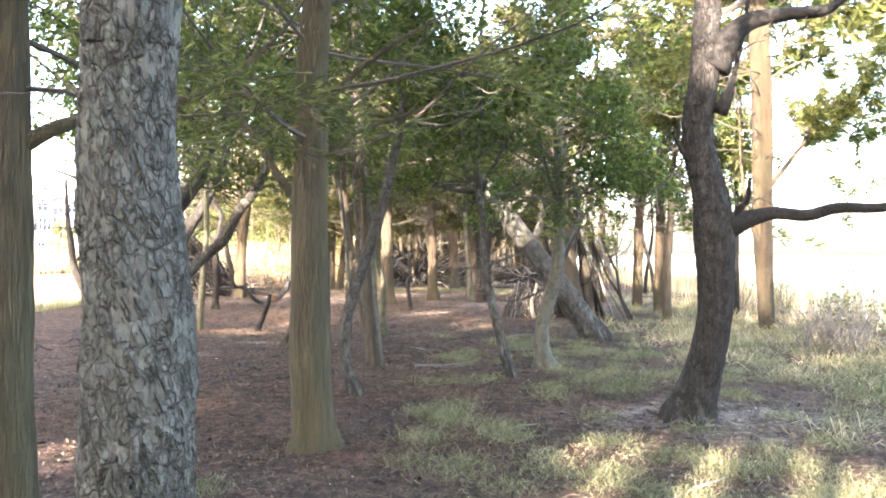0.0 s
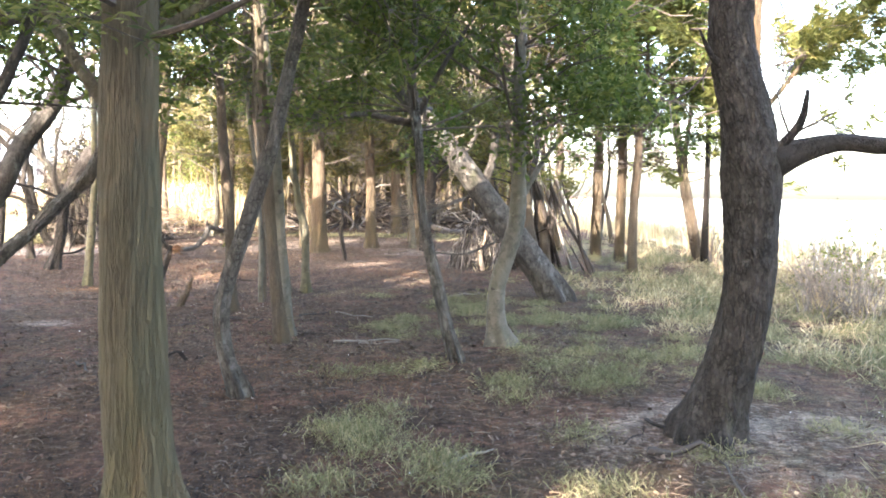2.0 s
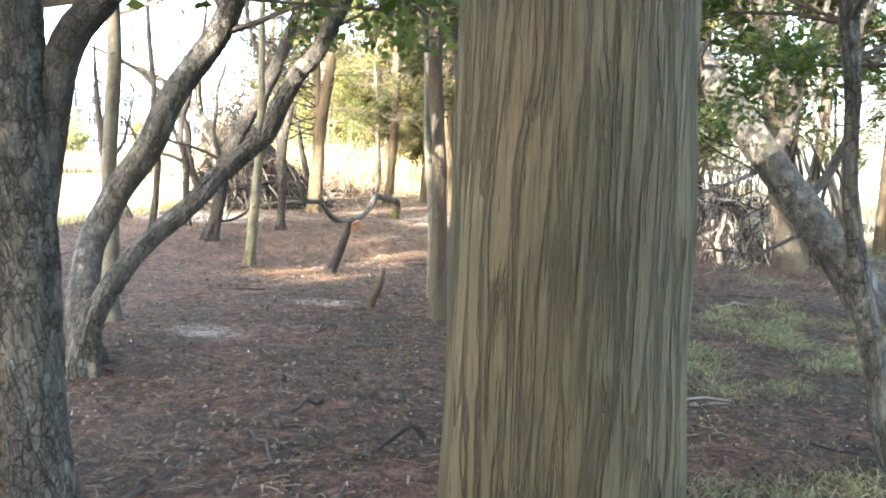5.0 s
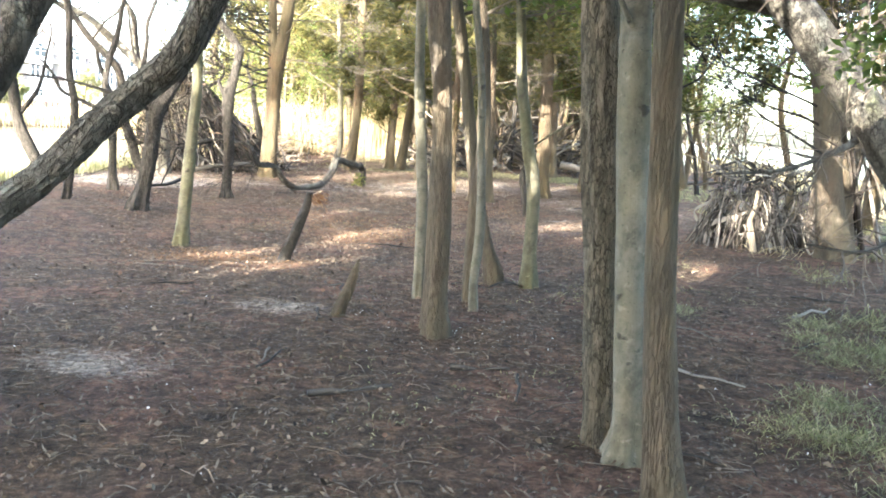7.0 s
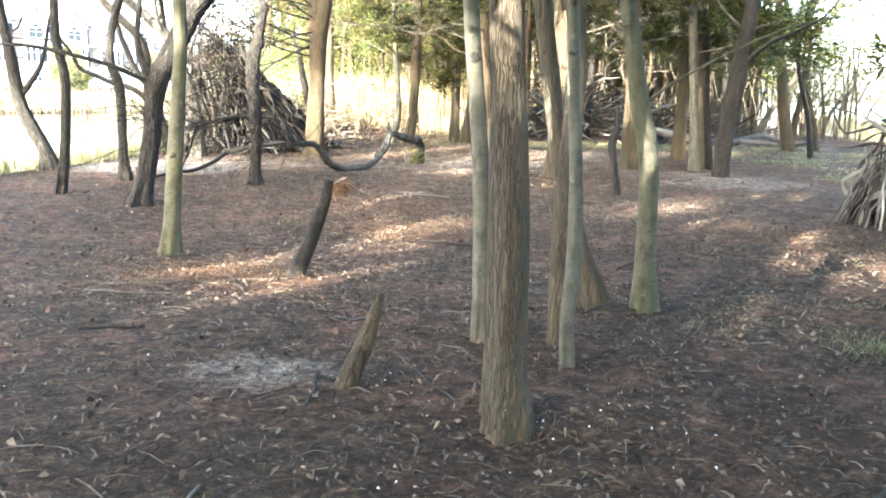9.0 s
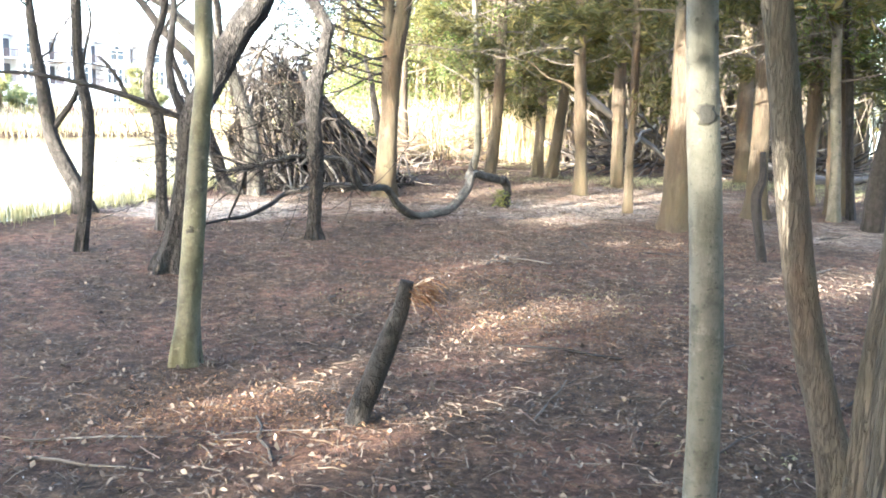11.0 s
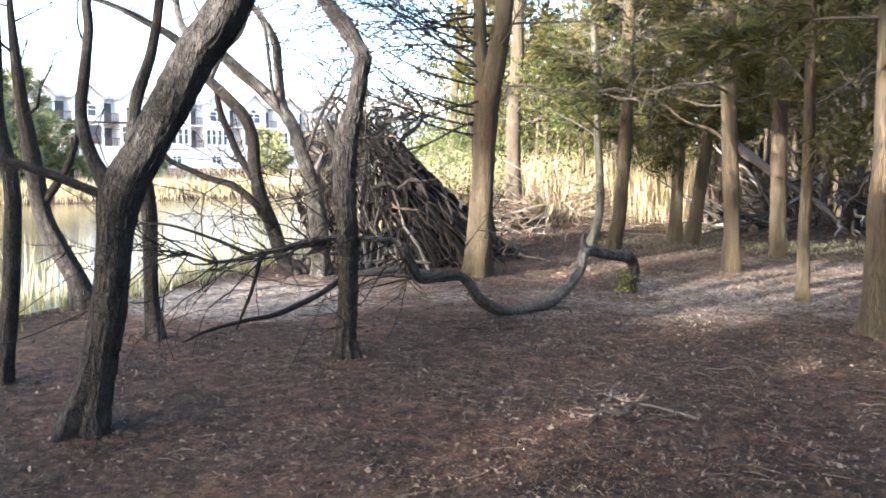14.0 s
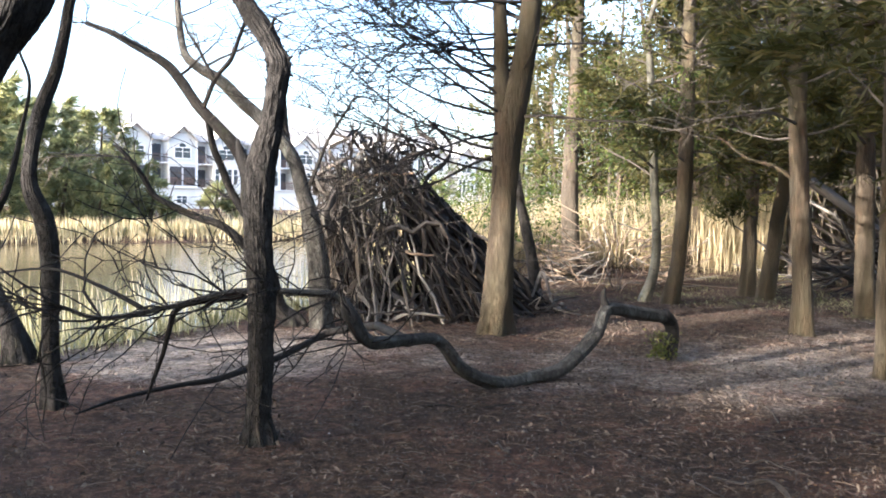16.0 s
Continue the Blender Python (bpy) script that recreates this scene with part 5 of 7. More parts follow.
tree(CEDAR, "cedar", "stout cedar with flared foot and dead twigs overhead", [(-1.58, 24.4, -0.01, 0.277), (-1.59, 24.4, 0.32, 0.215), (-1.6, 24.4, 0.97, 0.187), (-1.6, 24.4, 1.61, 0.173), (-1.61, 24.4, 2.25, 0.159), (-1.63, 24.4, 2.87, 0.146), (-1.65, 24.41, 3.37, 0.126)], 7.5, 42, crown="cedar", low=2.2, spread=2.3, amount=1.9, leaf=1.1, near=2, bare=0.25)
tree(CEDAR, "cedar", "tall cedar before the brush heap", [(0.49, 34.2, -0, 0.219), (0.44, 34.21, 1.03, 0.172), (0.4, 34.22, 2.17, 0.171), (0.34, 34.23, 3.41, 0.159)], 8.5, 43, crown="cedar", low=2.0, spread=2.2, amount=1.9, leaf=1.1, near=1)
tree(CEDAR, "cedar", "cedar with sunlit tan bark", [(-0.3, 26.3, -0, 0.204), (-0.32, 26.3, 0.53, 0.15), (-0.32, 26.3, 1.35, 0.134), (-0.35, 26.31, 2.24, 0.126), (-0.38, 26.32, 3.12, 0.118), (-0.41, 26.32, 3.7, 0.11)], 8.0, 44, crown="cedar", low=2.2, spread=2.1, amount=1.9, leaf=1.1, near=2, bare=0.25)
tree(CEDAR, "cedar", "cedar with deep brown bark", [(0.93, 28.95, 0, 0.163), (0.92, 28.95, 0.8, 0.126), (0.94, 28.95, 1.7, 0.126), (0.9, 28.96, 2.58, 0.116)], 8.0, 45, crown="cedar", low=2.2, spread=2.1, amount=1.9, leaf=1.1, near=1, bare=0.25)
tree("holly_tree", "oak", "thin dark stem among the cedars", [(1.21, 26.91, 0.02, 0.069), (1.09, 26.93, 1.17, 0.059), (1.02, 26.95, 2.03, 0.058)], 6.5, 46, crown="leaf", low=2.0, spread=1.3, near=1)
tree(OAK, "oak", "dark leaning oak with patchy bark", [(1.14, 25.4, 0.01, 0.134), (1.17, 25.4, 0.69, 0.15), (1.26, 25.38, 1.4, 0.14), (1.34, 25.36, 2.09, 0.13), (1.44, 25.34, 2.86, 0.103)], 6.0, 47, [[(1.3, 25.37, 1.8, 0.05), (1.7, 25.2, 2.2, 0.04), (2.3, 25.0, 2.5, 0.02)]], crown="leaf", low=2.2, spread=2.0, amount=1.3, near=1)
tree(CEDAR, "cedar", "cedar standing in the open light", [(4.33, 33.52, 0.03, 0.167), (4.14, 33.57, 1.05, 0.139), (4.01, 33.61, 2.14, 0.124)], 6.5, 48, crown="cedar", low=1.8, spread=1.8, near=1)
tree("holly_tree", "pale", "light grey slim trunk", [(0.86, 26.46, 0.01, 0.096), (0.81, 26.47, 0.97, 0.076), (0.71, 26.48, 2.09, 0.075)], 6.5, 50, crown="leaf", low=2.0, spread=1.5, near=1)
tree(CEDAR, "mid", "stout pale cedar trunk beside the low stick shelter", [(3.04, 18.98, -0.04, 0.241), (2.92, 19.03, 0.59, 0.182), (2.83, 19.07, 1.17, 0.167), (2.76, 19.1, 1.67, 0.159)], 7.0, 51, crown="cedar", low=2.0, spread=2.0, amount=1.7, near=2, bare=0.3, fan=((-0.6, -0.5, 0.3), 6, 1.3, 3.0))
tree(CEDAR, "mid", "slim trunk behind the low stick shelter", [(3.41, 19.52, 0.04, 0.092), (3.29, 19.56, 0.8, 0.084), (3.2, 19.6, 1.32, 0.076)], 6.0, 52, crown="cedar", low=1.9, spread=1.7, near=1, bare=0.2, amount=1.8)
tree(CEDAR, "cedar", "tall sunlit cedar in the open edge", [(6.21, 16.33, 0.05, 0.139), (6.15, 16.36, 1.18, 0.161), (6.12, 16.37, 2.68, 0.182), (6.1, 16.38, 4.28, 0.193), (6.04, 16.4, 5.88, 0.182)], 9.0, 53, [[(6.15, 16.36, 1.5, 0.05), (5.8, 16.2, 2.2, 0.04), (5.6, 16.1, 3.2, 0.03)], [(6.1, 16.37, 2.6, 0.05), (6.6, 16.2, 3.3, 0.04), (7.0, 16.1, 3.9, 0.02)]], crown="cedar", low=3.0, spread=3.0, amount=4.0, near=1, bare=0.1, leaf=1.1, green=SUNNY)
tree(CEDAR, "mid", "thin curved trunk at the wood's edge", [(4.96, 18.91, 0.01, 0.104), (4.96, 18.91, 0.8, 0.092), (4.98, 18.91, 1.48, 0.086), (5.03, 18.89, 2.28, 0.085)], 6.0, 54, crown="cedar", low=1.9, spread=1.7, near=1, bare=0.2, amount=1.6, canopy=(2.8, 2.0, 3.0))
tree(CEDAR, "cedar", "slim cedar at the wood's edge", [(5.55, 22.01, 0.05, 0.122), (5.56, 22.01, 1.21, 0.115), (5.58, 22.01, 2.41, 0.108), (5.57, 22.01, 3.61, 0.1)], 7.0, 55, crown="cedar", low=2.4, spread=1.6, near=1, bare=0.4)
tree(CEDAR, "cedar", "cedar with twisting stems", [(5.28, 23.21, 0.06, 0.144), (5.3, 23.2, 1.32, 0.129), (5.32, 23.2, 2.59, 0.114)], 7.0, 56, crown="cedar", low=2.2, spread=1.8, near=1, bare=0.4)
tree(CEDAR, "mid", "thin leaning cedar against the bright water", [(7.3, 21.77, 0.08, 0.092), (7.06, 21.85, 1.38, 0.092), (6.92, 21.9, 2.29, 0.092), (6.77, 21.95, 3.46, 0.085)], 7.0, 57, crown="cedar", low=1.8, spread=1.8, near=1, bare=0.3)
tree(CEDAR, "cedar", "dark cedar trunk deep in the wood", [(1.12, 27.5, -0.06, 0.182), (1.05, 27.5, 1.61, 0.164), (1.01, 27.5, 2.7, 0.155)], 8.0, 58, crown="cedar", low=1.9, spread=2.0, amount=1.8, near=1)

# unseen tree, added to keep low sun off the first oak
tree("holly_tree", "oak", "unseen holly behind the walk's start, added to shade the lichened oak", [(-4.95, -4.95, 0, 0.07), (-4.95, -4.95, 1.2, 0.06), (-4.95, -4.95, 2.4, 0.05)], 6.2, 61, crown="leaf", low=1.8, spread=1.6, amount=3.6, near=0, leaf=0.22)

# second unseen holly, added where it blocks sun from the mossy trunk
tree("holly_tree", "oak", "unseen holly on the bank, added to shade the mossy trunk", [(-10.4, 3.9, 0, 0.09), (-10.4, 3.9, 1.6, 0.08), (-10.4, 3.9, 3.2, 0.07)], 7.6, 62, crown="leaf", low=3.4, spread=1.5, amount=3.4, near=0, leaf=0.2)

# slim stems at the edges of the wood
edge = np.random.default_rng(77)
for i in range(24):
    if i < 10:
        x, y = 3.0 + edge.uniform(0, 5.5), 19.5 + edge.uniform(0, 18)
    else:
        x, y = -3.0 + edge.uniform(0, 9), 37 + edge.uniform(0, 8)
    r = edge.uniform(0.05, 0.11)
    dx = edge.normal() * 0.3
    tree(CEDAR, ("mid", "cedar", "oak")[i % 3], "slim twisted stem at the far edge of the wood", [(x, y, 0, r * 1.3), (x + dx * 0.3, y, 0.9, r), (x + dx, y, 2.2, r * 0.8), (x + dx * 0.8, y, 3.2, r * 0.7)],
         6.0 + edge.uniform(0, 2.5), 100 + i, crown="cedar" if i % 2 or i < 10 else "leaf", low=1.9, spread=1.7, amount=0.8 if i >= 10 else 0.65, near=0, bare=0.3 if i >= 10 else 0.6, leaf=1.2 if i % 2 or i < 10 else 0.09, green=SUNNY if i < 10 else None)


# ---- sticks and what is built of them ----
def stick_meshes(material, n=7, bend=1.0):
    out = []
    rng = np.random.default_rng(len(material.name))
    for i in range(n):
        pts = [(rng.normal() * 0.9 * (0 < u < 1), rng.normal() * 0.9 * (0 < u < 1), u, 1.0 - 0.5 * u) for u in (0, 0.25, 0.5, 0.75, 1.0)]
        v, f = tube([(x * 1.2 * bend, y * 1.2 * bend, z * 20, r) for x, y, z, r in pts], 5, 6.0 if bend == 1.0 else 2.5)
        out.append(mesh_of("stick", [(x, y, z / 20) for x, y, z in v], f, material, True))
    return out


STICKS = {k: stick_meshes(m) for k, m in (("grey", STICK), ("dark", DARKSTICK), ("tan", TANSTICK), ("black", BLACKSTICK))}
STICKS["crooked"] = stick_meshes(STICK, 7, 3.2)
STICKS["dark_crooked"] = stick_meshes(DARKSTICK, 7, 3.2)
STICKS["gnarled"] = stick_meshes(STICK, 7, 6.0)
STICKS["dark_gnarled"] = stick_meshes(DARKSTICK, 7, 6.0)


def stick(parent, a, b, r, kind, i, name="stick", label=""):
    """A stick from a to b; r is its thickness at a."""
    a, b = Vector(a), Vector(b)
    ob = new(name, STICKS[kind][i % 7])
    turn = (b - a).to_track_quat("Z", "Y") @ Euler((0, 0, i * 1.3)).to_quaternion()
    m = Matrix.LocRotScale(a, turn, (r, r, (b - a).length))
    if parent:
        ob.parent = parent
        m = Matrix.Translation(parent.location).inverted() @ m
    ob.matrix_basis = m
    if label:
        ob["label"] = label
    return ob


def stick_shelter():
    """A tall heap of poles and brushwood about a standing pole: upright and tangled on one side, a long slope of logs
    on the other, its shade put into their colour.
    """
    rng = np.random.default_rng(5)
    foot, head = Vector((-8.75, 28.6, 0)), Vector((-9.0, 28.45, 1.95))
    thing = group_at("stick_shelter", (foot.x, foot.y, ground_z(foot.x, foot.y)), "tall heaped shelter of tangled grey sticks and dark logs", "shelter")
    FLANK = 0.58

    def rim(a):
        """How far out the sticks stand: steep on one side, drawn out on the other."""
        c = math.cos(a - FLANK)
        return 1.45 + 0.85 * max(0.0, c) ** 1.3 - 0.45 * max(0.0, -c) ** 1.5

    def shoulder(a):
        """How wide the heap still is at the height of its shoulder."""
        c = math.cos(a - FLANK)
        return 0.72 - (0.4 if c > 0 else 0.1) * c

    def flank_at(a):
        return math.cos(a - FLANK) > 0.25

    for i in range(300):
        a = rng.uniform(0, 2 * math.pi)
        flank = flank_at(a)
        rad = rim(a) * rng.uniform(0.8, 1.06)
        start = Vector((foot.x + rad * math.cos(a), foot.y + rad * math.sin(a), 0))
        start.z = ground_z(start.x, start.y) - 0.04
        b = a + rng.normal() * (0.25 if flank else 0.35)
        top = shoulder(b) * rng.uniform(0.55, 1.05)
        goal = Vector((head.x + top * math.cos(b), head.y + top * math.sin(b), head.z + rng.normal() * 0.16))
        f = rng.uniform(0.7, 1.15) if i % 3 else rng.uniform(0.35, 0.8)
        end = start.lerp(goal, f)
        swing = rng.normal() * (0.28 if flank else 0.3)
        end += Vector((-math.sin(a) * swing, math.cos(a) * swing, 0))
        # the slope turned from the sun gets darker sticks, shade by colour
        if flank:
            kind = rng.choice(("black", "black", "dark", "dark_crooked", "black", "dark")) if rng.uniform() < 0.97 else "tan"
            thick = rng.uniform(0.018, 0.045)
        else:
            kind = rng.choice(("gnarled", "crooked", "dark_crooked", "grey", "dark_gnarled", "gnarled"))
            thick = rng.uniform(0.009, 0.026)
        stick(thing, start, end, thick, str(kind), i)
    # logs laid slantwise on the long slope, and sticks laid across the steep side
    for i in range(60):
        a = FLANK + rng.uniform(-1.1, 1.1)
        u = rng.uniform(0.1, 0.9)
        rad = rim(a) * (1 - u) + shoulder(a) * u
        p = Vector((foot.x + rad * math.cos(a), foot.y + rad * math.sin(a), 0.05 + u * 1.9))
        down = Vector((math.cos(a), math.sin(a), -1.15)).normalized() * rng.uniform(0.4, 1.0)
        w = down + Vector((-math.sin(a), math.cos(a), 0)) * rng.normal() * 0.35
        q = p + w
        q.z = max(q.z, 0.02)
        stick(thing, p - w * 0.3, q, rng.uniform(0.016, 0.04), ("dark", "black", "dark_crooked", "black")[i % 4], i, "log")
    for i in range(70):
        a = FLANK + math.pi + rng.uniform(-1.4, 1.4)
        u = rng.uniform(0.0, 1.0)
        rad = (rim(a) * (1 - u) + shoulder(a) * u) * rng.uniform(0.95, 1.08)
        p = Vector((foot.x + (head.x - foot.x) * u + rad * math.cos(a), foot.y + (head.y - foot.y) * u + rad * math.sin(a), 0.06 + u * 1.9))
        w = Vector((-math.sin(a), math.cos(a), rng.normal() * 0.8)) * rng.uniform(0.2, 0.5)
        if p.z - abs(w.z) < 0.02:
            w.z = 0
        stick(thing, p - w, p + w, rng.uniform(0.007, 0.018), ("gnarled", "dark_gnarled", "crooked")[i % 3], i)
    # a loose tangle of brushwood laid over it, too fine to tell apart
    bits = []
    for i in range(760):
        a = FLANK + math.pi + rng.normal() * 1.15
        u = rng.uniform(0, 1) ** 0.8
        rad = (rim(a) * (1 - u) + shoulder(a) * u) * rng.uniform(0.85, 1.1)
        p = Vector((foot.x + (head.x - foot.x) * u + rad * math.cos(a), foot.y + (head.y - foot.y) * u + rad * math.sin(a), 0.05 + 2.0 * u))
        w = (head - p).normalized() * rng.choice((-1, 1)) + Vector(rng.normal(size=3) * 0.75)
        limb = limb_from(rng, p, np.array(w.normalized()), rng.uniform(0.25, 0.8), rng.uniform(0.004, 0.01), 0, 5, 0.32)
        bits.append(tube(limb, 4, 0.15, 0, 0, thing.location, False))
    tagged(child("brushwood", mesh_of("brushwood", *joined(bits), BRANCH), thing, "fine grey brushwood"), kind="stuff")
    # the ragged crown, and short sticks about the foot
    for i in range(120):
        a = rng.uniform(0, 2 * math.pi)
        if i < 80:
            c = head + Vector(rng.normal(size=3) * (0.3, 0.25, 0.2)) + Vector((0, 0, 0.2))
            w = Vector(rng.normal(size=3) * (0.28, 0.25, 0.2)) + Vector((0, 0, rng.uniform(0.2, 0.75)))
        else:
            rad = rim(a) * rng.uniform(0.95, 1.15)
            c = foot + Vector((rad * math.cos(a), rad * math.sin(a), 0.1 + rng.uniform(0, 0.15)))
            w = Vector(rng.normal(size=3) * (0.6, 0.6, 0.08))
        stick(thing, c - w * 0.5, c + w * 0.5, rng.uniform(0.01, 0.028), ("gnarled", "dark", "dark_gnarled", "dark_crooked", "crooked")[i % 5], i)
    # the poles that stand out
    for a, b, r, k in (((-8.75, 28.34, 1.2), (-8.78, 28.35, 3.38), 0.026, "dark"), ((-8.5, 28.9, 1.7), (-8.42, 28.92, 2.85), 0.035, "dark_gnarled"),
                       ((-8.43, 28.92, 2.6), (-8.62, 28.85, 2.85), 0.02, "dark"), ((-8.43, 28.92, 2.6), (-8.3, 29.0, 2.95), 0.02, "dark"), ((-8.85, 28.3, 2.3), (-8.45, 28.5, 2.9), 0.02, "crooked"),
                       ((-9.1, 27.9, 2.0), (-8.25, 28.2, 2.03), 0.03, "tan"), ((-9.75, 27.9, 1.72), (-9.05, 27.9, 2.02), 0.045, "gnarled"), ((-8.7, 28.5, 2.35), (-8.05, 28.6, 2.3), 0.03, "dark"),
                       ((-9.3, 27.3, 0.02), (-9.25, 27.6, 1.2), 0.1, "gnarled"), ((-9.27, 27.58, 1.1), (-9.15, 27.9, 2.25), 0.075, "gnarled"), ((-7.6, 27.0, 0.02), (-8.55, 27.75, 1.5), 0.022, "crooked"),
                       ((-7.3, 27.3, 0.02), (-8.2, 27.9, 1.3), 0.026, "grey"), ((-6.8, 29.6, 0.02), (-8.6, 28.6, 2.0), 0.045, "dark"), ((-8.25, 27.4, 1.2), (-7.6, 27.75, 1.3), 0.05, "grey"), ((-7.9, 27.35, 0.95), (-7.55, 27.5, 0.9), 0.025, "tan")):
        stick(thing, a, b, r, k, int(100 * r) + len(k), "pole")
    return thing


def low_shelter():
    """A low round hut of short sticks with brush across its top."""
    rng = np.random.default_rng(8)
    c = Vector((2.15, 20.0, 0))
    thing = group_at("low_stick_shelter", (c.x, c.y, ground_z(c.x, c.y)), "low hut of upright sticks roofed with brushwood", "shelter")
    for i in range(230):
        a = rng.uniform(0, 2 * math.pi)
        side = Vector((rng.uniform(0, 0.85), 0.25 * rng.uniform(0, 1), 0)) if i % 2 else Vector((0, 0, 0))
        rad = rng.uniform(0.5, 0.8)
        b = a + rng.normal() * 0.3
        s = c + side + Vector((rad * math.cos(a), rad * math.sin(a), -0.03))
        top = rng.uniform(0.35, 0.75)
        e = c + side + Vector((top * rad * math.cos(b), top * rad * math.sin(b), rng.uniform(0.6, 1.05)))
        e += Vector(rng.normal(size=3) * 0.1)
        stick(thing, s, s.lerp(e, rng.uniform(0.45, 1.15)), rng.uniform(0.007, 0.02), ("grey", "dark_crooked", "dark", "crooked", "dark", "gnarled")[i % 6], i)
    for i in range(60):
        p = c + Vector((rng.uniform(-0.5, 1.1), rng.uniform(-0.5, 0.5), rng.uniform(0.72, 1.12)))
        w = Vector(rng.normal(size=3) * (0.42, 0.4, 0.2))
        stick(thing, p - w * 0.6, p + w * 0.6, rng.uniform(0.006, 0.016), ("black", "dark_gnarled", "dark", "gnarled")[i % 4], i)
    stick(thing, (2.05, 19.2, 0), (2.15, 19.6, 0.8), 0.05, "tan", 3, "bark_slab", "torn slab of orange bark")
    return thing


def leaning_poles():
    rng = np.random.default_rng(9)
    thing = group_at("leaning_pole_stack", (3.3, 19.3, ground_z(3.3, 19.3)), "long dark poles leaned against a standing trunk", "pole stack")
    for i in range(17):
        a = rng.uniform(-0.5, 1.9)
        s = Vector((3.0 + 1.25 * math.cos(a), 19.1 + 0.9 * math.sin(a), -0.02))
        e = Vector((2.9, 19.1, 2.5)) + Vector(rng.normal(size=3) * 0.2)
        stick(thing, s, s.lerp(e, rng.uniform(0.7, 1.15)), rng.uniform(0.02, 0.05), ("dark", "grey")[i % 2], i, "pole")


def brush_heap(name, c, radius, height, n, kinds, seed, label, thick=(0.008, 0.02)):
    rng = np.random.default_rng(seed)
    thing = group_at(name, (c[0], c[1], ground_z(*c)), label, "brush heap")
    for i in range(n):
        a = rng.uniform(0, 2 * math.pi)
        u = rng.uniform(0, 1) ** 0.6
        p = Vector((c[0] + radius * u * math.cos(a) * 0.8, c[1] + radius * u * math.sin(a) * 0.8, height * (1 - u) * rng.uniform(0.4, 1.0)))
        out = Vector((math.cos(a), math.sin(a), rng.uniform(-0.5, 0.7))) * rng.uniform(0.4, 0.9) * radius * 0.8 + Vector(rng.normal(size=3) * 0.25)
        q = p + out
        q.z = max(q.z, ground_z(q.x, q.y) + 0.01)
        p.z = max(p.z, ground_z(p.x, p.y) + 0.02)
        stick(thing, p, q, rng.uniform(*thick), kinds[i % len(kinds)], i)
    return thing


stick_shelter()
low_shelter()
leaning_poles()
brush_heap("brush_heap", (-7.3, 35.4), 1.7, 1.7, 170, ("tan", "tan", "grey"), 21, "round heap of tan cut twigs beside the pond", (0.008, 0.018))
brush_heap("brush_heap", (-8.6, 34.6), 1.2, 1.1, 70, ("dark", "grey"), 22, "dark tangle of brushwood behind the shelter")
brush_heap("brush_heap", (-1.2, 38.0), 2.8, 2.4, 170, ("dark", "grey", "dark"), 23, "large dark tangle of fallen boughs", (0.015, 0.05))
brush_heap("brush_heap", (1.6, 38.6), 2.6, 1.6, 130, ("dark", "dark", "grey"), 24, "wide low heap of dead boughs", (0.015, 0.05))
for i, (a, b, r, k) in enumerate((((-3.6, 36.8, 2.2), (-1.0, 36.4, 0.12), 0.12, "grey"), ((0.9, 35.6, 0.4), (4.4, 35.0, 0.1), 0.13, "grey"), ((2.2, 34.8, 0.12), (6.0, 36.4, 0.18), 0.1, "grey"))):
    tagged(stick(None, a, b, r, k, i, "fallen_log"), "weathered grey fallen log on the wood floor", "log", "fallen logs")


# ---- the low crooked bough that rests on a post-like stub ----
CURL = [(-4.2, 26.39, -0.04, 0.08), (-4.19, 26.45, 0.31, 0.08), (-4.26, 26.35, 0.45, 0.085), (-4.42, 25.95, 0.49, 0.076), (-4.58, 25.4, 0.57, 0.066), (-4.61, 25.15, 0.38, 0.075), (-4.77, 24.74, 0.11, 0.077), (-4.96, 24.42, -0.06, 0.075), (-5.12, 24.04, 0.02, 0.068), (-5.27, 23.68, 0.21, 0.065), (-5.4, 23.49, 0.45, 0.054), (-5.45, 23.07, 0.51, 0.052), (-5.51, 22.63, 0.55, 0.057), (-5.56, 22.45, 0.75, 0.067), (-5.66, 22.46, 0.88, 0.036), (-5.83, 22.29, 0.91, 0.028), (-6.01, 22.09, 0.93, 0.028), (-6.18, 21.88, 0.92, 0.025), (-6.4, 21.59, 0.84, 0.021), (-6.67, 21.29, 0.78, 0.017), (-6.81, 21.11, 0.86, 0.012)]
CURL = [(x, y, max(z, 0.05) if 5 < i < 10 else z, r * (0.84 if i > 3 else 0.9)) for i, (x, y, z, r) in enumerate(CURL)]
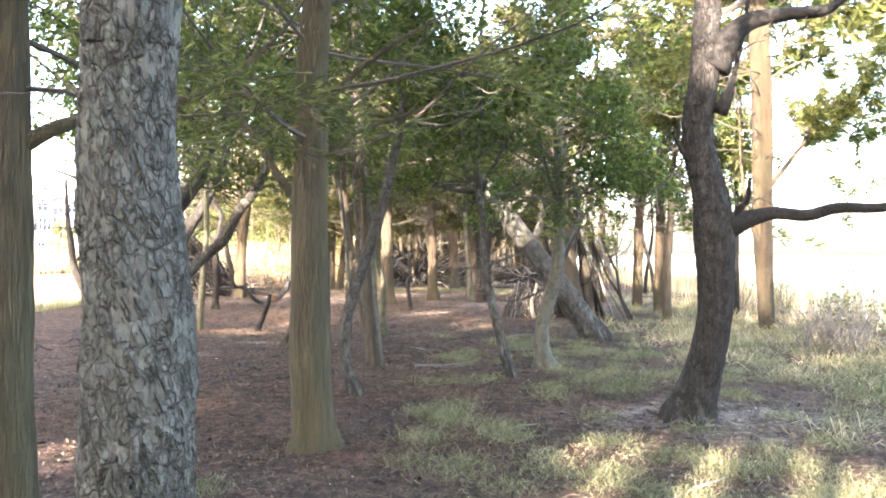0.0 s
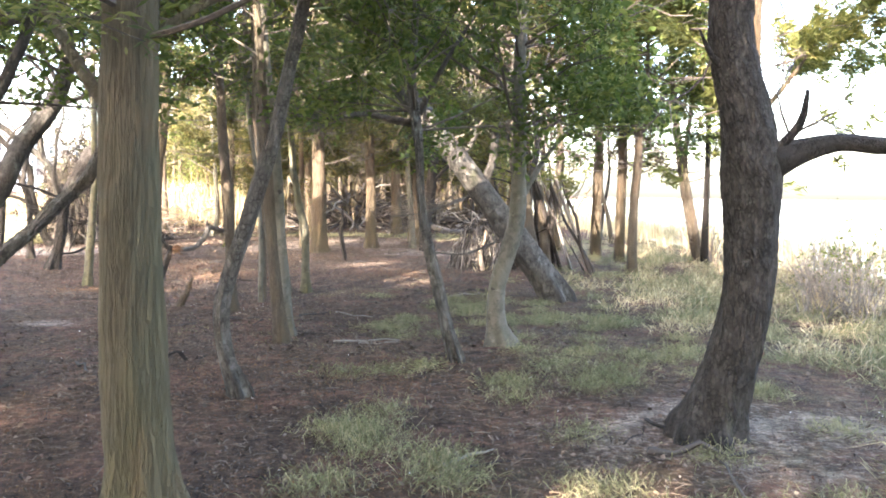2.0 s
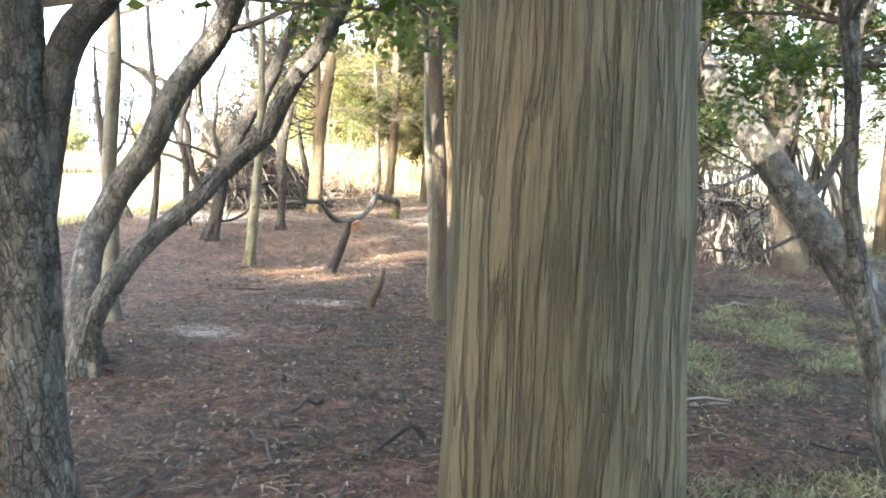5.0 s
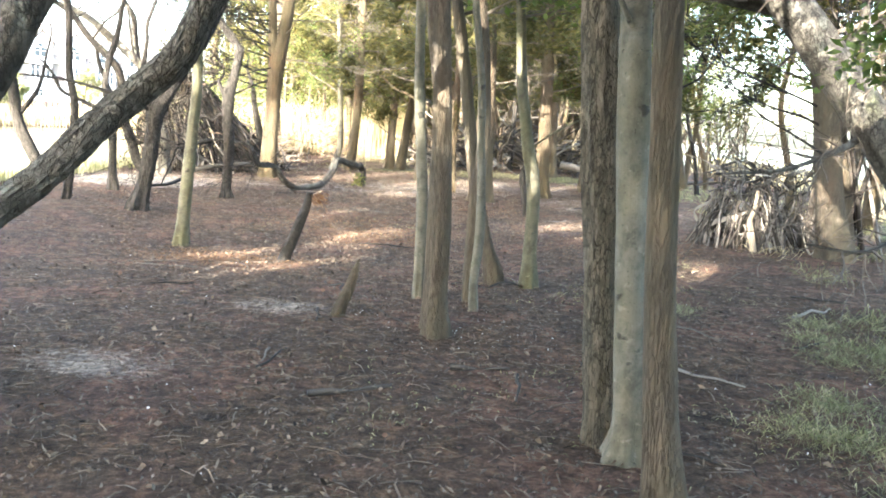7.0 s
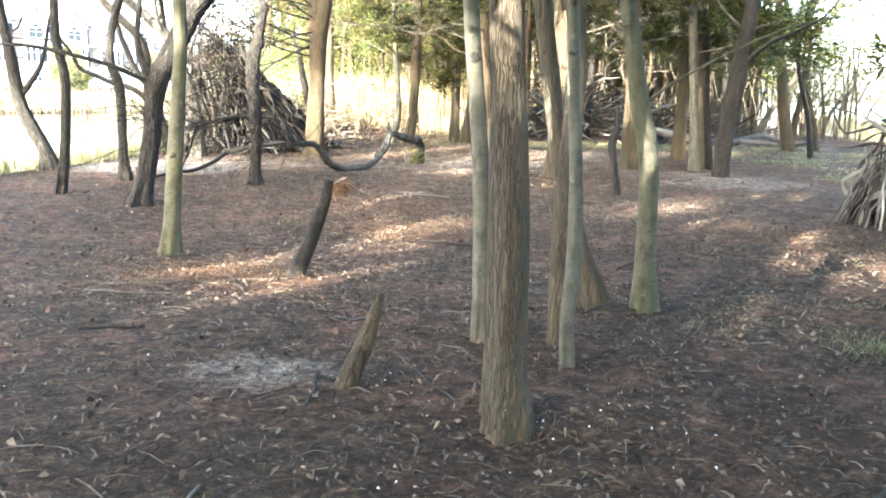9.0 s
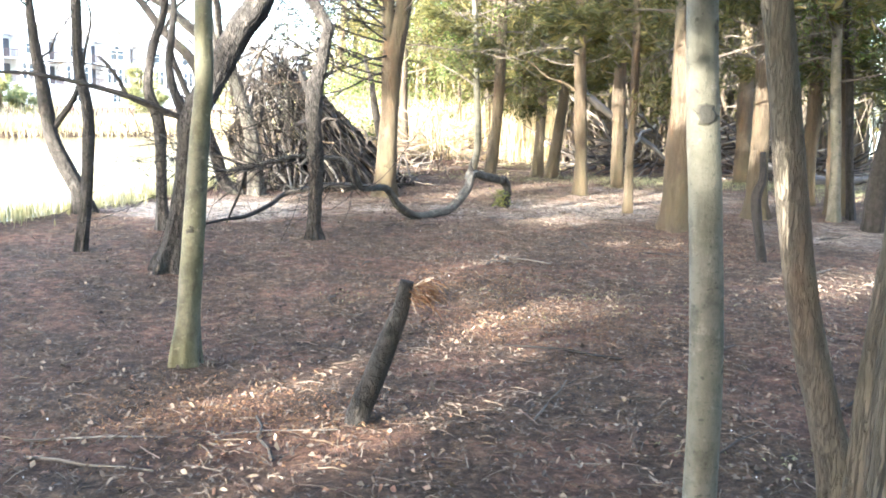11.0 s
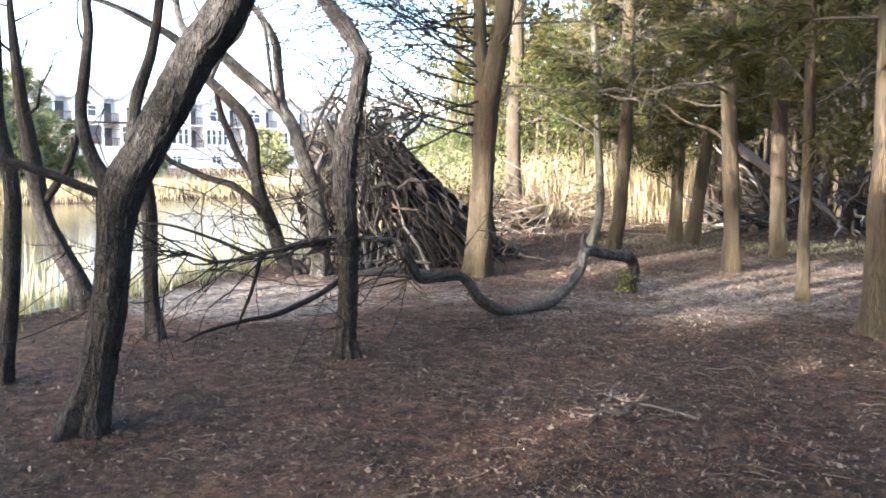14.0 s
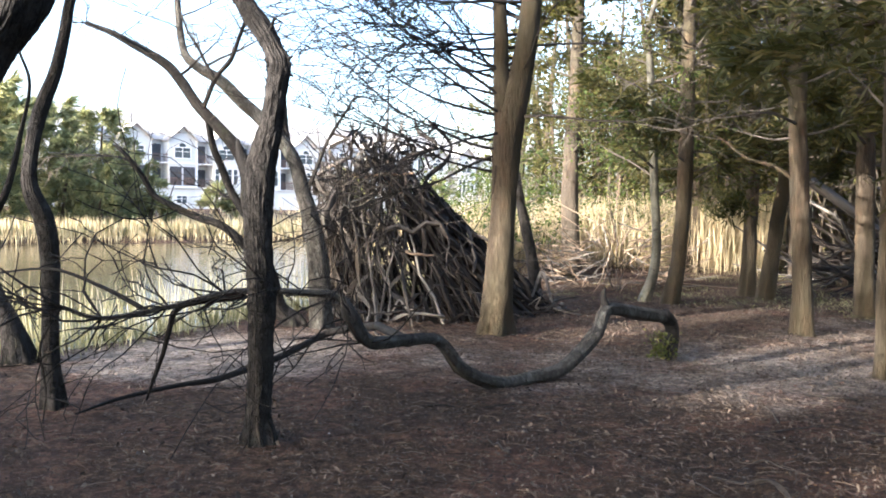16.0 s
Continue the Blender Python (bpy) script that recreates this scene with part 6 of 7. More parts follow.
def crooked_bough():
    rng = np.random.default_rng(31)
    base = (CURL[0][0], CURL[0][1], ground_z(CURL[0][0], CURL[0][1]))
    thing = group_at("crooked_bough", base, "low living bough that dips to the ground in a wide curve", "bough")
    v, f = tube([(CURL[0][0], CURL[0][1], -0.12, 0.09)] + CURL[:3], 16, 0.05, 0.1, 4, base, True, 0.006, 10)
    child("stub", mesh_of("stub", v, f, BARK["oak"], True), thing, "dark upright foot with a tuft of moss")
    v, f = tube([(-4.24, 26.38, 0.42, 0.062)] + CURL[3:], 18, 0.05, 0.2, 5, base, True, 0.006, 12)
    child("bough", mesh_of("bough", v, f, BARK["grey_oak"], True), thing)
    v, f = tube([(-4.57, 25.4, 0.55, 0.05), (-4.62, 25.38, 0.68, 0.035), (-4.6, 25.36, 0.78, 0.012)], 8, 0.05, 0.1, 2, base)
    child("snag", mesh_of("snag", v, f, BARK["oak"], True), thing)
    v, f = tube([(-5.05, 24.2, 0.0, 0.04), (-5.3, 23.9, -0.02, 0.03), (-5.6, 23.7, 0.0, 0.015)], 7, 0.1, 0.1, 3, base)
    child("side_branch", mesh_of("side_branch", v, f, BARK["oak"], True), thing)
    for pts in ([(-6.4, 24.2, 0.42, 0.04), (-7.0, 24.7, 0.3, 0.04), (-7.37, 24.74, 0.2, 0.038), (-7.31, 24.13, 0.12, 0.034), (-7.29, 23.64, 0.07, 0.032), (-7.22, 22.96, 0.05, 0.028), (-7.31, 22.62, 0.05, 0.022), (-7.37, 22.08, 0.04, 0.016), (-7.25, 21.57, 0.04, 0.008)],
                [(-5.45, 23.07, 0.5, 0.045), (-5.9, 23.6, 0.47, 0.042), (-6.4, 24.2, 0.42, 0.04)],
                [(-6.1, 21.98, 0.9, 0.026), (-6.64, 21.95, 0.8, 0.024), (-6.75, 21.95, 0.62, 0.019), (-6.81, 21.95, 0.45, 0.017), (-6.9, 21.95, 0.26, 0.015), (-6.97, 21.95, 0.1, 0.008)],
                [(-6.5, 21.5, 0.82, 0.018), (-6.9, 21.5, 0.95, 0.014), (-7.4, 21.5, 1.05, 0.01), (-7.9, 21.4, 1.0, 0.006)]):
        v, f = tube(pts, 8, 0.08, 0.1, pts[0][0], base)
        child("side_branch", mesh_of("side_branch", v, f, BARK["oak"], True), thing)
    for i in range(48):
        k = 12 + int(rng.integers(0, 9))
        k = min(k, len(CURL) - 1)
        at = CURL[k]
        way = np.array([-0.75, -0.5, 0.0]) + rng.normal(size=3) * np.array([0.5, 0.5, 0.55])
        way /= np.linalg.norm(way)
        twig = limb_from(rng, at[:3], way, rng.uniform(0.5, 2.1), 0.008, rng.uniform(-0.4, 0.3), 7, 0.33)
        bits = [tube(twig, 4, 0.15, 0, 0, base, False)]
        for j in (2, 3, 4):
            w2 = way + rng.normal(size=3) * 0.7
            w2 /= np.linalg.norm(w2)
            bits.append(tube(limb_from(rng, twig[j][:3], w2, rng.uniform(0.2, 0.5), 0.005, 0.1, 3, 0.25), 3, 0.15, 0, 0, base, False))
        child("twig", mesh_of("twig", *joined(bits), BARK["oak"]), thing)
    n = 260
    roots = np.column_stack([rng.normal(0, 0.07, n) - 0.05, rng.normal(-0.08, 0.05, n), rng.uniform(0.02, 0.28, n)])
    aim = rng.normal(size=(n, 3)) + np.array([-0.3, -0.4, 0.3])
    aim /= np.linalg.norm(aim, axis=1, keepdims=True)
    length = rng.uniform(0.03, 0.07, n)
    tagged(child("moss", quads_mesh("moss", blades(rng, roots, aim, length, length * 0.4), SUNNY), thing, "tuft of bright green shoots"), kind="stuff")


crooked_bough()


def standing_snag(name, label, pts, kind, fringe=0):
    base = (pts[0][0], pts[0][1], ground_z(pts[0][0], pts[0][1]))
    thing = group_at(name, base, label, "dead stem")
    v, f = tube([(pts[0][0], pts[0][1], base[2] - 0.1, pts[0][3])] + [p for p in pts if p[2] > base[2] + 0.01], 14, 0.04, 0.12, pts[0][0], base, True, 0.005, 10)
    child("stem", mesh_of("stem", v, f, BARK[kind], True), thing)
    if fringe:
        rng = np.random.default_rng(41)
        top = np.array(pts[-1][:3]) - base
        way = np.array([0.8, 0.1, -0.12])
        for i in range(9):
            w = way + rng.normal(size=3) * 0.3
            w /= np.linalg.norm(w)
            limb = limb_from(rng, top + base + np.array([0, 0, -0.05]), w, rng.uniform(0.08, 0.16), 0.005, -0.2, 3, 0.15)
            child("splinter", mesh_of("splinter", *tube(limb, 4, 0.1, 0, 0, base, False), TANSTICK), thing)
        n = fringe
        roots = top + np.column_stack([rng.uniform(0, 0.14, n), rng.normal(0, 0.035, n), rng.normal(-0.04, 0.03, n)])
        aim = way + rng.normal(size=(n, 3)) * 0.35
        aim /= np.linalg.norm(aim, axis=1, keepdims=True)
        length = rng.uniform(0.04, 0.1, n)
        child("dead_needles", quads_mesh("dead_needles", blades(rng, roots, aim, length, length * 0.1, 0.4), RUST), thing, "rusty fringe of dead cedar needles")
    return thing


standing_snag("snapped_tree", "dark leaning broken stem with a rusty torn top", [(-3.55, 16.4, -0.04, 0.066), (-3.49, 16.42, 0.13, 0.059), (-3.42, 16.45, 0.33, 0.054), (-3.36, 16.47, 0.5, 0.044), (-3.33, 16.48, 0.65, 0.036)], "oak", 150)
standing_snag("broken_stump", "leaning rotten brown stump on the litter", [(-2.6, 13.92, -0.06, 0.075), (-2.57, 13.97, 0.03, 0.052), (-2.53, 14.05, 0.14, 0.042), (-2.5, 14.14, 0.26, 0.03), (-2.48, 14.2, 0.36, 0.009)], "cedar")
standing_snag("dead_sapling", "thin crooked dead sapling stripped of its top", [(-0.81, 22.11, 0, 0.054), (-0.87, 22.12, 0.32, 0.049), (-0.92, 22.13, 0.67, 0.054), (-0.87, 22.12, 0.87, 0.039), (-0.89, 22.13, 1.16, 0.024)], "oak")


def shrub(x, y, h, seed, leafy, label, material=None, twigs=34, spread=0.5, leaf=0.06):
    rng = np.random.default_rng(seed)
    base = (x, y, ground_z(x, y))
    thing = group_at("shrub", base, label, "shrub", "shrubs at the wood's edge")
    tips = []
    for i in range(twigs):
        a = rng.uniform(0, 2 * math.pi)
        way = np.array([math.cos(a) * spread, math.sin(a) * spread, 1.0]) + rng.normal(size=3) * 0.15
        way /= np.linalg.norm(way)
        limb = limb_from(rng, (x + rng.normal() * 0.12, y + rng.normal() * 0.12, base[2]), way, h * rng.uniform(0.6, 1.1), 0.012, 0.1, 5, 0.18)
        bits = [tube(limb, 4, 0.2, 0, 0, base, False)]
        for k in (2, 3, 4, 5):
            w2 = way + rng.normal(size=3) * 0.7
            w2 /= np.linalg.norm(w2)
            t = limb_from(rng, limb[k][:3], w2, h * rng.uniform(0.15, 0.35), 0.005, 0.1, 3, 0.2)
            bits.append(tube(t, 3, 0.2, 0, 0, base, False))
            tips += [np.array(q[:3]) - base for q in t[1:]]
        child("stem", mesh_of("stem", *joined(bits), TWIG), thing)
    if leafy:
        child("foliage", quads_mesh("foliage", scattered_leaves(rng, tips, leafy, 0.07 * h, leaf), material or LEAF), thing)
    return thing


for i, (x, y, h) in enumerate(((6.0, 12.6, 0.8), (7.3, 15.2, 1.3), (5.6, 12.9, 0.65), (6.7, 13.8, 0.9), (6.2, 11.2, 0.9), (6.9, 15.0, 0.8), (7.6, 17.0, 1.2), (7.9, 19.5, 1.3), (7.6, 21.5, 1.2), (8.3, 24.5, 1.4), (6.4, 14.4, 0.7))):
    shrub(x, y, h, 300 + i, 1 if i % 2 else 0, "bare reddish twiggy shrub among dry grass", SUNNY, 22, 0.55)
for i, (x, y, h) in enumerate(((-10.4, 33.6, 2.2), (-9.6, 36.5, 2.6), (-11.4, 38.4, 2.8), (-12.5, 41.0, 3.0), (-8.2, 40.5, 2.4))):
    shrub(x, y, h, 330 + i, 7, "bushy green shrub by the reeds", LEAF, 26, 0.6, 0.09)

# evergreens and bushes on the far bank, before the houses
FAR_TREES = ((-46.5, 48.0, 7.4), (-46.9, 50.1, 6.6), (-46.9, 52.3, 6.4), (-43.9, 51.6, 5.0), (-46.8, 55.8, 6.6), (-41.8, 52.7, 4.2), (-42.3, 54.8, 3.9), (-39.9, 53.8, 2.6), (-44.8, 64.8, 2.1), (-42.1, 77.5, 3.6), (-42.3, 63.8, 1.5), (-38.2, 72.7, 2.6),
             (-42.6, 45.5, 5.0), (-41.8, 49.4, 3.7), (-40.0, 50.3, 3.0), (-43.5, 42.0, 6.0), (-45.0, 44.5, 6.6), (-40.5, 90.0, 3.0), (-36.0, 98.0, 3.2))
for i, (x, y, h) in enumerate(FAR_TREES):
    z = ground_z(x, y)
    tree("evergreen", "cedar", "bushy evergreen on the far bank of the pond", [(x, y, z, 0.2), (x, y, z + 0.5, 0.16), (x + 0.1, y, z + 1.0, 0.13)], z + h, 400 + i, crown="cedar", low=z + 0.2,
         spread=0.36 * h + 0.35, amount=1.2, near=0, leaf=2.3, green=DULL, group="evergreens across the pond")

# ---- what lies and grows on the ground ----
def on_ground(p, lift=0.0):
    return np.column_stack([p, [ground_z(x, y) + lift for x, y in p]])


def stuff(name, me, label, category):
    return tagged(new(name, me), label, category, kind="stuff")


rng = np.random.default_rng(11)


def along_way(n, wide, y0=1.5, y1=36.0):
    """Spots about the walked line, denser near it."""
    y = rng.uniform(y0, y1, n)
    x = -0.15 * y + rng.normal(0, wide, n)
    keep = (x > -9.6) & (x < 7)
    return np.column_stack([x, y])[keep]


def flat_bits(p, lo, hi, narrow, tilt=0.35):
    n = len(p)
    roots = on_ground(p, 0.006)
    roots[:, 2] += rng.uniform(0, 0.012, n)
    aim = np.column_stack([rng.normal(size=n), rng.normal(size=n), rng.normal(size=n) * tilt])
    aim /= np.linalg.norm(aim, axis=1, keepdims=True)
    length = rng.uniform(lo, hi, n)
    side = np.column_stack([-aim[:, 1], aim[:, 0], rng.normal(size=n) * tilt])
    w = side * (length * rng.uniform(*narrow, n) * 0.5)[:, None]
    mid = roots + aim * (length * 0.5)[:, None]
    mid[:, 2] += rng.uniform(0, 0.01, n)
    tip = roots + aim * length[:, None]
    tip[:, 2] = np.maximum(tip[:, 2], roots[:, 2] - 0.004)
    return np.stack([roots, mid + w, tip, mid - w], axis=1)


stuff("leaf_litter", quads_mesh("leaf_litter", flat_bits(along_way(105000, 3.4), 0.012, 0.048, (0.18, 0.5), 0.85), LITTER), "curled brown dead leaves strewn over the floor", "leaf litter")
stuff("pale_litter", quads_mesh("pale_litter", flat_bits(along_way(30000, 3.6), 0.01, 0.038, (0.1, 0.32)), BLEACHED), "bleached wood splinters on the floor", "wood litter")
chips = np.concatenate([along_way(700, 3.4), np.column_stack([rng.normal(-1.6, 0.4, 60), rng.normal(13.7, 0.4, 60)])])
stuff("shell_chips", quads_mesh("shell_chips", flat_bits(chips, 0.006, 0.017, (0.6, 0.9)), CHIP), "white shell chips on dark soil", "shell chips")


def twig_litter(p, lo, hi, thick):
    bits = []
    for (x, y) in p:
        a, L = rng.uniform(0, 2 * math.pi), rng.uniform(lo, hi)
        c, s = math.cos(a), math.sin(a)
        r = rng.uniform(*thick)
        bend = rng.normal() * 0.06 * L
        z = ground_z(x, y) + r + 0.004
        pts = [(x, y, z, r), (x + c * L * 0.5 - s * bend, y + s * L * 0.5 + c * bend, z + rng.uniform(0, 0.015), r * 0.85), (x + c * L, y + s * L, z, r * 0.5)]
        v = []
        for q in pts:
            for k in range(3):
                t = k * 2.094
                v.append((q[0] - s * q[3] * math.cos(t), q[1] + c * q[3] * math.cos(t), q[2] + q[3] * math.sin(t)))
        f = [(i * 3 + k, i * 3 + (k + 1) % 3, i * 3 + 3 + (k + 1) % 3, i * 3 + 3 + k) for i in range(2) for k in range(3)]
        bits.append((v, f))
    return joined(bits)


stuff("twig_litter", mesh_of("twig_litter", *twig_litter(along_way(9000, 3.0, 3.0, 30.0), 0.04, 0.17, (0.0016, 0.0042)), FLOORTWIG), "thin dead twigs strewn over the floor", "twigs")
stuff("splinter_litter", quads_mesh("splinter_litter", np.concatenate([flat_bits(along_way(46000, 3.3), 0.02, 0.07, (0.1, 0.26), 0.5), flat_bits(along_way(12000, 3.4, 15.0, 31.0), 0.025, 0.07, (0.12, 0.28))]), FLOORTWIG), "broken bits of twig and bark on the floor", "wood litter")
stuff("dark_twig_litter", mesh_of("dark_twig_litter", *twig_litter(along_way(5000, 3.2, 3.0, 30.0), 0.05, 0.2, (0.0018, 0.0045)), LITTER), "dark dead twigs strewn over the floor", "twigs")

# larger fallen sticks
spots = along_way(95, 2.6, 3.5, 29)
for i, (x, y) in enumerate(spots):
    a, L, r = rng.uniform(0, 2 * math.pi), rng.uniform(0.25, 0.8), rng.uniform(0.006, 0.014)
    z = ground_z(x, y) + r
    q = (x + L * math.cos(a), y + L * math.sin(a))
    tagged(stick(None, (x, y, z), (*q, ground_z(*q) + r + 0.01), r, ("grey", "dark", "dark", "dark_crooked")[i % 4], i, "fallen_stick"),
           ("bleached grey stick lying on the litter", "dark rotting stick lying on the litter", "dark rotting stick lying on the litter", "crooked dark stick lying on the litter")[i % 4], "stick", "sticks on the ground")
for i, (a, b, r) in enumerate((((-0.35, 10.85), (0.32, 11.0), 0.016), ((-0.1, 10.8), (0.3, 10.93), 0.012), ((1.7, 7.2), (2.3, 7.15), 0.025), ((-2.4, 12.0), (-2.0, 12.25), 0.02), ((1.1, 15.0), (1.6, 15.5), 0.018),
                               ((1.55, 11.4), (1.85, 11.9), 0.014), ((-1.7, 12.7), (-1.35, 12.75), 0.02), ((-0.9, 12.95), (-0.55, 13.15), 0.02), ((0.5, 7.0), (0.8, 7.25), 0.012), ((-4.9, 15.7), (-3.6, 16.25), 0.007))):
    tagged(stick(None, (*a, ground_z(*a) + r), (*b, ground_z(*b) + r), r, "grey", i, "fallen_branch"), "thick bleached branch piece on the litter", "branch", "sticks on the ground")


def tufts(centres, each, radius, lo, hi, width, droop=0.5, spread=0.45):
    c = np.repeat(np.asarray(centres), each, axis=0)
    n = len(c)
    p = c + rng.normal(size=(n, 2)) * radius
    roots = on_ground(p, -0.01)
    aim = np.column_stack([rng.normal(size=n) * spread, rng.normal(size=n) * spread, np.ones(n)])
    aim /= np.linalg.norm(aim, axis=1, keepdims=True)
    length = rng.uniform(lo, hi, n)
    return blades(rng, roots, aim, length, np.full(n, width) * rng.uniform(0.7, 1.4, n), droop)


def area(n, cx, cy, sx, sy):
    return np.column_stack([rng.normal(cx, sx, n), rng.normal(cy, sy, n)])


def clear(p):
    """Keeps off the walked line."""
    return p[np.abs(p[:, 0] + 0.15 * p[:, 1] - 0.2) > 0.35]


lawn = np.concatenate([area(34, 1.6, 5.7, 1.2, 0.6), area(16, -0.1, 7.3, 0.5, 0.4), area(20, 3.4, 6.0, 1.2, 0.9), area(32, 3.4, 10.5, 1.1, 1.5), area(24, 1.7, 12.6, 0.9, 0.9), area(10, 1.2, 14.0, 0.7, 0.6), area(12, 1.2, 8.6, 0.5, 0.4)])
stuff("grass", quads_mesh("grass", tufts(clear(lawn), 240, 0.11, 0.12, 0.36, 0.0036, 0.8, 0.65), GRASS), "low tufts of fine green grass", "grass")
side = np.concatenate([area(64, 4.9, 13.0, 1.0, 2.6), area(60, 6.0, 18.0, 1.2, 3.0), area(52, 5.2, 9.0, 0.9, 1.6), area(45, 6.4, 24.0, 1.5, 4.0)])
stuff("long_grass", quads_mesh("long_grass", tufts(side, 110, 0.13, 0.25, 0.65, 0.006, 0.9, 0.7), GRASS), "long pale grass along the open edge", "grass")
stuff("dry_grass", quads_mesh("dry_grass", tufts(np.concatenate([area(80, 5.6, 13.0, 1.3, 3.5), area(60, 7.0, 20.0, 1.3, 4.0)]), 40, 0.15, 0.25, 0.7, 0.008, 0.6, 0.5), DRYGRASS), "dry straw-coloured grass along the open edge", "grass")
back = np.concatenate([area(150, -0.5, 33.6, 3.4, 1.0), area(40, -4.6, 38.5, 1.0, 1.6), area(50, 4.0, 30.5, 1.5, 2.5)])
stuff("back_grass", quads_mesh("back_grass", tufts(back, 40, 0.25, 0.08, 0.25, 0.012, 0.6, 0.6), GRASS), "thin green grass at the back of the clearing", "grass")
sprigs = np.concatenate([area(26, -2.8, 19.6, 0.8, 0.7), area(20, -0.7, 15.9, 0.7, 0.4), area(16, 0.6, 17.5, 0.9, 0.9), area(14, -1.2, 12.2, 0.8, 0.5), area(18, 0.6, 11.0, 1.2, 0.7)])
stuff("grass_sprigs", quads_mesh("grass_sprigs", tufts(sprigs, 30, 0.12, 0.03, 0.1, 0.006, 0.6, 0.7), GRASS), "sparse short green shoots on bare soil", "grass")


def reeds(n, x_of, y0, y1, lo, hi, width):
    y = rng.uniform(y0, y1, n)
    x = np.array([x_of(v) for v in y])
    p = np.column_stack([x, y])
    roots = on_ground(p, -0.05)
    roots[:, 2] = np.maximum(roots[:, 2], -0.4)
    aim = np.column_stack([rng.normal(size=n) * 0.12, rng.normal(size=n) * 0.12, np.ones(n)])
    aim /= np.linalg.norm(aim, axis=1, keepdims=True)
    length = rng.uniform(lo, hi, n)
    return blades(rng, roots, aim, length, np.full(n, width) * rng.uniform(0.6, 1.4, n), 0.12)


stuff("reeds", quads_mesh("reeds", np.concatenate([
    reeds(2800, lambda y: bank_x(y) - abs(rng.normal(0.0, 0.5)) + 0.25, 12, 34, 0.4, 1.15, 0.01),
    reeds(1000, lambda y: bank_x(y) - abs(rng.normal(0.4, 0.6)), -2, 12, 0.4, 0.9, 0.012)]), REED), "green and straw-coloured reeds at the pond's edge", "reeds")
stuff("bank_grass", quads_mesh("bank_grass", reeds(6000, lambda y: bank_x(y) + rng.normal(0.1, 0.22), 14, 36, 0.12, 0.42, 0.012), GRASS), "short green grass along the pond's near edge", "grass")
stuff("shore_grass", quads_mesh("shore_grass", reeds(6000, lambda y: shore_x(y) - abs(rng.normal(0.0, 0.9)) + 0.3, 4, 50, 0.5, 1.3, 0.022), DRYGRASS), "tall dry grass along the open water", "grass")
stuff("reed_bed", quads_mesh("reed_bed", np.concatenate([
    reeds(9000, lambda y: rng.uniform(-13.5, -4.6), 39.5, 47, 1.2, 2.5, 0.028),
    reeds(2600, lambda y: rng.uniform(-12.5, -9.6), 33, 40, 1.0, 2.2, 0.024)]), DRYGRASS), "tall golden reed bed behind the wood", "reeds")
stuff("far_grass", quads_mesh("far_grass", np.concatenate([
    reeds(18000, lambda y: far_bank_x(y) - abs(rng.normal(0, 6)), 25, 110, 0.6, 1.3, 0.06),
    reeds(7000, lambda y: far_bank_x(y) + rng.normal(0.1, 0.5), 5, 78, 0.4, 0.85, 0.035)]), DRYGRASS), "golden grass on the far bank", "grass")
stuff("far_green_grass", quads_mesh("far_green_grass", reeds(6000, lambda y: far_bank_x(y) - abs(rng.normal(0, 1.6)), 5, 90, 0.4, 0.9, 0.09), GRASS), "green grass along the far water's edge", "grass")


# ---- the woods around ----
# rust-red needle bits laid mostly on sun patches, to warm their light
needles = np.concatenate([np.column_stack([rng.normal(cx, sx, n), rng.normal(cy, sy, n)]) for cx, cy, sx, sy, n in (
    (-4.2, 16.3, 0.5, 0.35, 5000), (-2.9, 18.7, 0.6, 0.45, 5000), (-3.6, 19.9, 0.5, 0.6, 4000), (0.4, 18.6, 0.6, 0.7, 6000), (-1.8, 22.6, 0.5, 0.5, 2500), (-0.6, 6.4, 0.8, 0.4, 3500), (-3.6, 7.2, 0.7, 0.4, 3000), (-0.3, 9.0, 0.8, 0.6, 3500))])
stuff("needle_litter", quads_mesh("needle_litter", flat_bits(needles, 0.01, 0.034, (0.1, 0.3), 0.5), RUST), "rust-red needle bits that tint the sun patches", "needle litter")


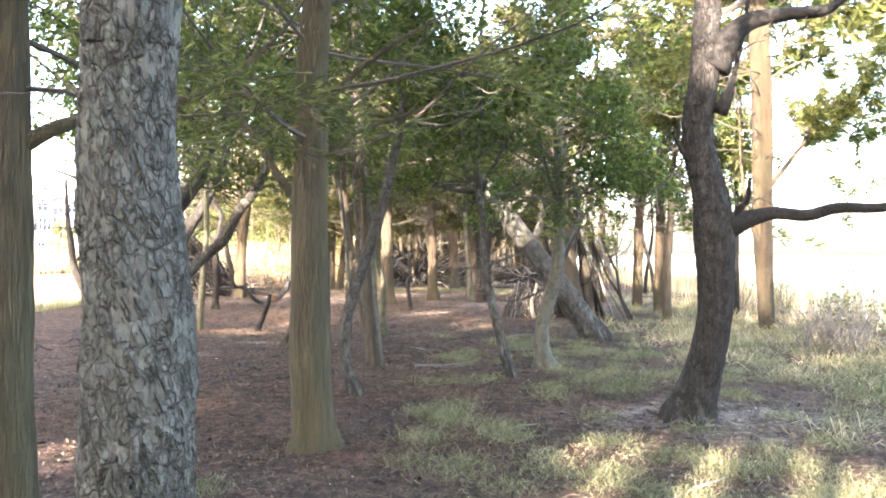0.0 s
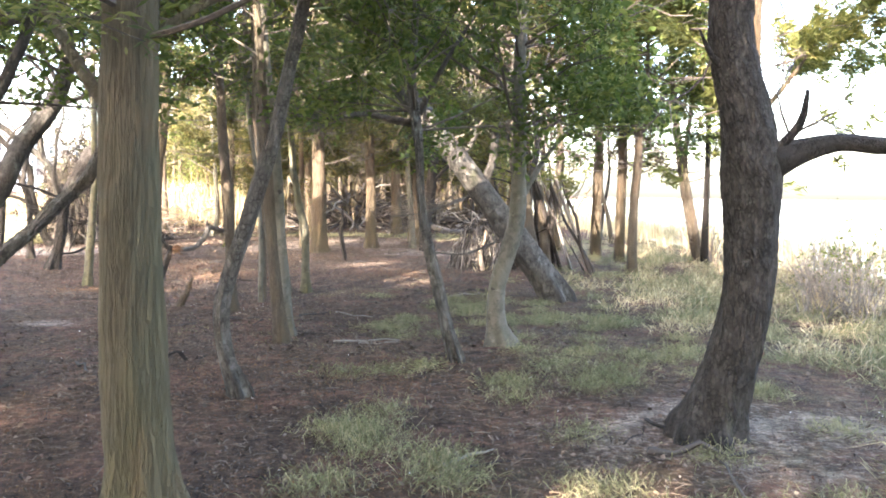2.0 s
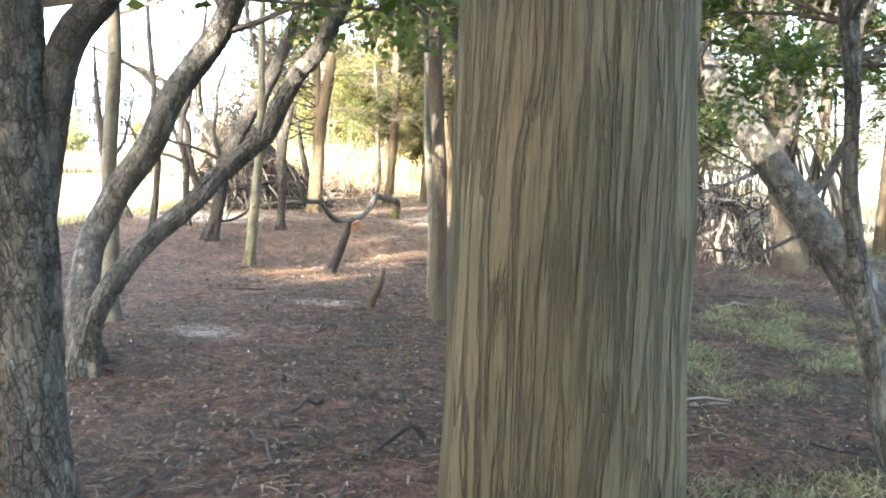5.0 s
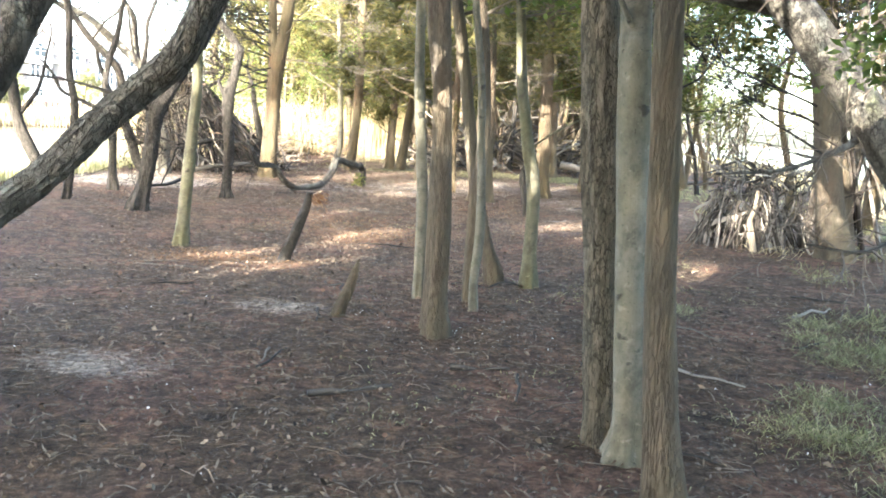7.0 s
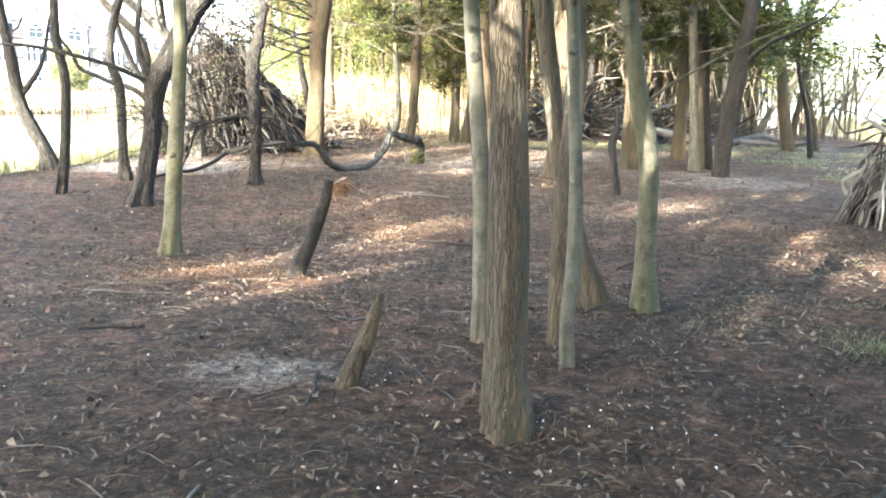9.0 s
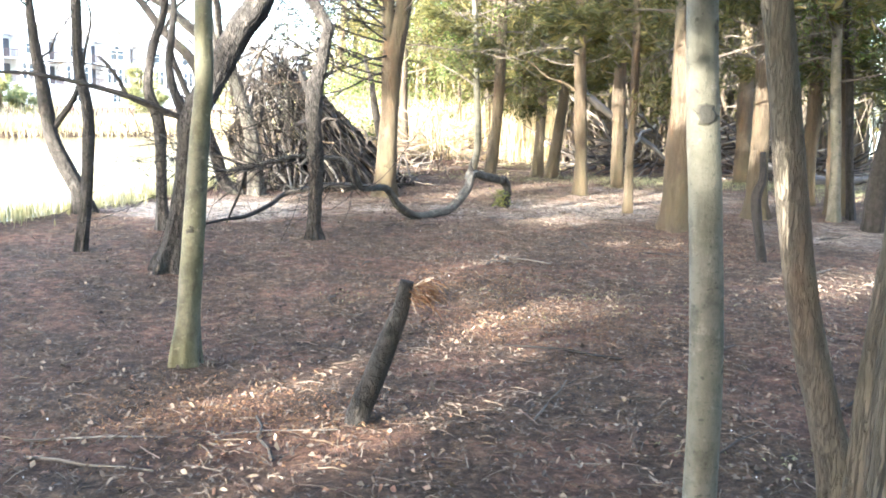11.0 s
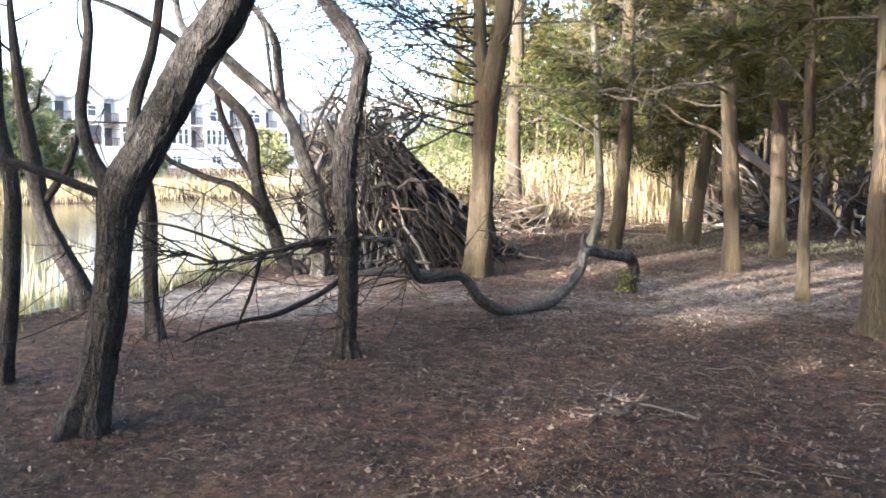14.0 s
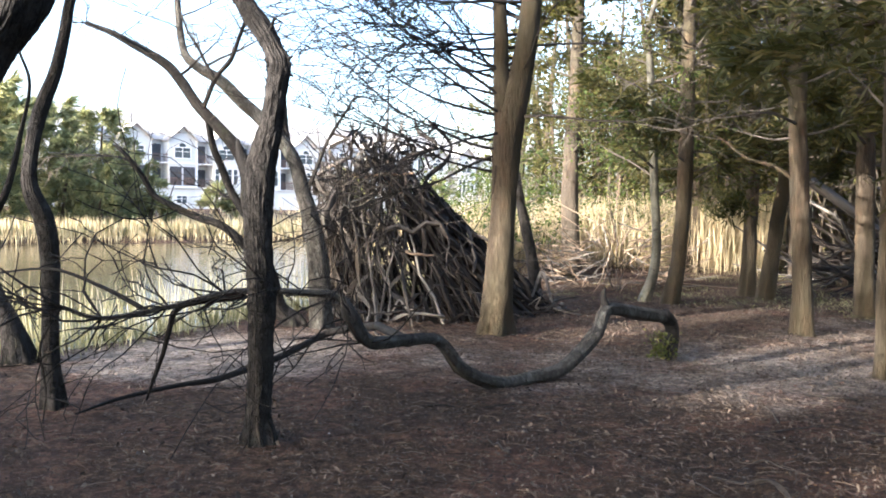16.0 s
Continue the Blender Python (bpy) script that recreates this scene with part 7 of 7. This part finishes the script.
def woodland(name, label, stems, place, low, high, leaf, each, material, thick=(0.05, 0.14), clumps=9, spread=0.9):
    bits, centres = [], []
    rng = np.random.default_rng(stems + len(name))
    for i in range(stems):
        x, y = place(i, rng)
        z = ground_z(x, y)
        r, h = rng.uniform(*thick), rng.uniform(0.75, 1.1) * high
        dx, dy = rng.normal(size=2) * 0.5
        bits.append(tube([(x, y, z - 0.1, r * 1.2), (x + dx * 0.3, y + dy * 0.3, h * 0.35, r), (x + dx, y + dy, h * 0.7, r * 0.7), (x + dx * 1.2, y + dy, h, r * 0.2)], 6, h / 6, 0, 0, (0, 0, 0), False))
        for _ in range(clumps):
            u = rng.uniform(low / high, 1)
            centres.append((x + dx * u + rng.normal() * spread * 1.3, y + dy * u + rng.normal() * spread * 1.3, h * u))
    stuff(name, mesh_of(name, *joined(bits), BARK["mid"], True), label + " (stems)", "trees")
    stuff(name + "_foliage", quads_mesh(name + "_foliage", let_sun_in(scattered_leaves(rng, centres, each, spread * 0.55, leaf), (0, 0, 0), leaf * 0.5), material), label + " (foliage)", "trees")


woodland("far_wood", "dense far woodland of thin stems", 230, lambda i, rng: (rng.uniform(-5, 6) if i % 4 else rng.uniform(-16, 9), rng.uniform(46, 62)), 2.6, 13.0, 0.22, 20, NEEDLE, (0.05, 0.14), 18, 1.1)
woodland("reed_wood", "evergreen wood behind the reeds", 60, lambda i, rng: (rng.uniform(-14, -6), rng.uniform(47, 56)), 0.8, 7.5, 0.14, 70, NEEDLE, (0.05, 0.12), 18, 1.0)
woodland("deep_wood", "dark cedars deep in the wood", 46, lambda i, rng: (rng.uniform(-8.5, 5), rng.uniform(40, 47)), 2.4, 9.5, 0.12, 60, NEEDLE, (0.06, 0.12), 22, 1.0)
woodland("far_thicket", "grey thicket of bare thin stems", 260, lambda i, rng: (rng.uniform(-4.5, 9), rng.uniform(40, 48)), 1.0, 3.6, 0.14, 4, NEEDLE, (0.015, 0.04), 5, 0.5)
# never in view; added to screen the low sun and break it into dapples
woodland("rear_wood", "unseen tall woodland behind the walk, added to block low sun", 172, lambda i, rng: (rng.uniform(-28, 10), rng.uniform(-24, -9)), 1.5, 16.0, 0.7, 18, LEAF, (0.05, 0.1), 14, 1.2)
